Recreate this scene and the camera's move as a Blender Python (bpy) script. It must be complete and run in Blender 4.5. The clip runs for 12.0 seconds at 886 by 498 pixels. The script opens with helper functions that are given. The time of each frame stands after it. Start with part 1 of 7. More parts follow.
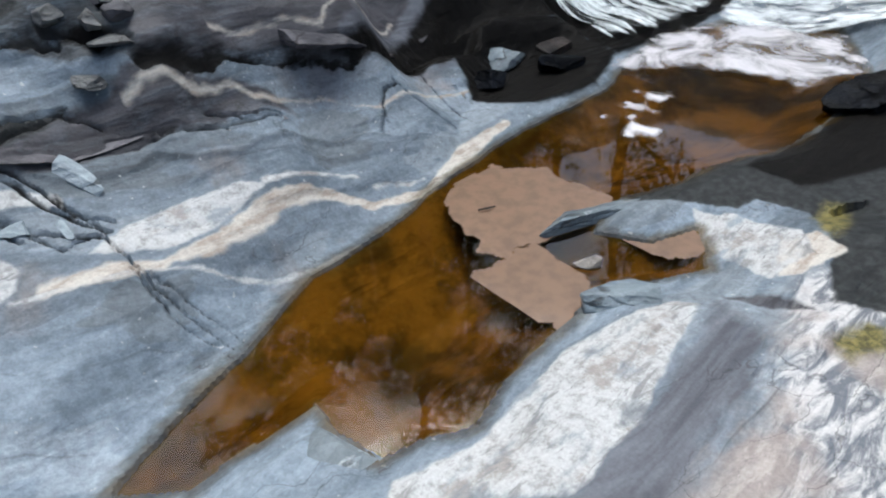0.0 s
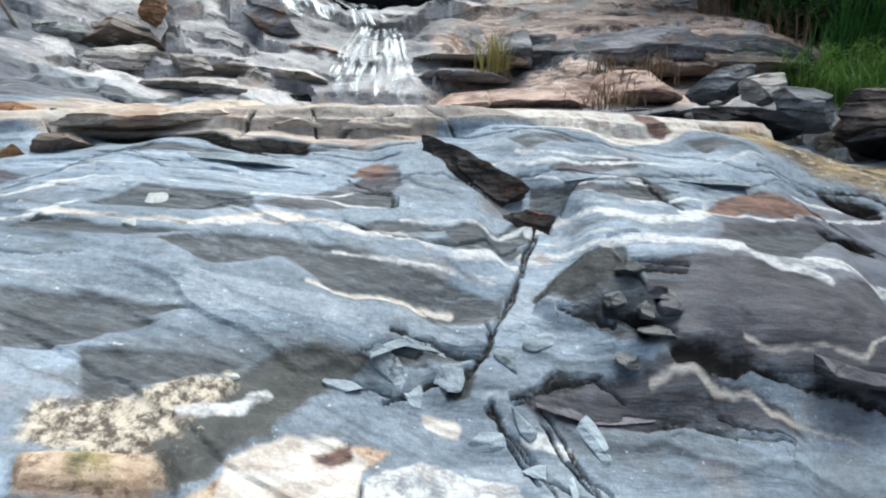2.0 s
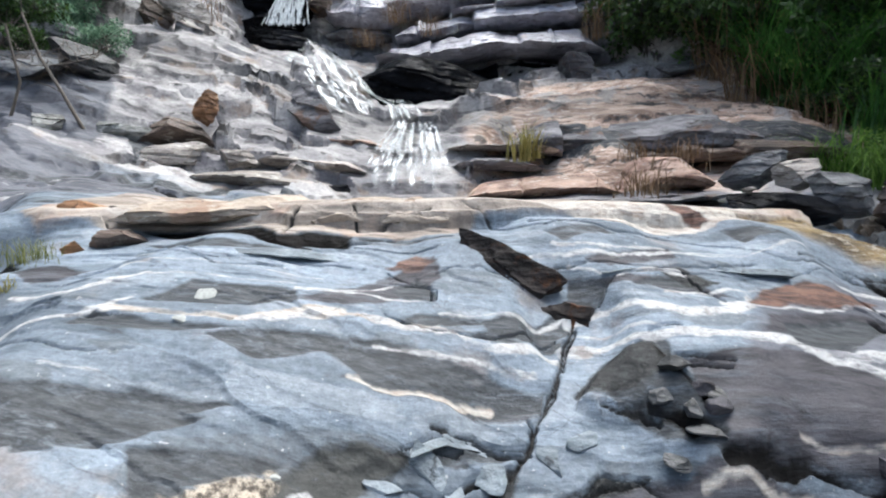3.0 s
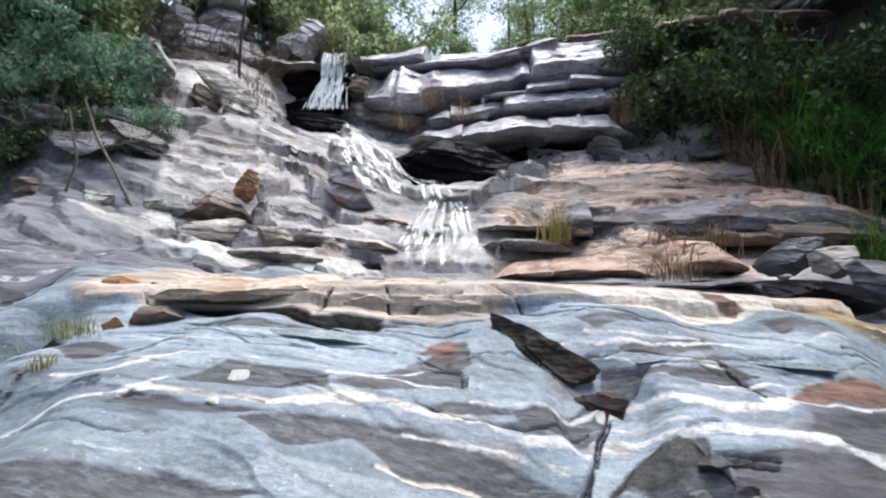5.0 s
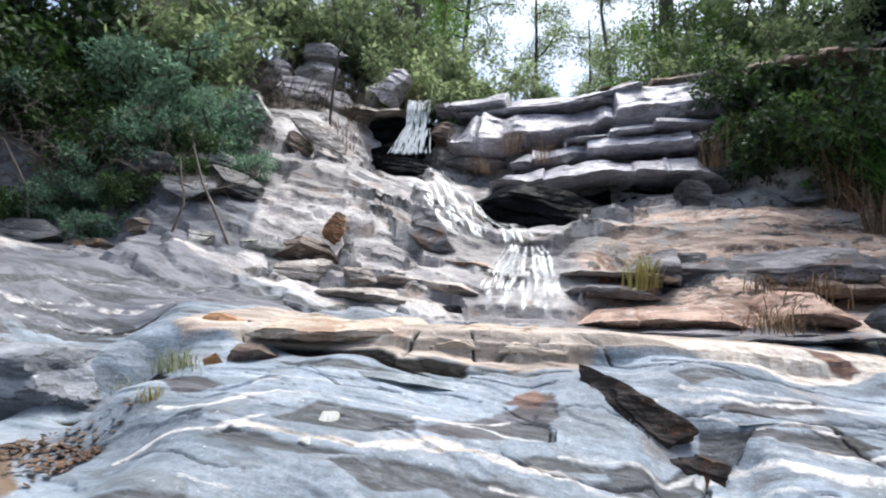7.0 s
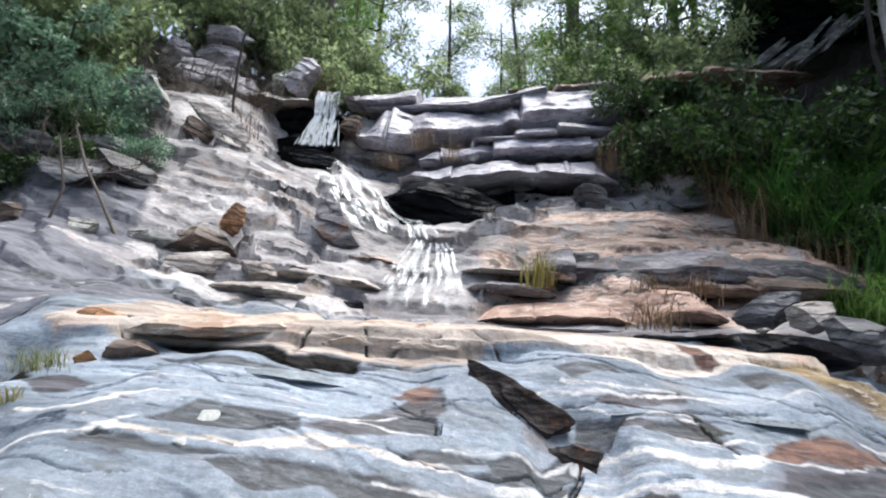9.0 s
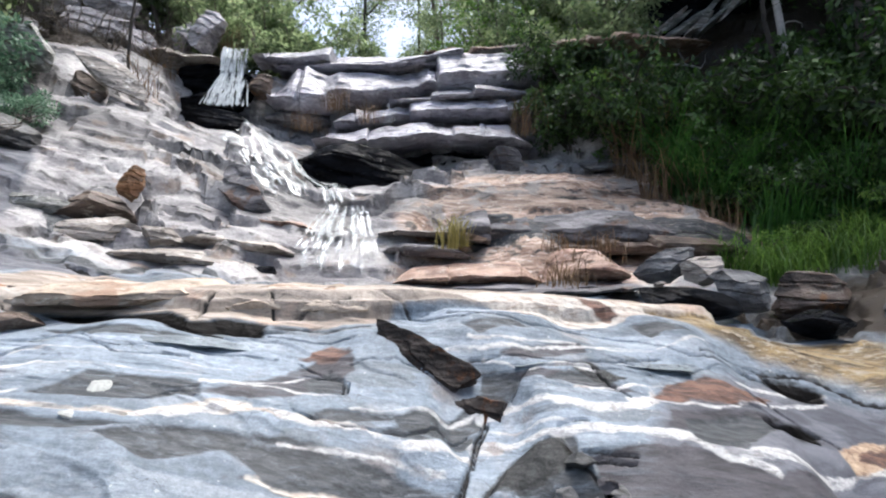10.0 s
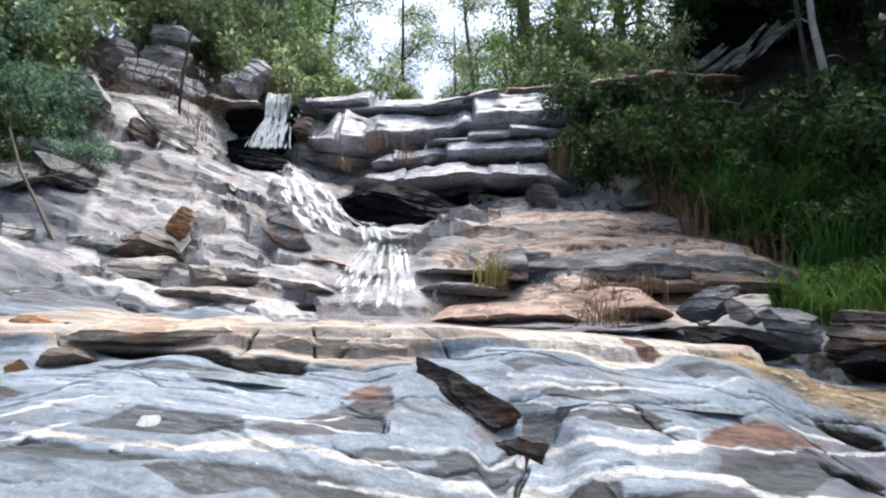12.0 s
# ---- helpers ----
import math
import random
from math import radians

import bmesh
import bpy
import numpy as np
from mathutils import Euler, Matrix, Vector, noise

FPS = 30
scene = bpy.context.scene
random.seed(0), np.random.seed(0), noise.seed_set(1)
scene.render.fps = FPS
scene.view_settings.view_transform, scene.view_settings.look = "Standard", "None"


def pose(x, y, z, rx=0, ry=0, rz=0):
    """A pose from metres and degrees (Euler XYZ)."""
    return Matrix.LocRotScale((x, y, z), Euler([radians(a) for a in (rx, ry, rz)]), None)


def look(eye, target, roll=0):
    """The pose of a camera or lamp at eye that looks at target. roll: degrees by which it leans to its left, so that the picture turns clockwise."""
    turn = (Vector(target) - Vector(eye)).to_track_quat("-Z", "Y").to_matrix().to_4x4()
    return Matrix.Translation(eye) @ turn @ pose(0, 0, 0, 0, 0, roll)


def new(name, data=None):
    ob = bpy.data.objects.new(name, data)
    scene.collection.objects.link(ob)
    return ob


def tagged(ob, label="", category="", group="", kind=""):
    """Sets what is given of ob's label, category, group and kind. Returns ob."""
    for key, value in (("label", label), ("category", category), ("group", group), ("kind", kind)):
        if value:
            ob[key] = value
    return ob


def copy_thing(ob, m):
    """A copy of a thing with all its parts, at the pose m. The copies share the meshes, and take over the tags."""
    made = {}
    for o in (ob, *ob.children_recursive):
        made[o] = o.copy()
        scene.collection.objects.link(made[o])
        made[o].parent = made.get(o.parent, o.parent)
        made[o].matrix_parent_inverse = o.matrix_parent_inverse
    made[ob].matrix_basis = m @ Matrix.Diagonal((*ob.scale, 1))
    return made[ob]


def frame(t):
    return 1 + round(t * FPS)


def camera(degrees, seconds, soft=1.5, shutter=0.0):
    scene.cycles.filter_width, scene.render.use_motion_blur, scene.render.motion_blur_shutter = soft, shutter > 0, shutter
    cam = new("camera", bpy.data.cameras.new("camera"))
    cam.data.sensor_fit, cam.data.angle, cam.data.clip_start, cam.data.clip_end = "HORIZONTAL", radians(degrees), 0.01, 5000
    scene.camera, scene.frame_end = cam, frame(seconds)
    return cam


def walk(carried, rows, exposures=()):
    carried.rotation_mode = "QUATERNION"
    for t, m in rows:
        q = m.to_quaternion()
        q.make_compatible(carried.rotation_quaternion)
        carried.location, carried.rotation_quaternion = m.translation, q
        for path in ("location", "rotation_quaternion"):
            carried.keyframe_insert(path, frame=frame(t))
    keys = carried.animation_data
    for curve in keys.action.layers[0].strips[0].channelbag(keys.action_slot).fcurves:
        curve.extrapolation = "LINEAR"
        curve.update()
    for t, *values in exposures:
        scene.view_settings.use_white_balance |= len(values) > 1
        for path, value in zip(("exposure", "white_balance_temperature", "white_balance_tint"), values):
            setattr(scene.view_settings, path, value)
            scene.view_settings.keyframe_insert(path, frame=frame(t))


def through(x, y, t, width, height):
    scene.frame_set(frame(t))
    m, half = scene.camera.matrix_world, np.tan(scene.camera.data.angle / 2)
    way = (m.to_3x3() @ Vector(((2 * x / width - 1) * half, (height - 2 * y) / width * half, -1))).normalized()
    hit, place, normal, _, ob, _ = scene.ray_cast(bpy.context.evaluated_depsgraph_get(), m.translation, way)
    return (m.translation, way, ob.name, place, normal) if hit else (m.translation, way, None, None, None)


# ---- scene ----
# ---- camera ----
cam = camera(74.2, 12.0, soft=2.1)
METRES, EYE, TILT, LEAN, TURN = 1.0, 1.5, -38.0, 2.1, -42.3
ROWS = [
    (0.0, 0.0, 0.0, 0.0, -0.0, 0.0, -0.0),
    (0.5, -0.1719, -0.0335, 0.0362, 13.09, 4.01, -9.7),
    (1.0, -0.2807, -0.0878, 0.0729, 25.06, 8.01, -17.25),
    (1.5, -0.3247, -0.1498, 0.0846, 30.91, 12.45, -21.42),
    (2.0, -0.3541, -0.1994, 0.0928, 34.96, 15.64, -24.71),
    (2.5, -0.3705, -0.2353, 0.1073, 36.89, 18.5, -25.81),
    (3.0, -0.3616, -0.2642, 0.1214, 38.33, 22.05, -25.46),
    (3.5, -0.3509, -0.2851, 0.1367, 38.08, 25.32, -25.82),
    (5.5, -0.3816, -0.3455, 0.1278, 43.78, 26.87, -29.98),
    (6.0, -0.4191, -0.3745, 0.0929, 51.95, 21.53, -33.73),
    (6.5, -0.4139, -0.3839, 0.1082, 51.29, 24.74, -33.57),
    (7.0, -0.3908, -0.3824, 0.1325, 47.33, 28.91, -32.28),
    (7.5, -0.3688, -0.3746, 0.1469, 44.26, 30.65, -31.27),
    (9.5, -0.2978, -0.316, 0.1931, 34.61, 34.14, -26.65),
    (10.0, -0.2669, -0.276, 0.1936, 31.51, 32.68, -23.98),
    (10.5, -0.2469, -0.2595, 0.1891, 31.65, 33.2, -23.45),
    (11.0, -0.2501, -0.2734, 0.1849, 33.25, 34.13, -24.06),
    (11.5, -0.2629, -0.294, 0.1784, 34.12, 34.61, -25.51),
    (12.0, -0.2648, -0.3008, 0.1771, 34.79, 34.98, -25.84),
]
walk(cam, [(t, pose(0, 0, EYE, TILT, LEAN, TURN) @ pose(METRES * x, METRES * y, METRES * z, 90 + pitch, roll, yaw)) for t, x, y, z, yaw, pitch, roll in ROWS],
     exposures=[(0.0, 0.50, 5600, 3), (0.5, 0.72, 5750, 6), (1.0, 0.90, 5720, 4), (1.5, 0.95, 5560, -1), (3.5, 1.10, 5800, 6), (12.0, 1.22, 5880, 8)])

# ---- light: a pale, hazy sky with a soft sun ----
SUN_UP, SUN_ROUND = 72.0, 40.0
world = bpy.data.worlds.new("sky")
scene.world = world
world.use_nodes = True
wn = world.node_tree.nodes
sky = wn.new("ShaderNodeTexSky")
sky.sky_type = "NISHITA"
sky.sun_disc = False
sky.sun_elevation, sky.sun_rotation = radians(SUN_UP), radians(SUN_ROUND)
sky.air_density, sky.dust_density, sky.ozone_density = 0.8, 8.5, 1.0
wn["Background"].inputs["Strength"].default_value = 0.15
world.node_tree.links.new(sky.outputs["Color"], wn["Background"].inputs["Color"])
sun = new("sun", bpy.data.lights.new("sun", "SUN"))
sun.data.energy, sun.data.angle, sun.data.color = 1.0, radians(35), (1.0, 0.97, 0.93)
sun_way = Vector((math.sin(radians(SUN_ROUND)) * math.cos(radians(SUN_UP)), math.cos(radians(SUN_ROUND)) * math.cos(radians(SUN_UP)), math.sin(radians(SUN_UP))))
sun.matrix_world = look(sun_way * 40, (0, 0, 0))


# ---- number helpers ----
def hashed(i, j, k, seed):
    """A repeatable value from 0 to 1 for each lattice point."""
    h = (i.astype(np.int64) * 374761393 + j.astype(np.int64) * 668265263 + k.astype(np.int64) * 2147483647 + seed * 1274126177) & 0xFFFFFFFF
    h = ((h ^ (h >> 13)) * 1274126177) & 0xFFFFFFFF
    return ((h ^ (h >> 16)) & 0xFFFFFF) / float(0xFFFFFF)


def value_noise(p, seed=0):
    """Smooth noise from -1 to 1 at the points p (N x 3)."""
    f = np.floor(p)
    u = p - f
    u = u * u * (3 - 2 * u)
    i, j, k = f[:, 0], f[:, 1], f[:, 2]
    total = 0
    for a in (0, 1):
        for b in (0, 1):
            for c in (0, 1):
                w = (u[:, 0] if a else 1 - u[:, 0]) * (u[:, 1] if b else 1 - u[:, 1]) * (u[:, 2] if c else 1 - u[:, 2])
                total = total + w * hashed(i + a, j + b, k + c, seed)
    return total * 2 - 1


def fbm(p, scale, octaves=4, seed=0, stretch=(1, 1, 1)):
    q = np.asarray(p, float) * (np.array(stretch) * scale)
    total, gain = 0, 0.5
    for o in range(octaves):
        total = total + gain * value_noise(q + 17.3 * o, seed + o)
        q, gain = q * 2.07, gain * 0.5
    return total


def step(x, a, b):
    u = np.clip((x - a) / (b - a), 0, 1)
    return u * u * (3 - 2 * u)


def segment_gap(x, y, points, closed=False):
    """Distance in plan from x, y to a run of segments."""
    best = np.full(x.shape, 1e9)
    ends = points[1:] + points[:1] if closed else points[1:]
    for (ax, ay), (bx, by) in zip(points, ends):
        dx, dy = bx - ax, by - ay
        u = np.clip(((x - ax) * dx + (y - ay) * dy) / (dx * dx + dy * dy + 1e-12), 0, 1)
        best = np.minimum(best, np.hypot(x - ax - u * dx, y - ay - u * dy))
    return best


def inside_gap(x, y, points):
    """Signed distance in plan to an outline: positive inside."""
    gap = segment_gap(x, y, points, True)
    odd = np.zeros(x.shape, bool)
    for (ax, ay), (bx, by) in zip(points, points[1:] + points[:1]):
        if ay != by:
            odd ^= ((ay > y) != (by > y)) & (x < (bx - ax) * (y - ay) / (by - ay) + ax)
    return np.where(odd, gap, -gap)


# ---- node helpers ----
def node(nt, kind, values=(), operation="", attribute_name="", interpolation=""):
    n = nt.nodes.new(kind)
    if operation:
        n.operation = operation
    if attribute_name:
        n.attribute_name = attribute_name
    if interpolation:
        n.interpolation_type = interpolation
    for key, value in dict(values).items():
        sock = n.inputs[key]
        if hasattr(value, "is_output"):
            nt.links.new(value, sock)
        else:
            sock.default_value = value
    return n


def mixed(nt, fac, a, b, mode="MIX"):
    n = nt.nodes.new("ShaderNodeMix")
    n.data_type, n.blend_type = "RGBA", mode
    for key, value in (("Factor", fac), ("A", a), ("B", b)):
        sock = [s for s in n.inputs if s.name == key and (key == "Factor" and s.type == "VALUE" or key != "Factor" and s.type == "RGBA")][0]
        if hasattr(value, "is_output"):
            nt.links.new(value, sock)
        else:
            sock.default_value = value
    return [s for s in n.outputs if s.type == "RGBA"][0]


def math_node(nt, op, a, b=0.0, c=0.0):
    return node(nt, "ShaderNodeMath", {0: a, 1: b, 2: c}, operation=op).outputs[0]


def ramped(nt, value, low, high, a=0.0, b=1.0):
    return node(nt, "ShaderNodeMapRange", {"Value": value, "From Min": low, "From Max": high, "To Min": a, "To Max": b}, interpolation="SMOOTHSTEP").outputs[0]


def spotted(nt, where, scale, detail=5.0, rough=0.6, twist=0.0):
    return node(nt, "ShaderNodeTexNoise", {"Vector": where, "Scale": scale, "Detail": detail, "Roughness": rough, "Distortion": twist}).outputs[0]


def placed(nt, where, scale=(1, 1, 1), turn=(0, 0, 0)):
    return node(nt, "ShaderNodeMapping", {"Vector": where, "Scale": scale, "Rotation": [radians(a) for a in turn]}).outputs[0]


def leafed(nt, value, low, high):
    """A tone of its own for each whole step of value, and how far into the step it is."""
    n = nt.nodes.new("ShaderNodeTexWhiteNoise")
    n.noise_dimensions = "1D"
    nt.links.new(math_node(nt, "FLOOR", value), n.inputs["W"])
    return ramped(nt, n.outputs["Value"], 0, 1, low, high), math_node(nt, "FRACT", value)


def stored(nt, name):
    return node(nt, "ShaderNodeAttribute", attribute_name=name).outputs["Fac"]


def rgb(r, g, b):
    return (r, g, b, 1.0)


def material(name):
    m = bpy.data.materials.new(name)
    m.use_nodes = True
    nt = m.node_tree
    return m, nt, nt.nodes["Principled BSDF"]


def relief(nt, bsdf, height, strength, distance):
    b = node(nt, "ShaderNodeBump", {"Height": height, "Strength": strength, "Distance": distance})
    nt.links.new(b.outputs[0], bsdf.inputs["Normal"])


# ---- materials ----
def ground_material():
    """Banded gneiss; the mineral bands, stains, cracks and painted gap shade come from the fields stored on the mesh.
    """
    m, nt, bsdf = material("banded_gneiss")
    where = node(nt, "ShaderNodeNewGeometry").outputs["Position"]
    strata = placed(nt, where, (0.9, 4.0, 5.0), (8, 0, 10))
    band = spotted(nt, strata, 1.6, 7, 0.62, 0.8)
    fine = spotted(nt, strata, 5.5, 6, 0.66, 0.5)
    blot = spotted(nt, where, 2.2, 5, 0.6)
    grain = spotted(nt, where, 90, 3, 0.7)
    edge = spotted(nt, placed(nt, where, (0.7, 2.0, 2.0), (0, 0, 6)), 11, 6, 0.68)
    crumbs = spotted(nt, where, 26, 6, 0.72)
    streak = spotted(nt, placed(nt, where, (1.2, 9.0, 9.0), (8, 0, 8)), 4.0, 5, 0.65)
    wide = spotted(nt, where, 1.7, 5, 0.6)

    def field(name, soft=0.008, ragged=0.09):
        at = node(nt, "ShaderNodeAttribute", attribute_name=name).outputs["Fac"]
        jag = math_node(nt, "MULTIPLY_ADD", edge, ragged, -0.5 * ragged)
        return ramped(nt, math_node(nt, "ADD", at, jag), -soft, soft)

    def broad(name, soft=0.25, ragged=1.2):
        at = node(nt, "ShaderNodeAttribute", attribute_name=name).outputs["Fac"]
        jag = math_node(nt, "MULTIPLY_ADD", wide, ragged, -0.5 * ragged)
        return ramped(nt, math_node(nt, "ADD", at, jag), -soft, soft)

    col = mixed(nt, ramped(nt, band, 0.36, 0.60), rgb(0.130, 0.160, 0.190), rgb(0.222, 0.262, 0.304))
    lens = spotted(nt, placed(nt, where, (0.75, 2.6, 2.6), (8, 0, 12)), 1.5, 4, 0.5, 0.3)
    col = mixed(nt, ramped(nt, lens, 0.575, 0.59, 0, 0.75), col, mixed(nt, ramped(nt, band, 0.40, 0.6), rgb(0.105, 0.122, 0.138), rgb(0.165, 0.186, 0.20)))
    col = mixed(nt, ramped(nt, lens, 0.43, 0.40, 0, 0.6), col, rgb(0.31, 0.345, 0.375))
    col = mixed(nt, ramped(nt, streak, 0.54, 0.72, 0, 0.12), col, rgb(0.10, 0.115, 0.125))
    col = mixed(nt, ramped(nt, streak, 0.42, 0.28, 0, 0.14), col, rgb(0.40, 0.44, 0.47))
    col = mixed(nt, ramped(nt, fine, 0.60, 0.72, 0, 0.22), col, rgb(0.44, 0.47, 0.49))
    col = mixed(nt, ramped(nt, fine, 0.40, 0.30, 0, 0.22), col, rgb(0.085, 0.095, 0.102))
    col = mixed(nt, ramped(nt, blot, 0.56, 0.74), col, rgb(0.22, 0.205, 0.20))
    sheet_tone, sheet_at = leafed(nt, stored(nt, "sheet"), 0.86, 1.14)
    leaf_tone, leaf_at = leafed(nt, stored(nt, "leaf"), 0.90, 1.10)
    flake_noise = math_node(nt, "MULTIPLY", spotted(nt, placed(nt, where, (0.8, 2.6, 3.0), (8, 0, 10)), 1.5, 4, 0.55, 0.4), 17.0)
    flake_tone, flake_at = leafed(nt, flake_noise, 0.90, 1.10)
    for tone in (sheet_tone, leaf_tone, flake_tone):
        col = mixed(nt, 1.0, col, tone, "MULTIPLY")
    # slopes farther up the stream
    slope = placed(nt, where, (0.8, 1.6, 3.4), (0, 24, 0))
    uband = spotted(nt, slope, 1.1, 6, 0.58, 0.5)
    ufine = spotted(nt, slope, 4.2, 6, 0.66, 0.3)
    up = mixed(nt, ramped(nt, uband, 0.40, 0.60), rgb(0.20, 0.19, 0.195), rgb(0.40, 0.385, 0.37))
    up = mixed(nt, ramped(nt, spotted(nt, where, 0.9, 5, 0.62), 0.54, 0.60, 0, 0.7), up, rgb(0.51, 0.49, 0.465))
    up = mixed(nt, ramped(nt, ufine, 0.60, 0.68, 0, 0.35), up, rgb(0.56, 0.55, 0.525))
    up = mixed(nt, ramped(nt, ufine, 0.42, 0.35, 0, 0.55), up, rgb(0.085, 0.075, 0.07))
    up = mixed(nt, ramped(nt, blot, 0.56, 0.64, 0, 0.7), up, rgb(0.25, 0.19, 0.145))
    step_tone, step_at = leafed(nt, stored(nt, "slab"), 0.78, 1.14)
    ply_tone, ply_at = leafed(nt, stored(nt, "ply"), 0.72, 1.14)
    for tone in (step_tone, ply_tone):
        up = mixed(nt, 1.0, up, tone, "MULTIPLY")
    col = mixed(nt, broad("upland"), col, up)
    pink = mixed(nt, ramped(nt, band, 0.38, 0.62), rgb(0.25, 0.16, 0.115), rgb(0.60, 0.45, 0.35))
    pink = mixed(nt, ramped(nt, fine, 0.53, 0.66), pink, rgb(0.74, 0.68, 0.60))
    pink = mixed(nt, ramped(nt, fine, 0.42, 0.34), pink, rgb(0.12, 0.075, 0.055))
    pink = mixed(nt, ramped(nt, wide, 0.46, 0.40, 0, 0.8), pink, rgb(0.34, 0.325, 0.31))
    pink = mixed(nt, 1.0, mixed(nt, 1.0, pink, step_tone, "MULTIPLY"), ply_tone, "MULTIPLY")
    col = mixed(nt, broad("pink", 0.12, 0.6), col, pink)
    ochre = mixed(nt, ramped(nt, band, 0.36, 0.62), rgb(0.075, 0.05, 0.024), rgb(0.30, 0.215, 0.10))
    ochre = mixed(nt, ramped(nt, fine, 0.50, 0.64), ochre, rgb(0.42, 0.37, 0.29))
    ochre = mixed(nt, ramped(nt, fine, 0.42, 0.34), ochre, rgb(0.06, 0.04, 0.025))
    col = mixed(nt, broad("ochre", 0.08, 0.35), col, ochre)
    soil = mixed(nt, blot, rgb(0.016, 0.012, 0.008), rgb(0.06, 0.045, 0.03))
    col = mixed(nt, broad("soil", 0.2, 0.8), col, soil)
    speck = ramped(nt, spotted(nt, where, 38, 2, 0.5), 0.70, 0.76, 0, 0.55)
    col = mixed(nt, speck, col, rgb(0.66, 0.66, 0.64))
    col = mixed(nt, 1.0, col, ramped(nt, crumbs, 0.32, 0.68, 0.80, 1.16), "MULTIPLY")
    # bands, stains, dark patches and painted gap shade
    col = mixed(nt, field("ash", 0.05, 0.16), col, mixed(nt, ramped(nt, band, 0.38, 0.62), rgb(0.082, 0.085, 0.099), rgb(0.172, 0.178, 0.20)))
    veined = mixed(nt, ramped(nt, spotted(nt, placed(nt, where, (2.0, 7.0, 4.0), (0, 0, 24)), 3.2, 7, 0.68, 0.7), 0.40, 0.60), rgb(0.16, 0.17, 0.19), rgb(0.64, 0.62, 0.60))
    veined = mixed(nt, ramped(nt, blot, 0.54, 0.66, 0, 0.7), veined, rgb(0.40, 0.33, 0.29))
    col = mixed(nt, field("mottle", 0.06, 0.16), col, veined)
    beige = mixed(nt, ramped(nt, band, 0.40, 0.60), rgb(0.27, 0.225, 0.185), rgb(0.50, 0.435, 0.365))
    beige = mixed(nt, ramped(nt, blot, 0.52, 0.62, 0, 0.7), beige, rgb(0.46, 0.33, 0.25))
    beige = mixed(nt, ramped(nt, fine, 0.42, 0.33, 0, 0.7), beige, rgb(0.14, 0.115, 0.10))
    col = mixed(nt, field("bench", 0.012, 0.03), col, beige)
    col = mixed(nt, math_node(nt, "MULTIPLY", field("brown", 0.012, 0.04), ramped(nt, fine, 0.66, 0.45, 0.75, 1.0)), col, mixed(nt, ramped(nt, band, 0.38, 0.60), rgb(0.034, 0.032, 0.037), rgb(0.088, 0.083, 0.090)))
    col = mixed(nt, math_node(nt, "MULTIPLY", field("dark", 0.009, 0.035), ramped(nt, fine, 0.66, 0.50, 0.6, 1.0)), col, mixed(nt, ramped(nt, streak, 0.34, 0.62), rgb(0.088, 0.096, 0.102), rgb(0.036, 0.040, 0.044)))
    col = mixed(nt, field("slate", 0.010, 0.05), col, mixed(nt, ramped(nt, crumbs, 0.38, 0.66), rgb(0.008, 0.009, 0.009), rgb(0.040, 0.043, 0.042)))
    quartz = mixed(nt, ramped(nt, crumbs, 0.46, 0.66), rgb(0.57, 0.57, 0.555), rgb(0.34, 0.325, 0.31))
    quartz = mixed(nt, ramped(nt, spotted(nt, where, 7.0, 6, 0.7), 0.54, 0.66, 0, 0.8), quartz, rgb(0.33, 0.29, 0.26))
    quartz = mixed(nt, ramped(nt, fine, 0.44, 0.36), quartz, rgb(0.30, 0.29, 0.28))
    tan = mixed(nt, ramped(nt, edge, 0.36, 0.66), rgb(0.56, 0.43, 0.30), rgb(0.30, 0.20, 0.13))
    tan = mixed(nt, ramped(nt, crumbs, 0.54, 0.64, 0, 0.8), tan, rgb(0.12, 0.07, 0.05))
    col = mixed(nt, field("tan", 0.010, 0.04), col, tan)
    crumb = mixed(nt, ramped(nt, crumbs, 0.40, 0.60), rgb(0.07, 0.055, 0.04), rgb(0.52, 0.45, 0.35))
    col = mixed(nt, field("crumb", 0.02, 0.10), col, crumb)
    col = mixed(nt, math_node(nt, "MULTIPLY", field("soot", 0.02, 0.10), ramped(nt, crumbs, 0.66, 0.56, 0.25, 1)), col, mixed(nt, fine, rgb(0.03, 0.032, 0.03), rgb(0.095, 0.095, 0.085)))
    col = mixed(nt, field("moss", 0.03, 0.10), col, mixed(nt, ramped(nt, crumbs, 0.38, 0.62), rgb(0.07, 0.065, 0.02), rgb(0.24, 0.20, 0.06)))
    feldspar = mixed(nt, ramped(nt, edge, 0.40, 0.66), rgb(0.62, 0.58, 0.51), rgb(0.40, 0.33, 0.27))
    col = mixed(nt, field("cream", 0.008, 0.032), col, feldspar)
    col = mixed(nt, math_node(nt, "MULTIPLY", field("white", 0.007, 0.034), ramped(nt, spotted(nt, placed(nt, where, (1, 2, 2)), 5.0, 5, 0.6), 0.36, 0.50, 0.30, 1.0)), col, quartz)
    col = mixed(nt, field("rust", 0.010, 0.04), col, mixed(nt, ramped(nt, fine, 0.36, 0.64), rgb(0.060, 0.036, 0.030), rgb(0.21, 0.115, 0.08)))
    # black wet rock, and the shade of gaps under slab edges painted black
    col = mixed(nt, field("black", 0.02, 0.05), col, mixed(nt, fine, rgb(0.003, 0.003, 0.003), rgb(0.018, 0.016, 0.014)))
    col = mixed(nt, field("sand", 0.02, 0.06), col, mixed(nt, grain, rgb(0.125, 0.088, 0.056), rgb(0.20, 0.148, 0.102)))
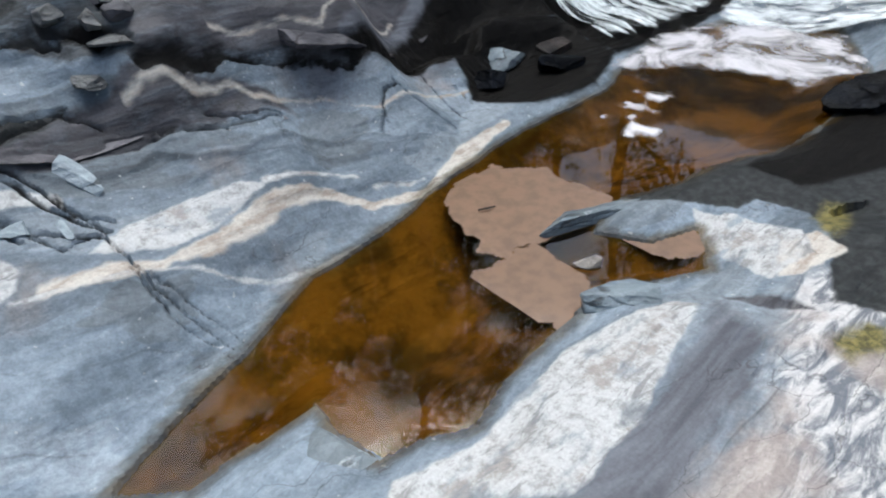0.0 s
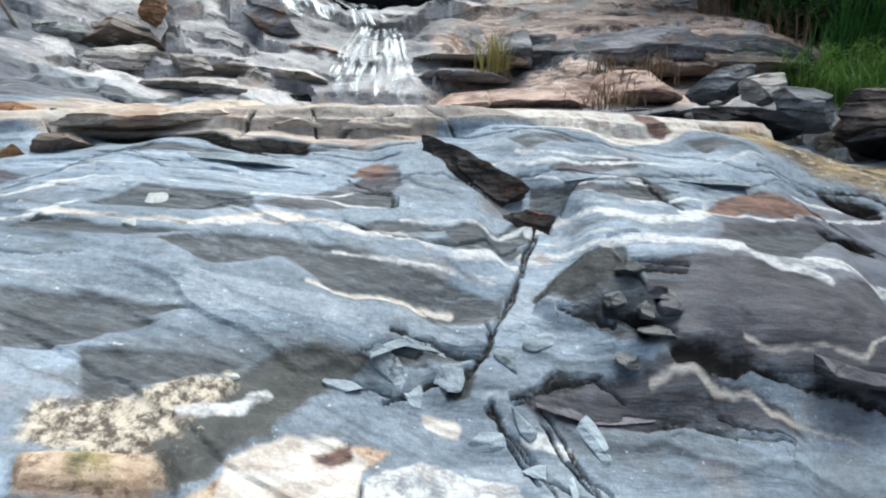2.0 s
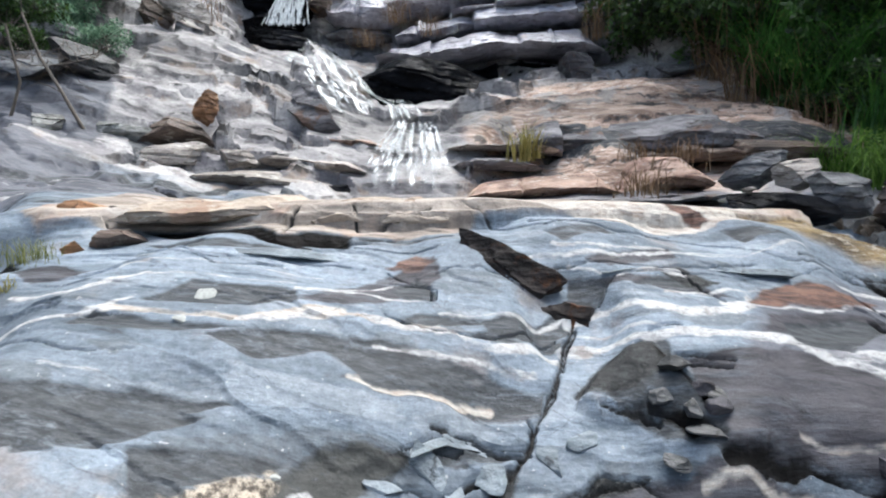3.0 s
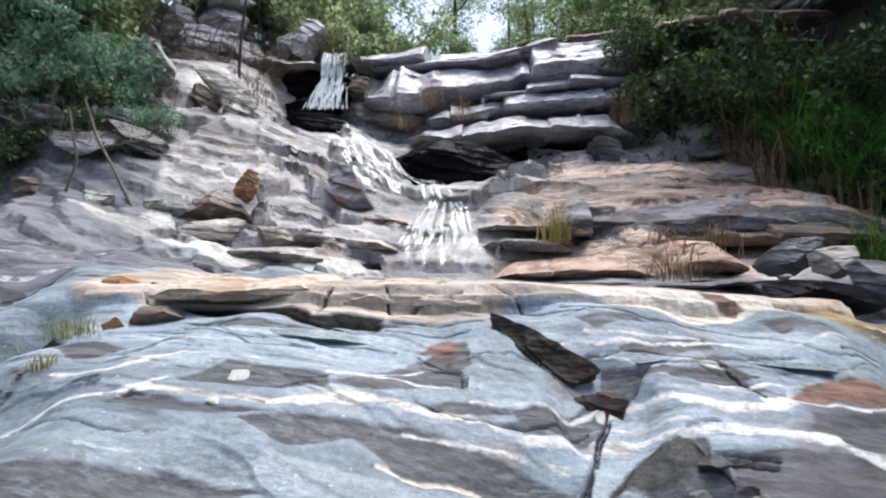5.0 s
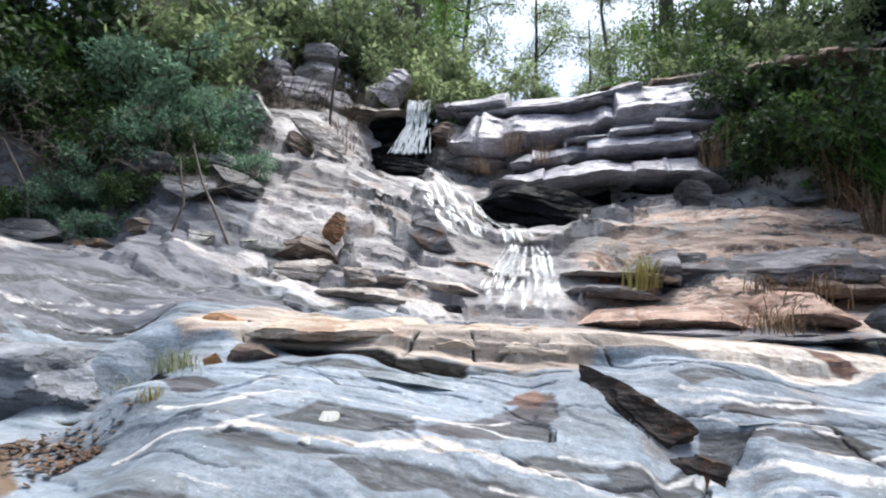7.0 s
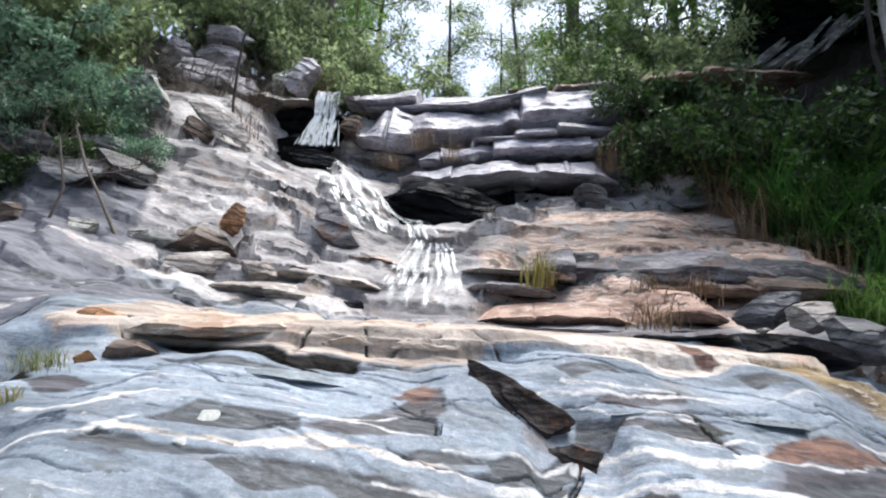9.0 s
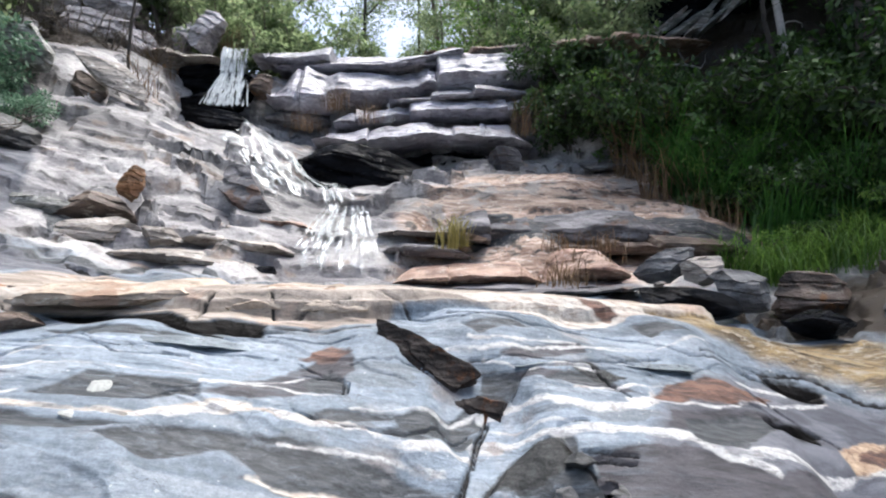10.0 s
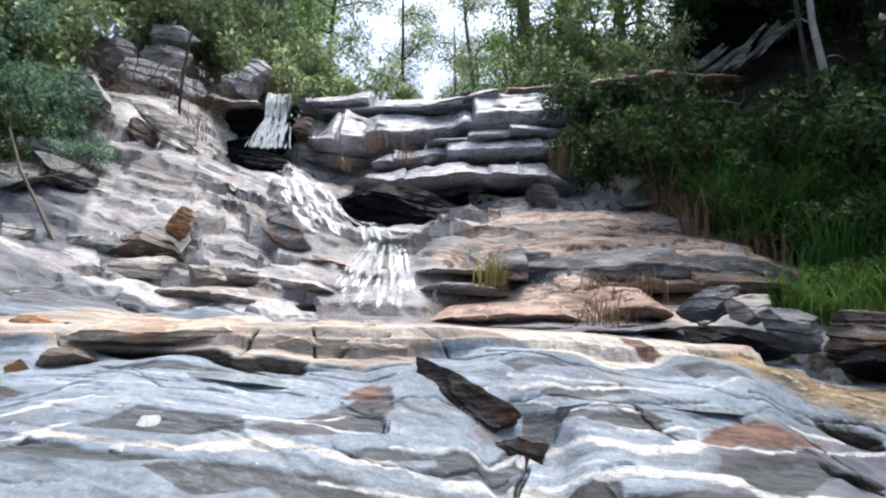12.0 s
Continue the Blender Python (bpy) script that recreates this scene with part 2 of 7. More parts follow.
    col = mixed(nt, field("silt", 0.05, 0.10), col, mixed(nt, ramped(nt, spotted(nt, where, 3.4, 6, 0.66), 0.36, 0.64), rgb(0.055, 0.030, 0.006), rgb(0.40, 0.26, 0.08)))
    col = mixed(nt, field("crack", 0.004, 0.016), col, rgb(0.014, 0.013, 0.012))
    # dark seam at the foot of each broken sheet: contact shade painted in with dirt
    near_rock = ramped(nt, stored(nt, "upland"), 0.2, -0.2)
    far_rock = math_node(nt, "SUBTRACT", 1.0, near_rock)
    seam_breaks = ramped(nt, spotted(nt, where, 3.1, 5, 0.6), 0.49, 0.57)
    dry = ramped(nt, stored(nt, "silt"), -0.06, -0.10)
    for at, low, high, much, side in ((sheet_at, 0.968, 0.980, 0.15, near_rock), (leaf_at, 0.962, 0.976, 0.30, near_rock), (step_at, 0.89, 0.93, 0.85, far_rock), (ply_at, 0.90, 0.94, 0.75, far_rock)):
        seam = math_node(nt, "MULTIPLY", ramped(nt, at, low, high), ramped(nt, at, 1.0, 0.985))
        seam = math_node(nt, "MULTIPLY", math_node(nt, "MULTIPLY", seam, seam_breaks), math_node(nt, "MULTIPLY", side, much))
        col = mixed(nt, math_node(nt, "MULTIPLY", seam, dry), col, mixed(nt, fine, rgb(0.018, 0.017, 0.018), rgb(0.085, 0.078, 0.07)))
    # hairline joints
    bent = node(nt, "ShaderNodeVectorMath", {0: placed(nt, where, (0.55, 1.5, 1.2), (0, 0, 12)), 1: node(nt, "ShaderNodeVectorMath", {0: node(nt, "ShaderNodeTexNoise", {"Vector": where, "Scale": 4.0, "Detail": 5.0}).outputs["Color"], "Scale": 0.35}, operation="SCALE").outputs[0]}, operation="ADD").outputs[0]
    for size, wide_at, mask_from in ((2.4, 0.006, 0.54), (6.5, 0.012, 0.58)):
        cells = nt.nodes.new("ShaderNodeTexVoronoi")
        cells.feature = "DISTANCE_TO_EDGE"
        nt.links.new(bent, cells.inputs["Vector"])
        cells.inputs["Scale"].default_value = size
        hair = math_node(nt, "MULTIPLY", ramped(nt, cells.outputs["Distance"], wide_at, wide_at * 0.3), ramped(nt, spotted(nt, where, size * 0.6, 3), mask_from, mask_from + 0.08))
        col = mixed(nt, math_node(nt, "MULTIPLY", hair, 0.5), col, rgb(0.035, 0.033, 0.032))
    damp = node(nt, "ShaderNodeAttribute", attribute_name="silt").outputs["Fac"]
    damp = math_node(nt, "ADD", damp, math_node(nt, "MULTIPLY_ADD", edge, 0.06, -0.03))
    col = mixed(nt, ramped(nt, damp, -0.055, -0.015, 0, 0.8), col, mixed(nt, 1.0, col, rgb(0.30, 0.29, 0.26), "MULTIPLY"))
    col = mixed(nt, ramped(nt, grain, 0.3, 0.7, 0.0, 0.35), col, mixed(nt, 1.0, col, rgb(0.45, 0.45, 0.45), "MULTIPLY"))
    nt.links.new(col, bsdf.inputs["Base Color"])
    # mask of the whole black field: wet rock and painted gap shade
    wet = field("black", 0.02, 0.05)
    nt.links.new(ramped(nt, wet, 0, 1, 0.30, 0.03), bsdf.inputs["Specular IOR Level"])
    nt.links.new(ramped(nt, math_node(nt, "ADD", math_node(nt, "MULTIPLY", wet, -0.6), math_node(nt, "MULTIPLY", blot, 0.3)), -0.6, 0.3, 0.38, 0.62), bsdf.inputs["Roughness"])
    tall = math_node(nt, "ADD", math_node(nt, "MULTIPLY", fine, 0.5), math_node(nt, "MULTIPLY", grain, 0.20))
    tall = math_node(nt, "ADD", tall, math_node(nt, "MULTIPLY", flake_at, 0.30))
    tall = math_node(nt, "ADD", tall, math_node(nt, "MULTIPLY", crumbs, 0.5))
    relief(nt, bsdf, tall, 0.42, 0.024)
    return m


def rock_material(name, low, high, pale, stain, rough=0.6, pale_from=0.56, stain_from=0.60, tilt=8, size=1.0, bump=0.03, shine=0.4):
    """Foliated rock for loose blocks and ledges: streaks along the bedding, pale streaks and stains."""
    m, nt, bsdf = material(name)
    where = node(nt, "ShaderNodeNewGeometry").outputs["Position"]
    strata = placed(nt, where, (0.9, 1.3, 2.8), (0, tilt, 0))
    band = spotted(nt, strata, 1.9 * size, 6, 0.60, 0.6)
    fine = spotted(nt, strata, 5 * size, 6, 0.66, 0.4)
    blot = spotted(nt, where, 2.4 * size, 6, 0.62)
    chip = spotted(nt, where, 9 * size, 5, 0.65)
    grain = spotted(nt, where, 45 * size, 3, 0.7)
    lie = node(nt, "ShaderNodeSeparateXYZ", {0: placed(nt, where, (1, 1, 1), (0, tilt, 0))}).outputs[2]
    ply = math_node(nt, "ADD", math_node(nt, "MULTIPLY", lie, 7.0 * size), math_node(nt, "MULTIPLY", spotted(nt, strata, 0.9 * size, 5, 0.6), 5.0))
    tone, at = leafed(nt, ply, 0.72, 1.18)
    plate_tone, plate_at = leafed(nt, math_node(nt, "MULTIPLY", spotted(nt, strata, 1.4 * size, 4, 0.55), 13.0), 0.80, 1.15)
    col = mixed(nt, ramped(nt, band, 0.38, 0.60), rgb(*low), rgb(*high))
    col = mixed(nt, 1.0, mixed(nt, 1.0, col, tone, "MULTIPLY"), plate_tone, "MULTIPLY")
    col = mixed(nt, ramped(nt, fine, pale_from, pale_from + 0.08), col, rgb(*pale))
    col = mixed(nt, ramped(nt, blot, stain_from, stain_from + 0.06), col, rgb(*stain))
    col = mixed(nt, ramped(nt, grain, 0.3, 0.7, 0, 0.4), col, mixed(nt, 1.0, col, rgb(0.5, 0.5, 0.5), "MULTIPLY"))
    # dark line at each ply's edge: contact shade and joint dirt as colour
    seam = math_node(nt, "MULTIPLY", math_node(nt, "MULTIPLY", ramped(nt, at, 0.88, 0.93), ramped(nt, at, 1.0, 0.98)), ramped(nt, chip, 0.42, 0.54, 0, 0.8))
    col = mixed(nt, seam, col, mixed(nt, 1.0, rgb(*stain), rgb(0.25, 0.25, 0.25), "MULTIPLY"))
    nt.links.new(col, bsdf.inputs["Base Color"])
    nt.links.new(ramped(nt, blot, 0.3, 0.7, rough - 0.12, rough + 0.12), bsdf.inputs["Roughness"])
    bsdf.inputs["Specular IOR Level"].default_value = shine
    tall = math_node(nt, "ADD", math_node(nt, "MULTIPLY", fine, 0.7), math_node(nt, "MULTIPLY", grain, 0.25))
    tall = math_node(nt, "ADD", tall, math_node(nt, "MULTIPLY", math_node(nt, "ADD", at, plate_at), 0.5))
    relief(nt, bsdf, math_node(nt, "ADD", tall, math_node(nt, "MULTIPLY", chip, 0.8)), 0.7, bump)
    return m


GROUND = ground_material()
FLAKE = rock_material("blue_grey_gneiss", (0.14, 0.168, 0.186), (0.275, 0.315, 0.338), (0.46, 0.49, 0.50), (0.08, 0.085, 0.09), 0.6, 0.62)
GREY = rock_material("grey_gneiss", (0.075, 0.076, 0.082), (0.20, 0.205, 0.21), (0.42, 0.42, 0.41), (0.07, 0.06, 0.05), 0.6, 0.60)
PALE = rock_material("pale_gneiss", (0.25, 0.22, 0.19), (0.48, 0.435, 0.385), (0.66, 0.63, 0.59), (0.20, 0.14, 0.10))
PINK = rock_material("pink_gneiss", (0.25, 0.15, 0.11), (0.55, 0.39, 0.30), (0.68, 0.60, 0.52), (0.13, 0.10, 0.09))
# near black for wet boulders; also paints the shade of the bank's hollow
WET_SHADE_ROCK = rock_material("wet_and_shaded_black_rock", (0.003, 0.0033, 0.004), (0.011, 0.012, 0.015), (0.035, 0.038, 0.045), (0.008, 0.007, 0.006), 0.20, 0.64, shine=0.05)
CLIFF = rock_material("ledge_gneiss", (0.33, 0.32, 0.36), (0.56, 0.545, 0.58), (0.72, 0.72, 0.75), (0.34, 0.25, 0.215), 0.33, 0.55, 0.64, -3, shine=0.6)
TAN = rock_material("tan_weathered_gneiss", (0.30, 0.245, 0.19), (0.50, 0.42, 0.335), (0.62, 0.57, 0.49), (0.36, 0.25, 0.18), 0.65, 0.58, 0.56, 3, shine=0.25)
DUSKY = rock_material("dusky_gneiss", (0.10, 0.098, 0.105), (0.24, 0.23, 0.235), (0.46, 0.44, 0.42), (0.16, 0.11, 0.085), 0.6, 0.60, 0.58, 4, shine=0.3)
SLABGREY = rock_material("slab_grey_gneiss", (0.12, 0.13, 0.145), (0.225, 0.24, 0.262), (0.40, 0.41, 0.42), (0.09, 0.085, 0.08), 0.6, 0.62, 0.62, 3, shine=0.3)
OUTCROP = rock_material("pale_outcrop_gneiss", (0.26, 0.245, 0.26), (0.50, 0.48, 0.50), (0.64, 0.62, 0.63), (0.14, 0.11, 0.10), 0.6, 0.58, 0.62, 10)
VIOLET = rock_material("violet_grey_gneiss", (0.055, 0.052, 0.058), (0.125, 0.116, 0.124), (0.22, 0.20, 0.19), (0.06, 0.045, 0.04), 0.6, 0.64, 0.62, 3, shine=0.3)
BROWN = rock_material("brown_rock", (0.05, 0.038, 0.03), (0.15, 0.11, 0.085), (0.30, 0.26, 0.21), (0.20, 0.10, 0.04))
RUST = rock_material("rusty_dark_rock", (0.018, 0.014, 0.012), (0.045, 0.036, 0.031), (0.11, 0.055, 0.03), (0.15, 0.065, 0.028), 0.6, 0.60, 0.55, 50, shine=0.2)
SLATE = rock_material("dark_slaty_rock", (0.035, 0.036, 0.036), (0.10, 0.10, 0.098), (0.17, 0.17, 0.16), (0.07, 0.06, 0.045), 0.6, 0.60, 0.62, 20)
ORANGE = rock_material("orange_rock", (0.16, 0.075, 0.03), (0.36, 0.19, 0.09), (0.42, 0.28, 0.16), (0.10, 0.06, 0.03))
LICHEN_ROCK = rock_material("lichened_rock", (0.16, 0.16, 0.14), (0.36, 0.36, 0.33), (0.56, 0.56, 0.52), (0.08, 0.09, 0.05))


def plain_material(name, low, high, rough=0.7, size=20.0, through=0.0):
    m, nt, bsdf = material(name)
    where = node(nt, "ShaderNodeNewGeometry").outputs["Position"]
    own = node(nt, "ShaderNodeNewGeometry").outputs["Random Per Island"]
    col = mixed(nt, own, rgb(*low), rgb(*high))
    col = mixed(nt, ramped(nt, spotted(nt, where, size), 0.4, 0.65, 0, 0.5), col, rgb(*[0.55 * v for v in low]))
    nt.links.new(col, bsdf.inputs["Base Color"])
    bsdf.inputs["Roughness"].default_value = rough
    if through:
        thin = node(nt, "ShaderNodeBsdfTranslucent", {"Color": col})
        both = node(nt, "ShaderNodeMixShader", {0: through, 1: bsdf.outputs[0], 2: thin.outputs[0]})
        nt.links.new(both.outputs[0], nt.nodes["Material Output"].inputs["Surface"])
    return m


LEAF_DARK = plain_material("dark_leaves", (0.006, 0.018, 0.005), (0.095, 0.185, 0.036), 0.5, 1.2, 0.3)
LEAF_OLIVE = plain_material("olive_leaves", (0.12, 0.18, 0.08), (0.40, 0.48, 0.25), 0.55, 1.2, 0.68)
LEAF_BLUE = plain_material("bluish_leaves", (0.045, 0.11, 0.065), (0.27, 0.42, 0.27), 0.5, 1.2, 0.45)
LEAF_BRIGHT = plain_material("bright_leaves", (0.08, 0.18, 0.025), (0.28, 0.44, 0.10), 0.5, 1.5, 0.55)
GRASS = plain_material("green_grass", (0.06, 0.14, 0.02), (0.22, 0.36, 0.07), 0.55, 3, 0.45)
GRASS_DARK = plain_material("dark_grass", (0.02, 0.07, 0.012), (0.11, 0.27, 0.05), 0.55, 3, 0.45)
TUFT = plain_material("olive_grass", (0.10, 0.12, 0.03), (0.30, 0.30, 0.10), 0.6, 3, 0.4)
STRAW = plain_material("yellow_grass", (0.22, 0.19, 0.05), (0.45, 0.40, 0.14), 0.7, 3, 0.3)
DRY = plain_material("dry_grass", (0.12, 0.075, 0.04), (0.30, 0.20, 0.11), 0.8, 3, 0.2)
BARK = plain_material("grey_bark", (0.11, 0.09, 0.07), (0.17, 0.145, 0.12), 0.85, 9)
BARK_DARK = plain_material("dark_bark", (0.035, 0.028, 0.022), (0.06, 0.05, 0.04), 0.85, 9)
BARK_PALE = plain_material("pale_bark", (0.38, 0.35, 0.31), (0.5, 0.47, 0.43), 0.8, 6)
LICHEN = plain_material("pale_lichen", (0.36, 0.37, 0.34), (0.44, 0.45, 0.42), 0.9, 60)
LITTER = plain_material("brown_leaf_litter", (0.03, 0.018, 0.010), (0.15, 0.085, 0.04), 0.8, 30)
TWIG = plain_material("dark_twig", (0.02, 0.015, 0.012), (0.05, 0.035, 0.025), 0.8, 60)
SANDBAR = plain_material("wet_sand", (0.195, 0.118, 0.072), (0.215, 0.132, 0.082), 0.35, 14)


def pool_material():
    """Tea-brown still water: a tinted clear body under a mirror sheen."""
    m, nt, bsdf = material("tea_brown_water")
    where = node(nt, "ShaderNodeNewGeometry").outputs["Position"]
    bump = node(nt, "ShaderNodeBump", {"Height": spotted(nt, where, 7, 3, 0.5), "Strength": 0.03, "Distance": 0.02})
    clear = node(nt, "ShaderNodeBsdfTransparent", {"Color": rgb(0.80, 0.62, 0.24)})
    gloss = node(nt, "ShaderNodeBsdfGlossy", {"Color": rgb(1, 1, 1), "Roughness": 0.02, "Normal": bump.outputs[0]})
    sheen = node(nt, "ShaderNodeFresnel", {"IOR": 1.42, "Normal": bump.outputs[0]})
    both = node(nt, "ShaderNodeMixShader", {0: sheen.outputs[0], 1: clear.outputs[0], 2: gloss.outputs[0]})
    nt.links.new(both.outputs[0], nt.nodes["Material Output"].inputs["Surface"])
    return m


def white_water_material(name, low, high):
    """Broken white water: bright streaks along the flow with clear gaps between."""
    m, nt, bsdf = material(name)
    flow = node(nt, "ShaderNodeAttribute", attribute_name="flow").outputs["Vector"]
    streak = spotted(nt, placed(nt, flow, (15, 1.8, 0)), 1.0, 6, 0.66, 0.6)
    lump = spotted(nt, placed(nt, flow, (8, 3.0, 0)), 1.0, 5, 0.66, 0.5)
    bsdf.inputs["Base Color"].default_value = rgb(0.84, 0.88, 0.87)
    bsdf.inputs["Roughness"].default_value = 0.25
    rim = node(nt, "ShaderNodeSeparateXYZ", {0: flow}).outputs[2]
    thin = ramped(nt, rim, 0.0, 0.8, -0.30, 0.0)
    cover = ramped(nt, math_node(nt, "ADD", thin, math_node(nt, "ADD", math_node(nt, "MULTIPLY", streak, 0.5), math_node(nt, "MULTIPLY", lump, 0.5))), low, high)
    nt.links.new(cover, bsdf.inputs["Alpha"])
    relief(nt, bsdf, streak, 0.2, 0.02)
    return m


POOL = pool_material()
FALLS = white_water_material("falling_water", 0.46, 0.69)
STRANDS = white_water_material("dense_white_water", 0.44, 0.63)
CURTAIN = white_water_material("curtain_of_falling_water", 0.41, 0.60)
FILM = white_water_material("thin_running_water", 0.46, 0.62)


def foam_material():
    m, nt, bsdf = material("white_foam")
    where = node(nt, "ShaderNodeNewGeometry").outputs["Position"]
    bsdf.inputs["Base Color"].default_value = rgb(0.78, 0.75, 0.76)
    bsdf.inputs["Roughness"].default_value = 0.6
    rim = node(nt, "ShaderNodeAttribute", attribute_name="rim").outputs["Fac"]
    patchy = math_node(nt, "MULTIPLY_ADD", spotted(nt, where, 3.2, 7, 0.62, 0.6), 0.9, -0.42)
    nt.links.new(ramped(nt, math_node(nt, "ADD", patchy, ramped(nt, rim, -0.03, 0.22, -0.14, 0.12)), -0.02, 0.24, 0.0, 0.88), bsdf.inputs["Alpha"])
    return m


FOAM = foam_material()


# ---- the ground: one rock sheet ----
# each facet of the rock: middle x, y, height, rise along x, rise along y, reach
NEAR_FACETS = (
    (0.30, 1.75, 0.43, -0.16, 0.50, 0.30), (1.25, 1.92, 0.33, -0.10, 0.45, 0.30), (0.75, 1.98, 0.50, -0.14, 0.60, 0.20),
    (-0.60, 1.65, 0.63, -0.45, 0.45, 0.30), (-0.10, 2.25, 0.84, -0.25, 0.65, 0.20), (0.0, 1.20, 0.22, -0.20, 0.40, 0.30),
    (1.30, 2.50, 0.95, -0.25, 0.60, 0.30), (0.60, 2.40, 1.00, 0.05, 0.60, 0.22), (-1.50, 1.60, 1.02, -0.35, 0.40, 0.40),
    (-0.90, 0.90, 0.45, -0.40, 0.40, 0.40), (-2.20, 0.80, 0.90, -0.30, 0.30, 0.60), (-2.60, 1.95, 1.16, -0.05, 0.10, 0.40), (-3.30, 2.55, 1.17, 0.0, 0.05, 0.32), (-3.05, 2.98, 1.20, 0.2, 0.0, 0.22))
MID_FACETS = (
    (-0.85, 2.40, 1.22, -0.30, 0.55, 0.30), (-1.60, 2.50, 1.42, -0.12, 0.35, 0.40), (-0.90, 3.00, 1.46, -0.15, 0.40, 0.30),
    (-0.40, 2.75, 1.29, -0.25, 0.55, 0.25), (0.08, 2.80, 1.13, 0.00, 0.70, 0.16), (0.65, 2.95, 1.29, -0.20, 0.50, 0.25),
    (1.20, 3.00, 1.20, -0.25, 0.50, 0.30), (-0.40, 3.30, 1.56, -0.10, 0.25, 0.20), (0.90, 3.45, 1.46, -0.15, 0.30, 0.25),
    (-2.30, 2.90, 1.50, -0.02, 0.20, 0.35), (2.10, 3.20, 0.98, -0.35, 0.50, 0.40), (2.20, 2.30, 0.30, -0.15, 0.50, 0.40),
    (0.20, 3.70, 1.64, -0.05, 0.05, 0.30), (1.20, 3.90, 1.58, -0.18, 0.03, 0.30))
BANK_FACETS = (
    (0.90, 0.45, 0.24, 0.00, -0.10, 0.25), (1.90, 0.30, 0.24, 0.00, -0.15, 0.30), (0.30, 0.70, 0.20, 0.00, -0.05, 0.20),
    (1.20, -0.40, 0.36, 0.00, -0.15, 0.50), (2.90, 0.20, 0.22, 0.00, -0.10, 0.40), (-0.40, 0.20, 0.25, -0.10, 0.00, 0.50),
    (3.30, 2.90, 0.60, -0.15, 0.75, 0.40), (3.00, 2.20, 0.22, -0.05, 0.50, 0.30), (4.30, 2.70, 0.50, 0.05, 0.70, 0.40),
    (2.60, 1.20, 0.05, 0.00, 0.00, 0.60), (5.00, 1.00, 0.35, 0.25, 0.10, 0.50), (0.50, -3.0, 0.80, 0.0, -0.1, 1.5),
    (-4.5, -1.5, 1.6, -0.3, 0.0, 1.5), (6.5, -1.5, 1.5, 0.3, -0.1, 1.5))
FAR_FACETS = (
    (-0.80, 4.60, 1.60, -0.03, 0.03, 0.60), (-3.00, 4.60, 1.84, -0.10, 0.06, 0.70), (-4.20, 2.75, 1.02, 0.0, 0.0, 0.35), (-4.0, 3.95, 1.52, 0.0, 0.2, 0.40),
    (1.90, 4.30, 1.48, -0.30, 0.05, 0.40), (2.90, 4.30, 1.22, -0.20, 0.10, 0.40), (-2.60, 5.90, 2.02, -0.10, 0.30, 0.50),
    (-0.90, 5.80, 1.74, 0.00, 0.10, 0.40), (0.80, 5.50, 1.56, 0.00, 0.04, 0.60), (2.30, 5.30, 1.44, -0.05, 0.05, 0.40), (3.50, 5.30, 1.36, 0.0, 0.08, 0.40), (-1.10, 6.70, 2.12, 0.00, 0.50, 0.40), (-0.85, 7.80, 2.68, 0.05, 0.50, 0.50),
    (-3.40, 6.60, 2.45, -0.20, 0.60, 0.50), (-4.10, 8.00, 3.68, -0.32, 0.62, 0.70), (-2.55, 8.70, 3.55, -0.35, 0.55, 0.60),
    (-5.60, 8.00, 4.10, -0.30, 0.50, 0.70), (-3.60, 10.0, 4.35, -0.10, 0.40, 0.50), (-1.20, 9.60, 3.20, 0.00, 0.30, 0.50))
RISE_FACETS = (
    (0.60, 7.40, 2.12, 0.00, 0.45, 0.40), (2.40, 7.30, 2.10, 0.00, 0.40, 0.50), (1.6, 6.3, 1.66, 0.0, 0.2, 0.4), (1.20, 8.30, 2.92, 0.02, 0.55, 0.60),
    (3.20, 8.40, 2.92, -0.08, 0.45, 0.60), (2.00, 9.30, 3.42, 0.00, 0.20, 0.60), (4.90, 8.60, 2.70, 0.10, 0.40, 0.60),
    (0.00, 10.4, 3.70, 0.00, 0.20, 0.50), (1.5, 11.2, 3.95, 0.0, 0.2, 0.5), (-0.7, 11.3, 4.1, 0.0, 0.2, 0.5), (-2.2, 11.0, 4.2, 0.0, 0.2, 0.4), (-0.50, 12.7, 6.15, 0.00, 0.15, 0.60), (2.20, 12.7, 6.25, 0.05, 0.15, 0.60),
    (-3.70, 12.4, 5.92, 0.00, 0.10, 0.50), (-3.70, 11.2, 4.55, 0.0, 0.2, 0.40), (-6.40, 10.5, 6.00, -0.30, 0.40, 0.80), (-9.50, 8.00, 5.40, -0.45, 0.20, 1.20))
WOOD_FACETS = (
    (6.20, 9.30, 3.90, 0.40, 0.60, 0.80), (4.80, 11.2, 5.20, 0.25, 0.55, 0.70), (9.50, 9.00, 5.60, 0.50, 0.20, 1.30),
    (4.40, 6.60, 1.90, 0.30, 0.10, 0.50), (7.50, 5.50, 2.60, 0.40, 0.10, 1.00), (-7.00, 5.60, 2.60, -0.15, 0.20, 0.80),
    (0.00, 17.0, 6.60, 0.00, 0.02, 2.00), (-9.0, 16.0, 9.00, -0.40, 0.10, 2.00), (9.0, 16.0, 9.0, 0.40, 0.10, 2.00),
    (-13.0, 4.0, 5.0, -0.40, 0.10, 2.00), (12.0, 2.0, 4.5, 0.40, 0.10, 2.00), (0.0, 40.0, 7.0, 0.0, 0.0, 6.0))
POOL_Z = 0.14
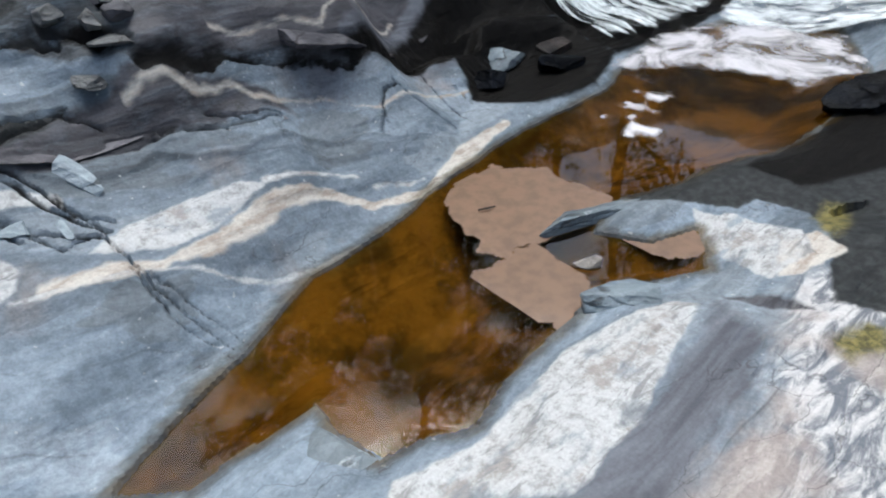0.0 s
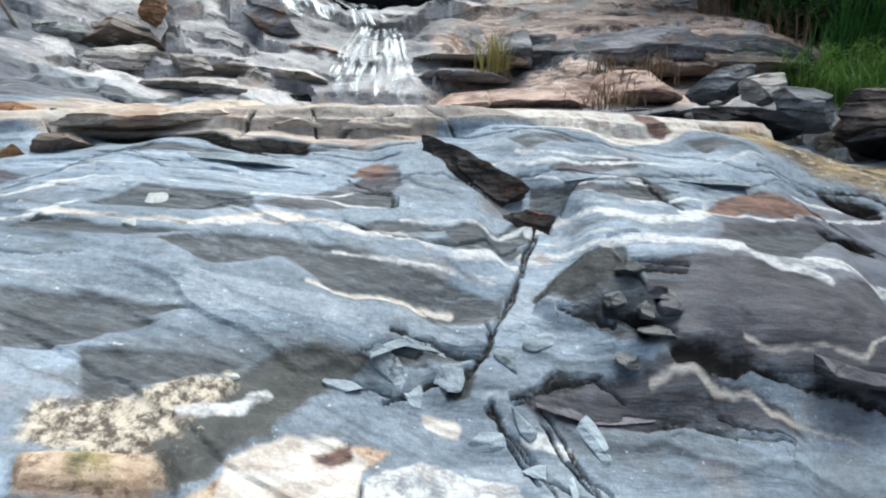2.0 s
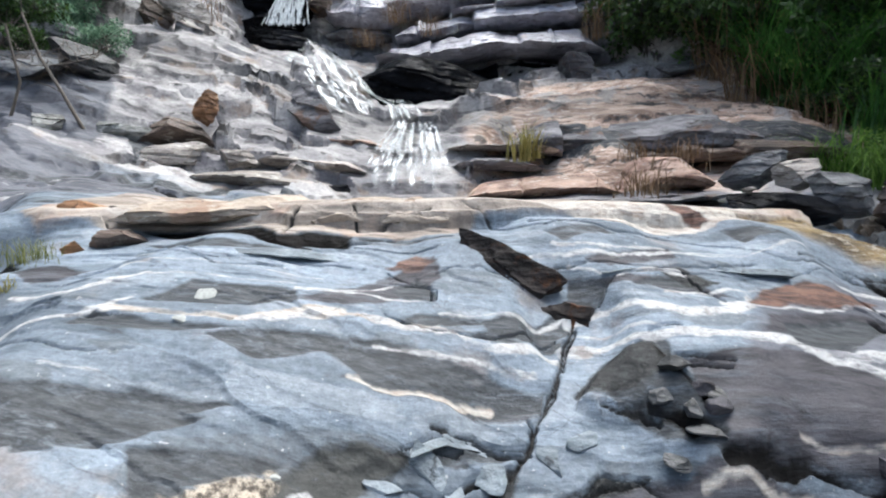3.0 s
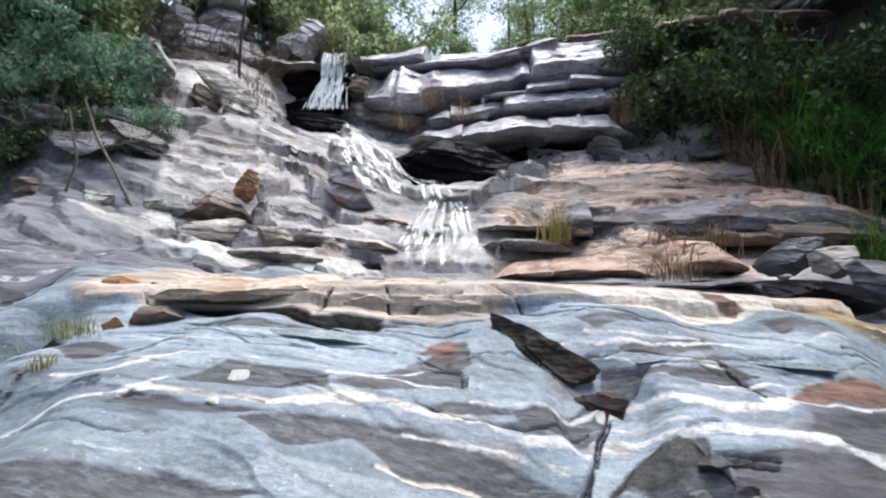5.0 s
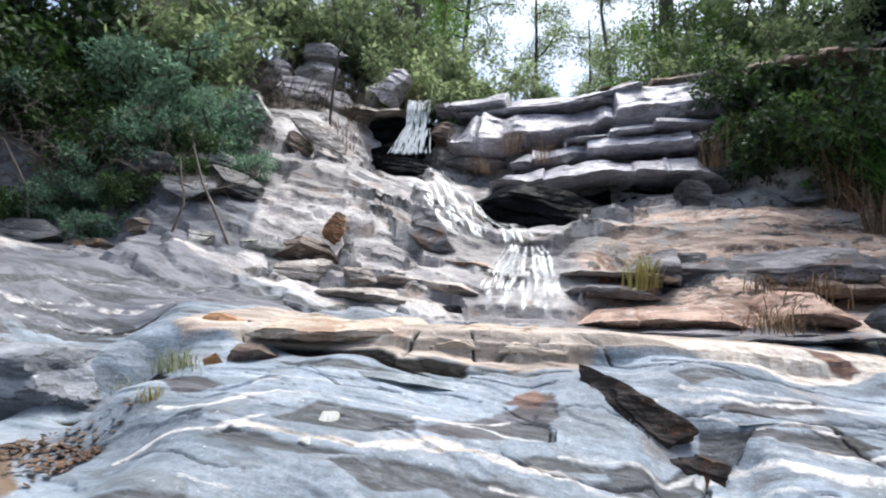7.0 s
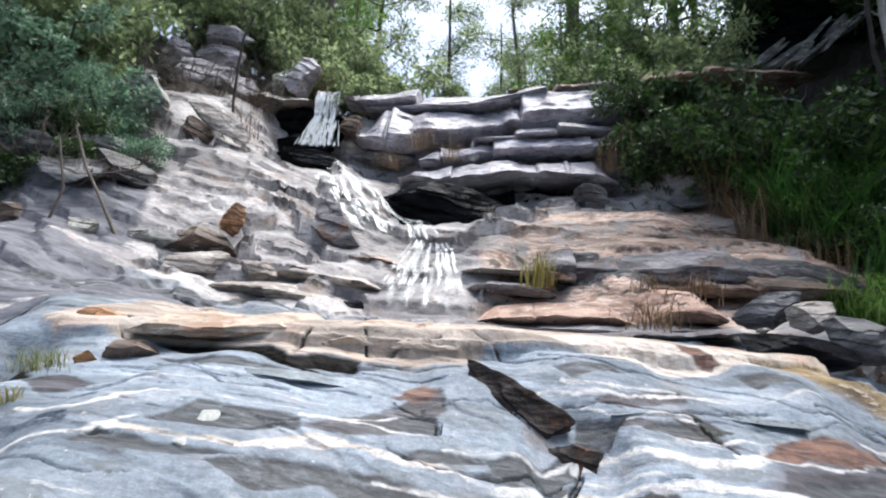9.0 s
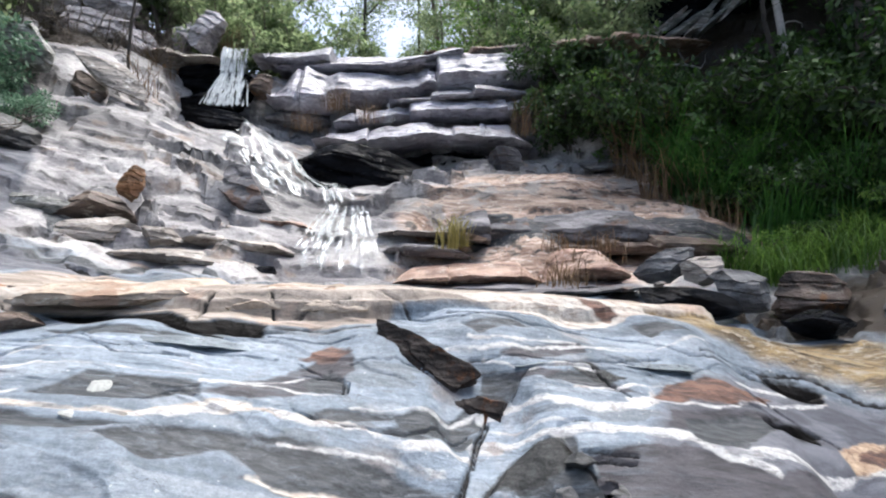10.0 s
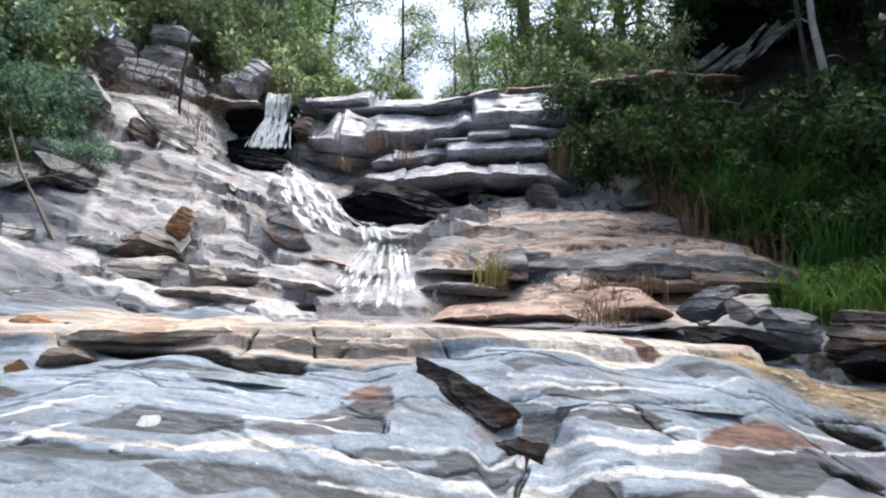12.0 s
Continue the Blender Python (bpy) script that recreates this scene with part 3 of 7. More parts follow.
POOL_SHORE = [(-0.13, 1.16), (0.11, 1.26), (0.34, 1.35), (0.70, 1.52), (1.10, 1.57), (1.60, 1.69), (2.09, 1.75), (2.78, 1.73), (3.21, 1.90),
              (3.88, 1.95), (4.34, 1.79), (4.60, 1.20), (3.85, 0.75), (3.30, 0.74), (2.80, 0.75), (2.44, 0.89), (2.02, 0.99), (1.83, 1.06), (1.62, 0.98),
              (1.72, 0.80), (1.90, 0.72), (1.71, 0.57), (1.56, 0.64), (1.33, 0.78), (1.14, 0.75), (0.84, 0.72), (0.68, 0.69), (0.42, 0.77), (0.39, 0.92), (0.40, 1.05), (0.02, 1.04)]


def ground_height(x, y):
    top, weight = 0, 0
    for cx, cy, z, rise_x, rise_y, reach in NEAR_FACETS + MID_FACETS + BANK_FACETS + FAR_FACETS + RISE_FACETS + WOOD_FACETS:
        w = 1 / (1e-3 + ((x - cx) ** 2 + (y - cy) ** 2) / reach ** 2) ** 2.5
        far = np.hypot(x - cx, y - cy)
        hold = np.minimum(1, 2.5 * reach / np.maximum(far, 1e-6))
        top, weight = top + w * (z + hold * (rise_x * (x - cx) + rise_y * (y - cy))), weight + w
    return top / weight


FIELDS = {k: [] for k in ("white", "cream", "dark", "brown", "black", "rust", "crack", "sand", "upland", "pink", "ochre", "soil", "lump", "slate", "moss", "crumb", "soot", "tan", "ash", "mottle", "bench")}


def line(kind, width, *points):
    FIELDS[kind].append((width, list(points)))


def patch(kind, *points):
    FIELDS[kind].append((0.0, list(points)))


# mineral bands, stains, dark patches, joints and painted gap shade of the rock, in plan
line("white", 0.033, (-2.28, 2.48), (-2.00, 2.43), (-1.87, 2.54), (-1.67, 2.64), (-1.35, 2.65), (-1.13, 2.67))
line("white", 0.076, (0.08, 2.84), (0.24, 2.87), (0.43, 2.79), (0.60, 2.78), (0.84, 2.83), (0.95, 2.89))
line("white", 0.063, (0.03, 2.68), (0.25, 2.69), (0.41, 2.64), (0.77, 2.67), (1.01, 2.66), (1.11, 2.60), (1.33, 2.56))
line("white", 0.050, (-0.81, 2.54), (-0.62, 2.55), (-0.43, 2.58), (-0.27, 2.54), (0.01, 2.63))
line("white", 0.028, (-1.12, 2.63), (-0.93, 2.67), (-0.73, 2.69), (-0.56, 2.73))
line("white", 0.024, (0.07, 3.17), (0.37, 3.17))
line("white", 0.031, (0.57, 3.18), (0.88, 3.30), (1.21, 3.38))
line("white", 0.018, (0.09, 2.77), (0.31, 2.73), (0.54, 2.67))
line("white", 0.025, (-1.81, 1.99), (-1.63, 2.02))
line("white", 0.040, (0.14, 3.07), (0.28, 3.01))
line("white", 0.045, (0.35, 2.99), (0.53, 3.06), (0.68, 3.07))
line("white", 0.033, (0.67, 3.22), (1.06, 3.32), (1.54, 3.53))
line("white", 0.030, (0.32, 3.18), (0.65, 3.25))
line("white", 0.037, (0.97, 2.98), (0.94, 2.89), (0.88, 2.84))
line("cream", 0.119, (-1.78, 2.35), (-1.53, 2.35), (-1.27, 2.36), (-1.07, 2.46), (-0.90, 2.52))
line("white", 0.065, (-1.27, 2.36), (-1.11, 2.42), (-0.99, 2.49))
line("cream", 0.052, (-0.90, 2.51), (-0.67, 2.56), (-0.46, 2.58))
patch("white", (-0.60, 1.57), (-0.59, 1.67), (-0.54, 1.75), (-0.40, 1.83), (-0.26, 1.83), (-0.10, 1.82), (-0.06, 1.76), (-0.10, 1.69), (-0.25, 1.63), (-0.47, 1.60))
patch("cream", (-0.97, 1.42), (-0.94, 1.49), (-0.93, 1.60), (-0.80, 1.76), (-0.66, 1.81), (-0.56, 1.77), (-0.59, 1.67), (-0.60, 1.57), (-0.94, 1.44))
patch("white", (0.11, 1.73), (0.25, 1.81), (0.45, 1.85), (0.65, 1.85), (0.72, 1.82), (0.53, 1.74), (0.33, 1.69), (0.14, 1.71))
line("cream", 0.106, (-0.03, 1.67), (0.26, 1.65), (0.52, 1.69), (0.75, 1.77), (0.95, 1.76), (1.10, 1.68), (1.33, 1.66), (1.55, 1.72), (2.01, 1.84))
line("white", 0.038, (0.73, 1.83), (1.00, 1.84), (1.11, 1.79))
line("white", 0.040, (1.16, 1.74), (1.39, 1.73))
line("white", 0.024, (-0.11, 1.67), (0.25, 1.63), (0.61, 1.54), (0.92, 1.55))
line("cream", 0.020, (0.44, 2.16), (0.84, 2.18), (0.90, 2.14), (1.23, 2.14), (1.43, 2.07), (1.81, 2.14), (2.30, 2.17))
line("white", 0.043, (-0.04, 1.95), (0.10, 1.95))
line("cream", 0.037, (-0.37, 1.97), (-0.29, 1.97))
patch("dark", (-1.37, 2.24), (-1.13, 2.36), (-0.92, 2.40), (-0.71, 2.46), (-0.43, 2.45), (-0.07, 2.45), (-0.11, 2.36), (-0.43, 2.27), (-0.74, 2.22), (-0.92, 2.31), (-1.16, 2.20))
patch("dark", (-1.71, 2.41), (-1.55, 2.60), (-1.11, 2.61), (-1.08, 2.52), (-1.34, 2.44))
patch("dark", (-1.88, 2.22), (-1.83, 2.33), (-1.50, 2.29), (-1.21, 2.32), (-1.47, 2.24))
patch("dark", (-0.39, 2.58), (0.07, 2.76), (0.03, 2.70), (-0.20, 2.57))
patch("dark", (-0.74, 2.54), (-0.58, 2.64), (-0.29, 2.69), (-0.19, 2.69), (-0.53, 2.58))
patch("dark", (-1.78, 1.82), (-1.69, 1.94), (-1.44, 1.98), (-1.24, 1.96), (-1.42, 1.79), (-1.67, 1.67))
patch("brown", (0.52, 2.53), (0.98, 2.61), (1.31, 2.54), (1.14, 2.28), (0.57, 2.22), (0.54, 2.33))
patch("brown", (-0.06, 2.04), (0.10, 2.18), (0.44, 2.19), (0.80, 2.20), (0.96, 2.16), (1.02, 2.11), (0.50, 2.05), (0.17, 2.04), (-0.00, 2.02))
patch("brown", (0.49, 2.29), (1.01, 2.42), (1.83, 2.75), (2.18, 2.72), (1.36, 2.23), (0.95, 2.25), (0.55, 2.20))
patch("dark", (0.04, 2.44), (0.22, 2.62), (0.38, 2.65), (0.47, 2.61), (0.49, 2.42), (0.58, 2.30), (0.55, 2.20), (0.34, 2.27), (0.18, 2.43))
patch("rust", (0.94, 2.90), (1.07, 3.06), (1.34, 3.21), (1.52, 3.18), (1.74, 3.24), (1.54, 3.07))
patch("rust", (-0.78, 2.97), (-0.63, 3.09), (-0.53, 3.02), (-0.61, 2.96))
patch("rust", (1.98, 2.94), (2.57, 3.31), (2.85, 3.26), (2.34, 2.96))
patch("dark", (0.10, 2.90), (0.12, 3.03), (0.32, 2.97), (0.27, 2.93), (0.19, 2.87))
patch("dark", (0.40, 2.93), (0.55, 3.02), (0.75, 3.04), (0.70, 2.97))
patch("brown", (1.00, 2.85), (1.40, 2.99), (1.66, 3.04), (1.24, 2.71), (0.94, 2.71))
patch("dark", (1.05, 2.82), (1.45, 2.97), (1.66, 2.98), (1.25, 2.65), (1.02, 2.63))
patch("brown", (-1.11, 2.52), (-0.67, 2.99), (-0.54, 3.06), (-0.50, 2.89), (-0.80, 2.60))
patch("dark", (-0.72, 2.77), (-0.62, 2.90), (-0.51, 2.79), (-0.51, 2.74), (-0.66, 2.72))
patch("dark", (-1.07, 1.61), (-1.00, 1.80), (-0.89, 1.97), (-0.74, 2.04), (-0.65, 2.03), (-0.74, 1.92), (-0.82, 1.81), (-0.94, 1.60), (-1.04, 1.47))
patch("dark", (-0.58, 2.09), (-0.36, 2.21), (-0.21, 2.18), (-0.41, 2.11), (-0.50, 2.06))
patch("rust", (-0.73, 1.73), (-0.62, 1.81), (-0.60, 1.76), (-0.67, 1.72))
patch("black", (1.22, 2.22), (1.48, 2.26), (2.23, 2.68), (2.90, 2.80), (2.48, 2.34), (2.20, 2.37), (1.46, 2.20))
patch("brown", (-0.90, 2.21), (-0.76, 2.26), (-0.57, 2.24), (-0.20, 2.31), (-0.11, 2.35), (-0.27, 2.37), (-0.57, 2.28))
patch("brown", (0.04, 3.00), (0.31, 2.99), (0.70, 3.02), (0.90, 2.92), (0.53, 2.92))
line("crack", 0.037, (0.14, 2.92), (0.05, 2.71), (-0.04, 2.45), (-0.16, 2.26))
line("crack", 0.037, (0.11, 2.80), (0.02, 2.59), (-0.11, 2.35), (-0.19, 2.18), (-0.24, 2.11))
line("crack", 0.023, (-0.16, 2.02), (-0.06, 1.91), (0.04, 1.83), (0.16, 1.77), (0.21, 1.60), (0.27, 1.47), (0.34, 1.36))
line("crack", 0.022, (0.01, 2.05), (0.09, 1.98), (0.13, 1.87), (0.21, 1.83))
line("crack", 0.046, (0.55, 2.20), (0.94, 2.24), (1.19, 2.21), (1.43, 2.20), (1.92, 2.36))
line("crack", 0.020, (-0.46, 2.17), (-0.37, 2.18), (-0.20, 2.18))
line("crack", 0.016, (-0.58, 2.06), (-0.50, 2.11), (-0.41, 2.15))
line("crack", 0.015, (0.33, 2.09), (0.62, 2.06), (0.94, 2.06))
line("crack", 0.016, (0.72, 2.12), (0.80, 2.08))
line("crack", 0.017, (-0.08, 2.04), (0.11, 2.15))
line("crack", 0.019, (1.58, 2.16), (1.70, 1.99), (1.82, 1.88))
line("crack", 0.020, (1.86, 2.29), (1.88, 2.06), (1.91, 1.89))
line("crack", 0.021, (2.01, 2.20), (2.05, 2.03), (2.08, 1.90))
line("crack", 0.014, (1.45, 2.08), (1.43, 1.99))
line("crack", 0.018, (0.18, 1.65), (0.23, 1.48), (0.33, 1.33))
line("crack", 0.015, (0.22, 1.63), (0.30, 1.49), (0.39, 1.35))
line("crack", 0.016, (-2.17, 3.00), (-1.65, 2.80), (-1.34, 2.87), (-1.04, 2.94), (-0.88, 2.94))
line("crack", 0.022, (0.32, 2.99), (0.59, 3.06), (0.95, 3.13), (1.25, 3.20), (1.89, 3.53))
line("crack", 0.041, (0.69, 3.06), (0.75, 2.97), (0.84, 2.90))
line("crack", 0.025, (0.55, 2.69), (0.40, 2.68))
line("crack", 0.017, (0.49, 2.53), (0.70, 2.49))
line("crack", 0.017, (-0.90, 1.30), (-0.81, 1.33), (-0.70, 1.37), (-0.62, 1.39))
line("crack", 0.018, (-0.58, 1.40), (-0.49, 1.43), (-0.45, 1.43))
line("crack", 0.016, (-0.09, 1.96), (-0.02, 1.89), (0.05, 1.77), (0.17, 1.79), (0.11, 1.96))
line("crack", 0.024, (-0.51, 2.16), (-0.37, 2.20), (-0.17, 2.22))
line("crack", 0.065, (1.84, 3.50), (2.00, 3.45), (2.20, 3.44))
line("crack", 0.075, (1.56, 2.98), (1.71, 3.01), (1.83, 2.97))
line("crack", 0.023, (-1.99, 2.36), (-2.11, 2.39), (-2.23, 2.36))
line("crack", 0.018, (-0.73, 2.85), (-0.54, 2.83), (-0.53, 2.75))
line("crack", 0.017, (-2.25, 2.22), (-1.79, 2.08), (-1.58, 2.13))
line("crack", 0.022, (-2.15, 2.39), (-2.01, 2.39))
line("white", 0.028, (-1.80, 1.98), (-1.66, 2.02))
line("white", 0.036, (-2.28, 2.22), (-1.88, 2.29), (-1.74, 2.42))
patch("dark", (-2.11, 1.82), (-1.95, 1.86), (-1.73, 1.92), (-1.42, 2.01), (-1.17, 2.03), (-1.53, 1.82), (-1.79, 1.61))
patch("slate", (0.04, 2.44), (0.15, 2.54), (0.29, 2.64), (0.40, 2.63), (0.42, 2.58), (0.44, 2.51), (0.50, 2.47), (0.44, 2.44), (0.29, 2.42), (0.15, 2.44))
patch("lump", (0.04, 2.40), (0.15, 2.52), (0.29, 2.62), (0.40, 2.61), (0.48, 2.48), (0.50, 2.38), (0.29, 2.36))
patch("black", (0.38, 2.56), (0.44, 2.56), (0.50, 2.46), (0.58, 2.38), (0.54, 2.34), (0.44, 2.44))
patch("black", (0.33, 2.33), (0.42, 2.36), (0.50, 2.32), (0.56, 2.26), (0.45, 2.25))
line("crack", 0.063, (0.32, 2.37), (0.41, 2.32), (0.51, 2.29))
line("crack", 0.048, (0.14, 2.41), (0.28, 2.37), (0.33, 2.32))
line("crack", 0.040, (0.50, 2.55), (0.71, 2.52))
patch("black", (1.85, 3.51), (2.06, 3.55), (2.27, 3.54), (2.18, 3.41), (1.93, 3.36), (1.82, 3.43))
patch("black", (1.58, 3.01), (1.77, 3.05), (1.89, 3.04), (1.83, 2.96), (1.69, 2.94), (1.56, 2.94))
patch("brown", (0.23, 3.09), (0.68, 3.27), (0.71, 3.18), (0.33, 3.05))
patch("dark", (1.08, 3.57), (1.41, 3.58), (1.50, 3.56), (1.17, 3.48))
patch("dark", (0.02, 3.26), (0.33, 3.33), (0.42, 3.30), (0.13, 3.19))
patch("rust", (0.84, 3.78), (1.07, 3.65), (0.99, 3.61), (0.78, 3.70))
patch("dark", (-2.14, 3.23), (-1.53, 3.00), (-1.14, 3.08), (-1.28, 2.99), (-1.69, 2.88))
patch("brown", (-2.54, 2.75), (-2.38, 2.86), (-2.12, 2.77), (-2.29, 2.63))
line("white", 0.033, (-1.06, 1.68), (-0.96, 1.76), (-0.87, 1.87))
line("crack", 0.031, (-0.61, 1.55), (-0.59, 1.63), (-0.58, 1.69))
patch("dark", (-1.40, 1.78), (-1.25, 1.84), (-1.03, 1.90), (-0.95, 1.90), (-1.11, 1.78), (-1.32, 1.62))
patch("slate", (-0.84, 1.95), (-0.78, 2.03), (-0.61, 2.08), (-0.57, 2.06), (-0.71, 1.97), (-0.81, 1.90))
patch("white", (0.39, 0.69), (0.63, 0.64), (0.78, 0.66), (1.03, 0.67), (1.43, 0.54), (1.46, 0.47), (1.15, 0.41), (0.92, 0.35), (0.64, 0.36), (0.35, 0.64))
patch("ash", (1.50, 0.43), (1.04, 0.37), (0.60, 0.36), (0.74, 0.16), (1.07, 0.21), (1.40, 0.23))
patch("mottle", (0.80, 0.16), (1.10, 0.14), (1.40, 0.22), (1.75, 0.32), (2.05, 0.20), (2.0, -0.20), (1.3, -0.45), (0.7, -0.3))
patch("cream", (1.95, 0.45), (2.07, 0.38), (2.00, 0.26), (1.79, 0.31), (1.73, 0.37))
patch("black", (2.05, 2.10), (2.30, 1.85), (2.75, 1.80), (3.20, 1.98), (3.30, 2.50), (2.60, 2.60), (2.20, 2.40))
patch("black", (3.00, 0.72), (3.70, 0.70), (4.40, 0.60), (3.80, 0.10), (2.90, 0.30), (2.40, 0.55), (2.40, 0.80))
patch("sand", (-3.40, 2.30), (-2.85, 2.25), (-2.50, 1.98), (-2.42, 1.74), (-2.54, 1.60), (-3.40, 1.60))
line("white", 0.018, (-5.09, 3.48), (-4.88, 3.78), (-4.57, 4.04), (-3.80, 4.12))
line("white", 0.018, (-5.13, 3.97), (-4.60, 4.37), (-3.66, 4.32), (-3.02, 4.51))
line("white", 0.018, (-5.02, 4.46), (-4.53, 4.86), (-4.05, 5.28))
line("dark", 0.090, (-5.05, 3.71), (-4.64, 4.11), (-3.93, 4.17), (-3.2, 4.0))
line("dark", 0.096, (-4.96, 4.11), (-4.34, 4.43), (-3.46, 4.21))
line("white", 0.023, (-4.07, 5.10), (-3.77, 5.38), (-3.16, 5.40), (-2.72, 5.34))
line("dark", 0.123, (-4.18, 5.24), (-3.86, 5.67), (-3.43, 5.69), (-2.96, 5.63))
line("dark", 0.116, (-3.01, 5.71), (-2.78, 5.93), (-2.18, 5.70), (-1.67, 5.60))
line("white", 0.027, (-3.4, 4.6), (-2.6, 4.7), (-1.9, 5.0))
line("dark", 0.080, (-3.2, 4.9), (-2.4, 5.0), (-1.8, 5.25))
patch("cream", (-0.30, 3.60), (0.41, 3.45), (0.96, 3.58), (1.28, 3.66), (1.20, 3.95), (0.2, 3.9))
patch("upland", (-9.0, 5.0), (-5.0, 5.6), (-3.2, 5.9), (-1.6, 5.5), (0.2, 5.6), (1.5, 6.2), (6.0, 6.0), (9.0, 14.0), (-9.0, 14.0))
patch("pink", (-0.4, 7.6), (0.1, 6.7), (2.0, 6.6), (4.2, 6.9), (5.2, 8.2), (4.6, 9.4), (2.4, 9.9), (0.6, 9.3))

patch("ochre", (0.95, 3.68), (1.8, 3.70), (2.6, 3.62), (3.5, 3.6), (3.6, 4.8), (2.2, 4.95), (1.4, 4.5))
patch("soil", (5.2, 6.2), (5.6, 8.6), (4.4, 10.0), (3.2, 10.9), (3.0, 13.2), (30, 14), (30, -8), (6.0, 0.0), (4.3, 4.4), (3.1, 5.1), (2.8, 5.9))
patch("soil", (-3.3, 13.0), (4.0, 13.2), (30, 46), (-30, 46), (-30, 7.4), (-8.5, 7.0), (-7.2, 9.6))
patch("soil", (-6.8, 6.7), (-5.9, 7.7), (-6.0, 8.8), (-9.0, 9.5), (-14, 4.5), (-8.2, 5.6))
patch("slate", (1.86, 1.04), (2.10, 1.05), (2.50, 0.95), (2.95, 0.85), (3.0, 0.33), (2.45, 0.20), (2.12, 0.30), (2.22, 0.46), (2.18, 0.71), (2.06, 0.86))
patch("moss", (2.17, 0.43), (2.35, 0.44), (2.40, 0.37), (2.18, 0.30), (2.06, 0.33))
patch("moss", (1.50, 0.13), (1.65, 0.09), (1.65, 0.04), (1.56, 0.01), (1.46, 0.07))
patch("ash", (1.34, 0.37), (1.39, 0.28), (1.40, 0.16), (1.32, 0.23), (1.31, 0.32))
patch("brown", (1.55, 0.44), (1.66, 0.29), (1.64, 0.21), (1.54, 0.34))
patch("slate", (1.92, 0.22), (2.04, 0.15), (1.73, 0.05), (1.72, 0.13))
patch("white", (1.98, 0.78), (2.03, 0.65), (2.05, 0.42), (1.93, 0.34), (1.72, 0.38), (1.77, 0.54), (1.84, 0.66))
patch("ash", (1.23, 0.11), (1.28, 0.02), (1.12, 0.00), (1.00, 0.06), (0.92, 0.09), (1.10, 0.08))
patch("crumb", (-1.42, 1.60), (-1.19, 1.71), (-1.00, 1.86), (-0.92, 1.85), (-0.97, 1.67), (-1.06, 1.53), (-1.20, 1.50), (-1.40, 1.49))
patch("moss", (-1.24, 1.46), (-1.15, 1.47), (-1.14, 1.43), (-1.22, 1.41))
patch("soot", (-0.97, 1.84), (-0.85, 2.00), (-0.73, 2.05), (-0.61, 2.05), (-0.76, 1.90), (-0.84, 1.74), (-0.94, 1.61), (-1.02, 1.47), (-1.12, 1.52), (-1.03, 1.68))
patch("tan", (-1.36, 1.44), (-1.14, 1.50), (-1.05, 1.55), (-1.03, 1.47), (-1.08, 1.41), (-1.32, 1.34))
patch("lump", (-1.36, 1.44), (-1.14, 1.50), (-1.05, 1.55), (-1.03, 1.47), (-1.08, 1.41), (-1.32, 1.34))
patch("tan", (-0.89, 1.63), (-0.69, 1.78), (-0.50, 1.84), (-0.58, 1.72), (-0.62, 1.55), (-0.99, 1.42), (-1.00, 1.48))
line("crack", 0.026, (-0.46, 2.18), (-0.38, 2.17), (-0.32, 2.18), (-0.17, 2.19))
line("crack", 0.030, (-0.16, 2.32), (-0.15, 2.24), (-0.21, 2.15), (-0.30, 2.12), (-0.38, 2.08), (-0.43, 2.02), (-0.52, 1.98))
line("crack", 0.030, (0.50, 2.51), (0.69, 2.49))
line("crack", 0.028, (-0.02, 2.09), (0.10, 2.19), (0.26, 2.20))
line("crack", 0.028, (0.21, 2.06), (0.51, 2.06), (0.72, 2.05))
line("crack", 0.028, (0.68, 2.11), (0.81, 2.09), (0.97, 2.08))
line("crack", 0.028, (-0.15, 2.04), (-0.12, 1.95), (-0.07, 1.88), (-0.02, 1.83))
line("crack", 0.028, (0.01, 2.01), (0.07, 1.93), (0.13, 1.84), (0.18, 1.79))
line("crack", 0.036, (1.36, 1.95), (1.43, 2.04), (1.49, 2.12), (1.59, 2.14))
line("crack", 0.030, (-2.05, 3.09), (-1.53, 2.75), (-1.24, 2.83))
line("crack", 0.026, (-0.70, 1.98), (-0.57, 2.01), (-0.50, 2.00))
line("crack", 0.026, (-0.61, 2.08), (-0.46, 2.15))
line("crack", 0.026, (-0.09, 2.06), (0.07, 2.13), (0.24, 2.19), (0.33, 2.13))
line("crack", 0.090, (1.61, 3.22), (1.77, 3.08), (1.94, 2.99))
line("crack", 0.060, (1.44, 3.41), (2.19, 3.63), (2.72, 3.49))
line("crack", 0.043, (0.33, 2.99), (0.24, 2.90))
line("crack", 0.110, (0.55, 2.20), (0.81, 2.23), (0.94, 2.24), (1.13, 2.23), (1.39, 2.20), (1.89, 2.37))
patch("slate", (-0.07, 2.06), (0.08, 2.19), (0.26, 2.20), (0.18, 2.15), (0.02, 2.08))
patch("slate", (-0.32, 2.13), (-0.20, 2.15), (-0.23, 2.06), (-0.31, 2.04))
patch("slate", (0.69, 3.12), (0.86, 3.02), (0.73, 2.97), (0.55, 3.04))
line("cream", 0.020, (0.84, 2.29), (1.08, 2.29), (1.31, 2.26), (1.96, 2.61))
line("white", 0.050, (1.18, 2.61), (1.58, 2.70), (2.36, 3.01))
patch("tan", (1.92, 2.96), (2.23, 3.15), (2.56, 3.26), (2.34, 2.98), (1.94, 2.85))
line("cream", 0.024, (-0.83, 2.23), (-0.50, 2.27), (-0.29, 2.35))
line("white", 0.020, (-1.95, 2.70), (-1.60, 2.76), (-1.30, 2.76), (-1.05, 2.80))
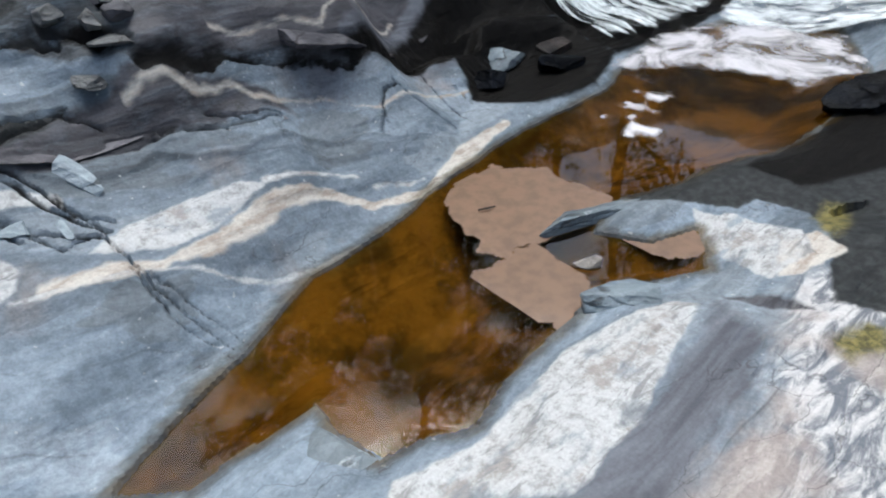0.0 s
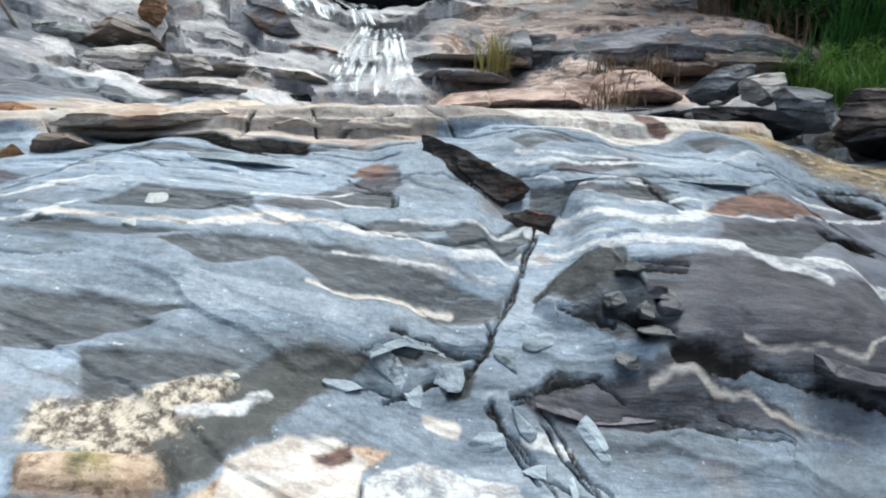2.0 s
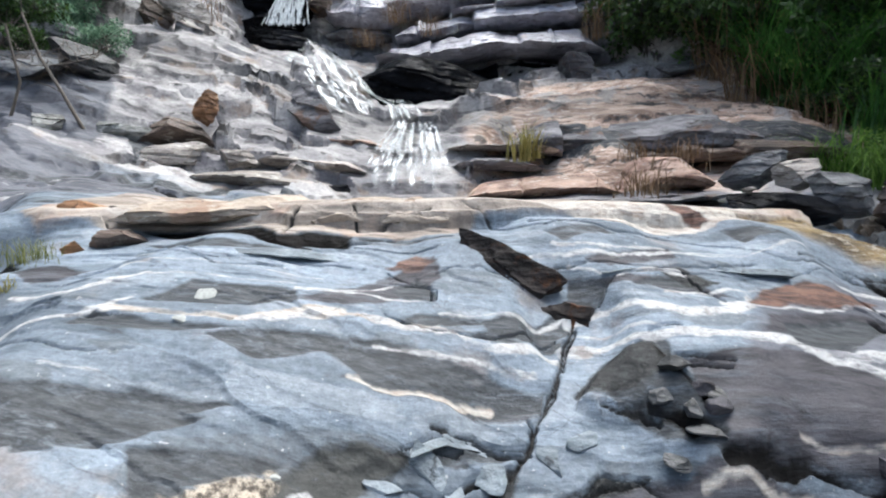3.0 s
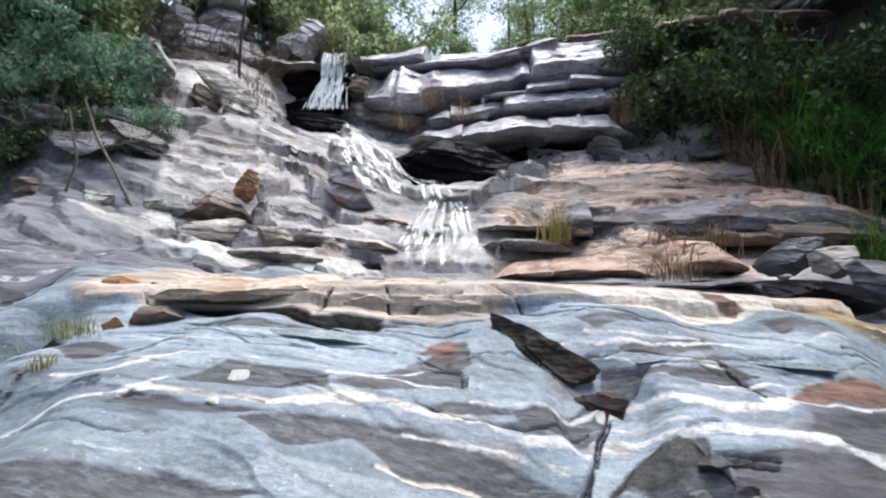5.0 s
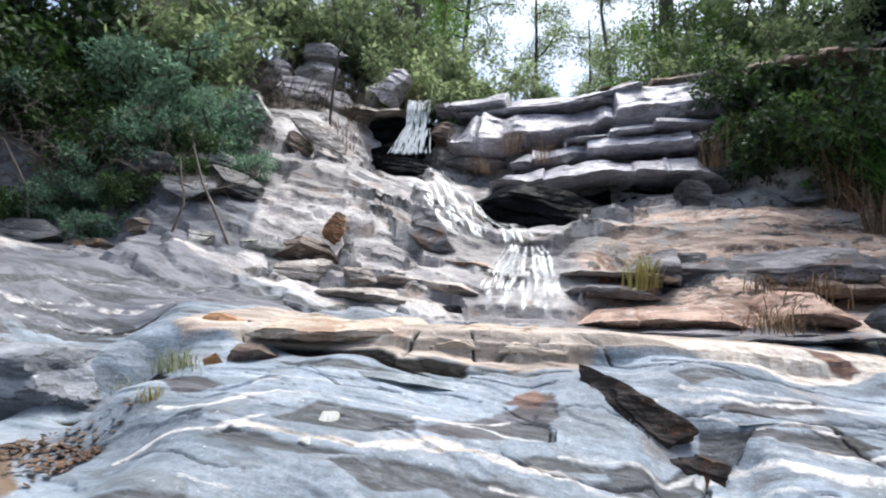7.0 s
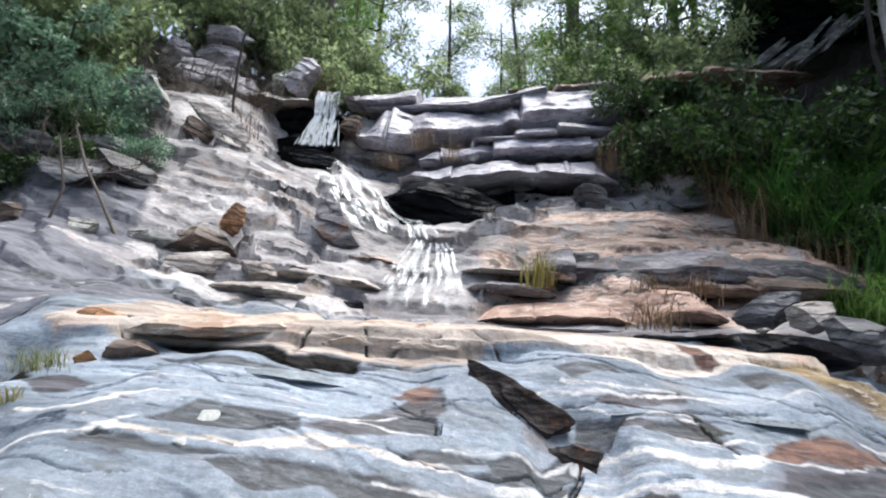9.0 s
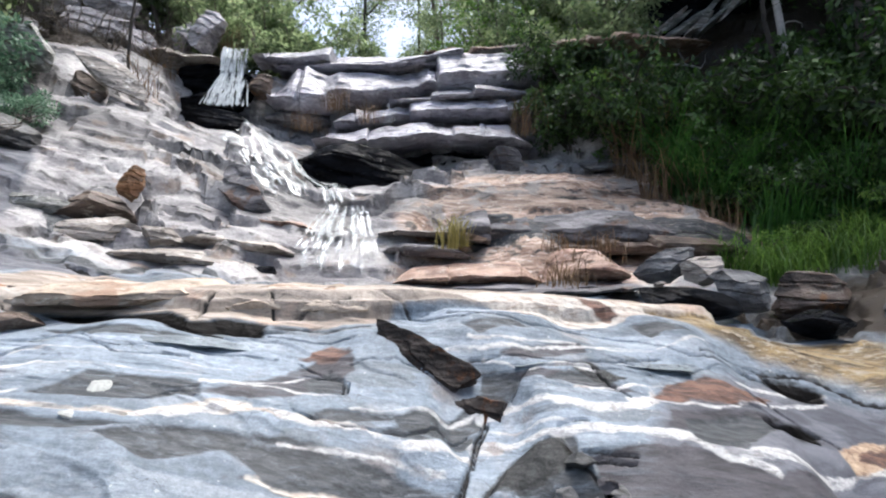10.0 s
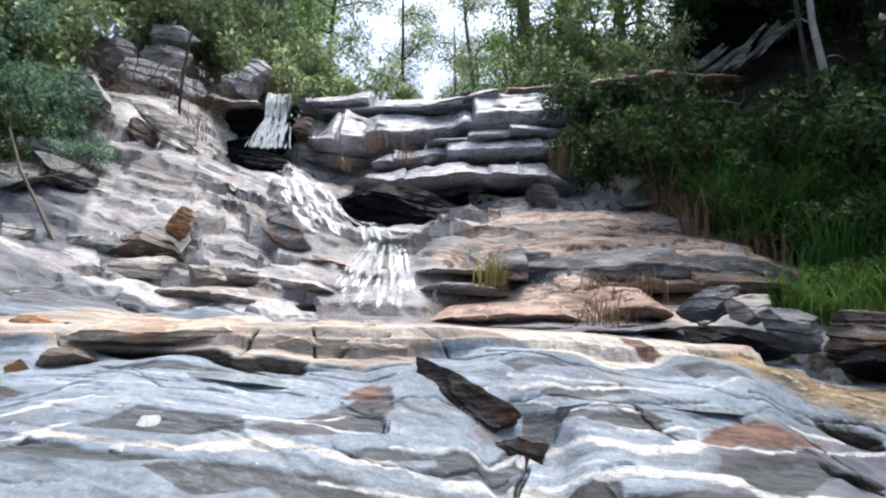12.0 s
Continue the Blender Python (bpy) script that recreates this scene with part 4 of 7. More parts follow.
line("white", 0.022, (-0.75, 2.42), (-0.40, 2.47), (-0.10, 2.50))
line("white", 0.024, (0.55, 2.90), (0.80, 2.95), (1.10, 3.05))
# shadow line at the foot of the scarp above the pool, painted black
line("black", 0.05, (0.56, 2.21), (0.81, 2.23), (0.94, 2.24), (1.13, 2.23), (1.39, 2.20), (1.89, 2.37))
line("crack", 0.030, (-1.90, 2.28), (-1.62, 2.35), (-1.30, 2.35))
line("crack", 0.034, (0.06, 3.07), (0.57, 3.08), (1.14, 3.28))
line("crack", 0.036, (-0.03, 3.40), (0.43, 3.33), (0.79, 3.51))
line("crack", 0.040, (0.54, 3.43), (1.06, 3.45), (1.32, 3.35), (2.25, 3.51))
line("crack", 0.033, (-0.95, 3.11), (-0.52, 3.12))
line("crack", 0.032, (-0.77, 2.93), (-0.52, 2.81), (-0.51, 2.76))
line("crack", 0.031, (-0.53, 2.92), (-0.31, 3.01), (-0.12, 2.94))
line("crack", 0.028, (-0.73, 2.58), (-0.52, 2.57), (-0.24, 2.60), (0.01, 2.74))
line("crack", 0.028, (-1.35, 2.45), (-1.09, 2.60))
line("crack", 0.034, (-1.25, 3.08), (-0.93, 3.17), (-0.71, 3.25))
line("crack", 0.038, (-2.52, 3.51), (-1.71, 3.20), (-1.28, 3.14))
line("white", 0.029, (-1.12, 2.61), (-0.92, 2.68), (-0.72, 2.81))
line("white", 0.034, (-0.05, 3.11), (0.35, 3.13), (0.83, 3.27))
line("white", 0.029, (-0.48, 2.66), (-0.18, 2.74), (0.11, 2.88))
line("white", 0.038, (0.81, 2.87), (1.35, 2.99), (2.18, 3.41))
line("white", 0.043, (1.56, 3.24), (2.25, 3.51))
patch("dark", (-0.31, 2.66), (0.03, 2.88), (0.12, 2.80), (0.01, 2.74), (-0.24, 2.60))
line("white", 0.023, (-5.27, 3.60), (-5.07, 4.04), (-4.63, 4.47), (-4.0, 4.6))
line("white", 0.020, (-5.17, 3.53), (-4.86, 4.02), (-4.29, 4.38))
line("white", 0.016, (-4.76, 4.47), (-4.18, 4.61), (-3.4, 4.75))
line("white", 0.023, (-3.95, 4.88), (-3.30, 5.21))
line("white", 0.016, (-4.94, 4.58), (-4.53, 4.86), (-3.9, 5.05))
line("dark", 0.097, (-5.37, 3.67), (-5.00, 4.45), (-4.31, 4.77), (-3.5, 4.95))
line("dark", 0.079, (-5.03, 3.43), (-4.62, 4.09), (-3.9, 4.4))
line("dark", 0.132, (-6.81, 4.71), (-5.19, 4.62), (-4.32, 5.18))
line("dark", 0.079, (-4.65, 5.00), (-3.71, 5.27), (-3.16, 5.42))
line("crack", 0.10, (-5.50, 3.76), (-5.13, 4.44), (-4.70, 4.82), (-4.0, 5.05))
line("crack", 0.10, (-4.27, 5.12), (-3.50, 5.57), (-2.44, 5.45))
line("crack", 0.09, (-4.6, 4.2), (-3.8, 4.5), (-3.0, 4.55), (-2.2, 4.85))
line("crack", 0.034, (-0.43, 4.08), (0.08, 3.60), (0.58, 3.75))
line("crack", 0.030, (-0.45, 3.48), (0.05, 3.33), (0.65, 3.52))
line("crack", 0.097, (-0.39, 8.58), (1.47, 8.79), (3.43, 9.04))
line("crack", 0.092, (1.38, 8.34), (2.94, 8.26))
line("crack", 0.082, (-0.94, 7.48), (0.16, 7.99))
line("crack", 0.098, (-0.11, 6.33), (1.05, 6.73), (2.20, 6.44))
line("crack", 0.124, (2.99, 7.51), (4.02, 7.45))
line("crack", 0.058, (-1.23, 6.99), (-0.49, 6.88))
line("crack", 0.059, (-0.48, 6.54), (0.20, 7.32), (1.01, 7.23))
line("crack", 0.075, (-3.94, 6.25), (-3.10, 6.40))
line("crack", 0.069, (-3.06, 6.30), (-1.64, 6.20))
line("crack", 0.073, (-5.41, 7.17), (-4.56, 7.43), (-3.64, 7.65))
line("crack", 0.078, (-5.40, 8.14), (-3.96, 8.16), (-2.82, 8.38))
line("crack", 0.067, (-4.02, 7.12), (-3.06, 7.36), (-1.95, 7.50))
patch("dark", (0.30, 7.95), (1.29, 7.86), (2.62, 7.80), (4.3, 7.75), (4.3, 7.35), (2.44, 7.42), (1.6, 7.30), (1.18, 7.44), (0.45, 7.70))
patch("ash", (-6.5, 4.6), (-5.3, 3.6), (-4.3, 4.3), (-3.0, 4.9), (-2.6, 5.5), (-4.5, 5.9), (-6.5, 5.8))
patch("dark", (-4.23, 6.70), (-3.68, 7.02), (-3.46, 6.61), (-3.93, 6.33))
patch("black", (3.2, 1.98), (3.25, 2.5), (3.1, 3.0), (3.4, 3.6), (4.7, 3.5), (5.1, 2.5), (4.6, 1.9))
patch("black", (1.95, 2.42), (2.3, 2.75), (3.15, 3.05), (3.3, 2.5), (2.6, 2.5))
patch("slate", (1.70, 0.18), (2.05, 0.34), (2.45, 0.20), (2.2, -0.10), (1.80, -0.02))
patch("slate", (1.85, 1.00), (2.20, 0.97), (2.55, 0.82), (2.35, 0.60), (2.08, 0.66), (1.99, 0.82))
patch("ash", (0.75, 2.55), (1.2, 2.15), (2.4, 2.35), (3.3, 3.1), (3.0, 3.55), (1.9, 3.45), (1.1, 3.05))
# shadow gap between the big split block and the slab, painted black
patch("black", (-3.35, 2.98), (-2.95, 2.85), (-2.62, 2.70), (-2.50, 2.80), (-2.72, 3.02), (-3.2, 3.2))
# ground below the left bushes: grey rock and its shade in one darker colour
patch("ash", (-9.0, 5.9), (-5.4, 5.9), (-4.3, 6.2), (-4.5, 7.0), (-5.1, 7.8), (-6.2, 8.6), (-9.0, 7.8))
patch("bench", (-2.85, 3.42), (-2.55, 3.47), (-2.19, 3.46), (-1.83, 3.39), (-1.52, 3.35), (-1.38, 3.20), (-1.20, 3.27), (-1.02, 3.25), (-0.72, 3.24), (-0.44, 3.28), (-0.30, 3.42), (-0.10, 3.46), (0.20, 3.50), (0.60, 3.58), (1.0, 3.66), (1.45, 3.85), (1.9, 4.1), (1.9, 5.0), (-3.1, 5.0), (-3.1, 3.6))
# shade of the gap under the bench slabs, painted black on the ground
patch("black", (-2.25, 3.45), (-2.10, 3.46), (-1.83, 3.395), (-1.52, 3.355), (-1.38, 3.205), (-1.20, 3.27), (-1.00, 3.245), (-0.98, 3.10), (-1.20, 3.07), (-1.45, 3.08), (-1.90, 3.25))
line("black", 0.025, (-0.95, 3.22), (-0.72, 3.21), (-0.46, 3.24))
line("cream", 0.10, (-0.2, 3.55), (0.4, 3.62), (1.0, 3.74), (1.5, 3.95))
line("cream", 0.08, (-2.6, 3.56), (-2.1, 3.56), (-1.6, 3.46))
line("crack", 0.030, (-1.03, 3.45), (-0.96, 3.30), (-0.82, 3.33), (-0.57, 3.40))
line("crack", 0.030, (-1.36, 3.22), (-1.30, 3.45), (-1.22, 3.70))


def lines_between(*spans):
    """Grid lines: runs of (start, end, spacing)."""
    out = []
    for a, b, gap in spans:
        out.append(np.linspace(a, b, max(2, int(round((b - a) / gap)) + 1))[:-1])
    return np.append(np.concatenate(out), spans[-1][1])


SHEETS = []


def build_ground():
    near_x = lines_between((-4.6, -2.4, 0.03), (-2.4, -1.5, 0.012), (-1.5, 1.9, 0.0075), (1.9, 3.0, 0.014), (3.0, 5.2, 0.03))
    near_y = lines_between((-1.5, 0.0, 0.03), (0.0, 1.2, 0.011), (1.2, 3.5, 0.0075), (3.5, 4.0, 0.015))
    far_x = lines_between((-30, -9, 0.7), (-9, -6, 0.10), (-6, 5.2, 0.035), (5.2, 9, 0.10), (9, 30, 0.7))
    far_y = lines_between((4.0, 9.0, 0.035), (9.0, 12.6, 0.05), (12.6, 20, 0.3), (20, 46, 1.0))
    side = lines_between((-10, -1.5, 0.4), (-1.5, 4.0, 0.12))
    sheets = [(near_x, near_y), (far_x, far_y), (lines_between((-30, -9, 0.7), (-9, -4.6, 0.12)), side), (lines_between((5.2, 9, 0.12), (9, 30, 0.7)), side),
              (lines_between((-4.6, 5.2, 0.3)), lines_between((-10, -1.5, 0.3)))]
    verts, faces, base = [], [], 0
    for gx, gy in sheets:
        xx, yy = np.meshgrid(gx, gy)
        verts.append(np.stack([xx.ravel(), yy.ravel()], 1))
        n, m = len(gx), len(gy)
        a = (np.arange(m - 1)[:, None] * n + np.arange(n - 1)[None, :]).ravel() + base
        faces.append(np.stack([a, a + 1, a + n + 1, a + n], 1))
        base += n * m
    xy, faces = np.concatenate(verts), np.concatenate(faces)
    x, y = xy[:, 0], xy[:, 1]
    flat = np.column_stack([x, y, np.zeros(len(x))])
    # wavy joints between the facets
    z = ground_height(x + 0.05 * fbm(flat, 3.0, 3, 3), y + 0.05 * fbm(flat, 3.0, 3, 7))
    # mineral edges wander
    wx = x + 0.030 * fbm(flat, 6.0, 4, 101) + 0.01 * fbm(flat, 30.0, 2, 103)
    wy = y + 0.026 * fbm(flat, 6.0, 4, 102) + 0.008 * fbm(flat, 30.0, 2, 104)
    swell = np.maximum(0.15, 1 + 1.5 * fbm(flat, 3.0, 4, 105))
    values = {}
    for kind, shapes in FIELDS.items():
        out = np.full(len(x), -0.3 if kind not in ("upland", "pink", "ochre", "soil") else -3.0)
        reach = -out[0]
        for width, pts in shapes:
            px, py = [p[0] for p in pts], [p[1] for p in pts]
            near = (x > min(px) - reach) & (x < max(px) + reach) & (y > min(py) - reach) & (y < max(py) + reach)
            d = width * (0.15 if kind == "crack" else 0.36) * swell[near] - segment_gap(wx[near], wy[near], pts) if width else inside_gap(wx[near], wy[near], pts)
            out[near] = np.maximum(out[near], d)
        values[kind] = out
    hard = step(np.hypot(x - 0.2, y - 2.0), 9.0, 3.0) * 0.75 + 0.25
    upland = step(y, 4.0, 6.5)
    p3 = np.column_stack([x, y, z])
    # bedding: low risers that run across the slope, and a broken surface
    bed = fbm(p3, 1.0, 4, 11, (0.9, 5.0, 6.0))
    z = z + 0.006 * bed * hard + 0.003 * fbm(p3, 9.0, 3, 21, (0.6, 2.0, 2.0)) * hard
    sheet = y * 2.5 + 1.0 * fbm(flat, 1.0, 5, 31, (0.8, 1.0, 1.0)) + 0.35 * x
    leaf = y * 5.6 + 1.5 * fbm(flat, 1.4, 5, 35, (0.7, 1.0, 1.0)) + 0.8 * x
    z = z + 0.008 * (step(leaf % 1.0, 0.955, 0.985) - leaf % 1.0) * (1 - upland) * step(fbm(p3, 1.6, 3, 37), 0.0, 0.15)
    z = z + 0.014 * (step(sheet % 1.0, 0.965, 0.985) - sheet % 1.0) * (1 - upland) * step(fbm(p3, 1.3, 3, 33), -0.1, 0.12)
    z = z + upland * (0.14 * fbm(p3, 0.8, 4, 41, (1, 1.6, 1.6)) + 0.03 * fbm(p3, 3.0, 4, 51, (0.6, 1.6, 2.0)))
    dip = 0.45 * np.minimum(x + 1.5, 0) - 0.06 * x
    ways = {}
    for kind, rate, tall, seed in (("slab", 1.6, 0.26, 61), ("ply", 4.3, 0.09, 64)):
        ways[kind] = (z + dip) * rate + 1.4 * fbm(p3, 0.9, 5, seed) + 0.45 * fbm(p3, 2.6, 4, seed + 1, (0.6, 1, 1))
        steps = ways[kind] % 1.0
        z = z + tall * upland * (1 - 0.6 * step(values["pink"], -0.2, 0.3)) * (step(steps, 0.86, 0.96) - steps) * step(fbm(p3, 0.7, 3, seed + 2), -0.35, 0.1)
    values.update(sheet=sheet, leaf=leaf, **ways)
    # the bench above the near slab
    shelf = 1.745 - 0.075 * np.maximum(0, x + 0.3) + 0.035 * fbm(p3, 1.6, 4, 151, (1, 1.5, 1)) + 0.012 * fbm(p3, 6.0, 3, 153) + 0.02 * np.maximum(0, -x - 1.6)
    rim = values["bench"] - 0.10 * step(x, -0.3, -0.5) * step(x, -2.6, -2.3) + 0.02 * fbm(p3, 3.0, 4, 155, (1, 0.4, 1))
    z = z + 0.6 * step(rim, -0.012, 0.012) * np.maximum(0, shelf - z) * step(y, 5.0, 4.2) + 0.4 * step(rim, 0.02, 0.07) * np.maximum(0, shelf - z) * step(y, 5.0, 4.2)
    # bands stand a little proud, dark and brown patches lie a little lower, joints are open
    z = z + 0.003 * step(values["white"], -0.01, 0.02) - 0.012 * step(values["dark"], -0.01, 0.02) - 0.006 * step(values["brown"], -0.02, 0.03)
    z = z + 0.055 * step(values["lump"], -0.02, 0.03) + 0.02 * step(values["lump"], 0.0, 0.1) * fbm(p3, 6.0, 3, 77)
    z = z - 0.030 * step(values["crack"], -0.006, 0.006) - (0.030 * step(values["black"], -0.02, 0.05) + 0.10 * step(values["black"], 0.04, 0.18)) * (values["lump"] < -0.02)
    crumbly = step(np.maximum(values["crumb"], values["soot"]), -0.02, 0.04)
    z = z + crumbly * (0.016 * fbm(p3, 14.0, 4, 131) + 0.012 * fbm(p3, 5.0, 3, 137)) + 0.05 * step(values["black"], 0.0, 0.1) * fbm(p3, 4.0, 4, 141)
    z = z + 0.05 * step(-np.abs(values["soil"]) + 0.4, 0, 0.4) * fbm(p3, 3.0, 3, 71) + 0.25 * step(values["soil"], 0.0, 1.0) * fbm(p3, 0.7, 4, 81)
    # the pool: a hollow under the water line, with a shore that stays above it
    wobble = 0.03 * fbm(flat, 6.0, 3, 91)
    box = (x > -0.6) & (x < 5.0) & (y > 0.2) & (y < 2.4)
    pool = np.full(len(x), -1.0)
    pool[box] = inside_gap(x[box], y[box], POOL_SHORE) + wobble[box]
    z = np.where(pool > -0.3, POOL_Z + 0.012 + (z - POOL_Z - 0.012) * step(-pool, -0.02, 0.26), z)
    shore = np.where(pool > 0, POOL_Z - np.minimum(0.20, 0.55 * pool), np.maximum(z, POOL_Z + np.minimum(0.05, -0.4 * pool)))
    z = np.where(pool > 0, np.minimum(z, shore) + 0.02 * fbm(p3, 4, 3, 95) * step(pool, 0.02, 0.2), np.where(pool > -0.5, shore, z))
    values["silt"] = np.clip(pool, -0.3, 0.3)

    at = 0
    for gx, gy in sheets:
        SHEETS.append((gx, gy, z[at:at + len(gx) * len(gy)].reshape(len(gy), len(gx))))
        at += len(gx) * len(gy)
    mesh = bpy.data.meshes.new("ground")
    mesh.vertices.add(len(x))
    mesh.vertices.foreach_set("co", np.column_stack([x, y, z]).astype(np.float32).ravel())
    mesh.loops.add(faces.size)
    mesh.loops.foreach_set("vertex_index", faces.astype(np.int32).ravel())
    mesh.polygons.add(len(faces))
    mesh.polygons.foreach_set("loop_start", (np.arange(len(faces)) * 4).astype(np.int32))
    mesh.update(calc_edges=True)
    mesh.polygons.foreach_set("use_smooth", np.ones(len(faces), bool))
    mesh.set_sharp_from_angle(angle=radians(34))
    for kind, v in values.items():
        mesh.attributes.new(kind, "FLOAT", "POINT").data.foreach_set("value", v.astype(np.float32))
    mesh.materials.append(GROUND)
    return tagged(new("ground", mesh), "banded blue-grey gneiss stream bed with white quartz veins and joints", "rock ground", kind="structure")


build_ground()


def floor_at(x, y):
    """The height of the built ground at a place in plan."""
    for gx, gy, z in SHEETS:
        if gx[0] <= x <= gx[-1] and gy[0] <= y <= gy[-1]:
            i, j = min(np.searchsorted(gx, x, "right"), len(gx) - 1) - 1, min(np.searchsorted(gy, y, "right"), len(gy) - 1) - 1
            u, v = (x - gx[i]) / (gx[i + 1] - gx[i]), (y - gy[j]) / (gy[j + 1] - gy[j])
            return float((z[j, i] * (1 - u) + z[j, i + 1] * u) * (1 - v) + (z[j + 1, i] * (1 - u) + z[j + 1, i + 1] * u) * v)
    return 0.0


# ---- builders ----
def mesh_of(name, verts, faces, mat, smooth=True, sharp=0):
    """A mesh from arrays; the faces all have the same number of corners."""
    verts, faces = np.asarray(verts, np.float32), np.asarray(faces, np.int32)
    mesh = bpy.data.meshes.new(name)
    mesh.vertices.add(len(verts))
    mesh.vertices.foreach_set("co", verts.ravel())
    mesh.loops.add(faces.size)
    mesh.loops.foreach_set("vertex_index", faces.ravel())
    mesh.polygons.add(len(faces))
    mesh.polygons.foreach_set("loop_start", (np.arange(len(faces)) * faces.shape[1]).astype(np.int32))
    mesh.update(calc_edges=True)
    mesh.polygons.foreach_set("use_smooth", np.full(len(faces), smooth))
    mesh.materials.append(mat)
    if smooth and sharp:
        mesh.set_sharp_from_angle(angle=radians(sharp))
    return mesh


def part(name, mesh, parent, label=""):
    ob = new(name, mesh)
    ob.parent = parent
    return tagged(ob, label)


def cube_shell(n):
    """Points on a unit cube's skin and its quads, joined at the edges."""
    index, verts, faces = {}, [], []
    g = np.linspace(-1, 1, n + 1)

    def at(p):
        key = tuple(int(round(v * n)) for v in p)
        if key not in index:
            index[key] = len(verts)
            verts.append(p)
        return index[key]
    for axis in range(3):
        for s in (-1, 1):
            for i in range(n):
                for j in range(n):
                    quad = []
                    for a, b in ((i, j), (i + 1, j), (i + 1, j + 1), (i, j + 1)):
                        p = [0.0, 0.0, 0.0]
                        p[axis], p[(axis + 1) % 3], p[(axis + 2) % 3] = float(s), g[a], g[b]
                        quad.append(at(p))
                    faces.append(quad if s > 0 else quad[::-1])
    return np.array(verts), np.array(faces)


SHELLS = {n: cube_shell(n) for n in (10, 18, 30)}


def rock_shape(size, seed, boxy=4.0, cuts=7, rough=0.05, layered=0.0, n=30):
    """A weathered block: a rounded box, split along planes, with bedding grooves and a broken skin."""
    rnd = np.random.RandomState(seed)
    p, faces = SHELLS[n]
    p = p / (np.abs(p) ** boxy).sum(1)[:, None] ** (1 / boxy)
    for _ in range(2 * cuts):
        way = rnd.normal(size=3) * (1, 1, 0.8)
        way /= np.linalg.norm(way)
        over = np.maximum(0, p @ way - rnd.uniform(0.50, 0.92))
        p = p - over[:, None] * way
    half = np.array(size) / 2
    p = p * half
    small = min(size)
    out = p / (np.linalg.norm(p / half, axis=1)[:, None] * half)
    out /= np.linalg.norm(out, axis=1)[:, None]
    p = p + out * (rough * small * 1.3 * fbm(p, 1.1 / small, 4, seed) + 0.5 * rough * small * fbm(p, 5.0 / small, 3, seed + 9))[:, None]
    plies = (p[:, 2] / small * 4.3 + 0.25 * p[:, 0] / small + 1.3 * fbm(p, 0.9 / small, 4, seed + 13)) % 1.0
    p = p + out * (0.05 * small * (step(plies, 0.90, 0.99) - plies))[:, None] * (1, 1, 0.4)
    if layered:
        groove = np.abs(((p[:, 2] + 0.25 * small * fbm(p, 0.6 / small, 2, seed + 5)) / (small * 0.28)) % 1.0 - 0.5) * 2
        p = p - out * (layered * small * step(groove, 0.75, 1.0))[:, None] * (1, 1, 0.1)
    return p, faces


def rock(label, place, size, mat, seed, turn=0.0, tilt=(0, 0), boxy=4.0, cuts=7, rough=0.06, layered=0.0, n=30, name="rock", category="rock", group="", base=None):
    p, faces = rock_shape(size, seed, boxy, cuts, rough, layered, n)
    ob = new(name, mesh_of(name, p, faces, mat, True, 32))
    ob.matrix_world = pose(*place, tilt[0], tilt[1], turn)
    return tagged(ob, label, category, group)


def tube(path, radii, sides=7, wobble=0.0, seed=0):
    """A tapered round bar along a path: points and quads."""
    path = np.array(path, float)
    rnd = np.random.RandomState(seed)
    verts, faces = [], []
    for i, c in enumerate(path):
        way = path[min(i + 1, len(path) - 1)] - path[max(i - 1, 0)]
        way /= np.linalg.norm(way) + 1e-9
        a = np.cross(way, (0.3, 0.9, 0.1) if abs(way[2]) > 0.5 else (0, 0, 1))
        a /= np.linalg.norm(a)
        b = np.cross(way, a)
        for k in range(sides):
            t = 2 * math.pi * k / sides
            r = radii[i] * (1 + wobble * rnd.uniform(-1, 1))
            verts.append(c + r * (math.cos(t) * a + math.sin(t) * b))
    for i in range(len(path) - 1):
        for k in range(sides):
            q = (k + 1) % sides
            faces.append((i * sides + k, i * sides + q, (i + 1) * sides + q, (i + 1) * sides + k))
    return np.array(verts), np.array(faces)


def joined(pieces):
    verts, faces, base = [], [], 0
    for v, f in pieces:
        verts.append(v)
        faces.append(f + base)
        base += len(v)
    return np.concatenate(verts), np.concatenate(faces)


def bent_path(start, way, length, rnd, bend=0.25, steps=6, lift=0.0):
    p, d, out = np.array(start, float), np.array(way, float), []
    d /= np.linalg.norm(d)
    for i in range(steps + 1):
        out.append(p.copy())
        p = p + d * length / steps
        d = d + rnd.normal(size=3) * bend / steps * 2 + np.array((0, 0, lift)) / steps
        d /= np.linalg.norm(d)
    return out


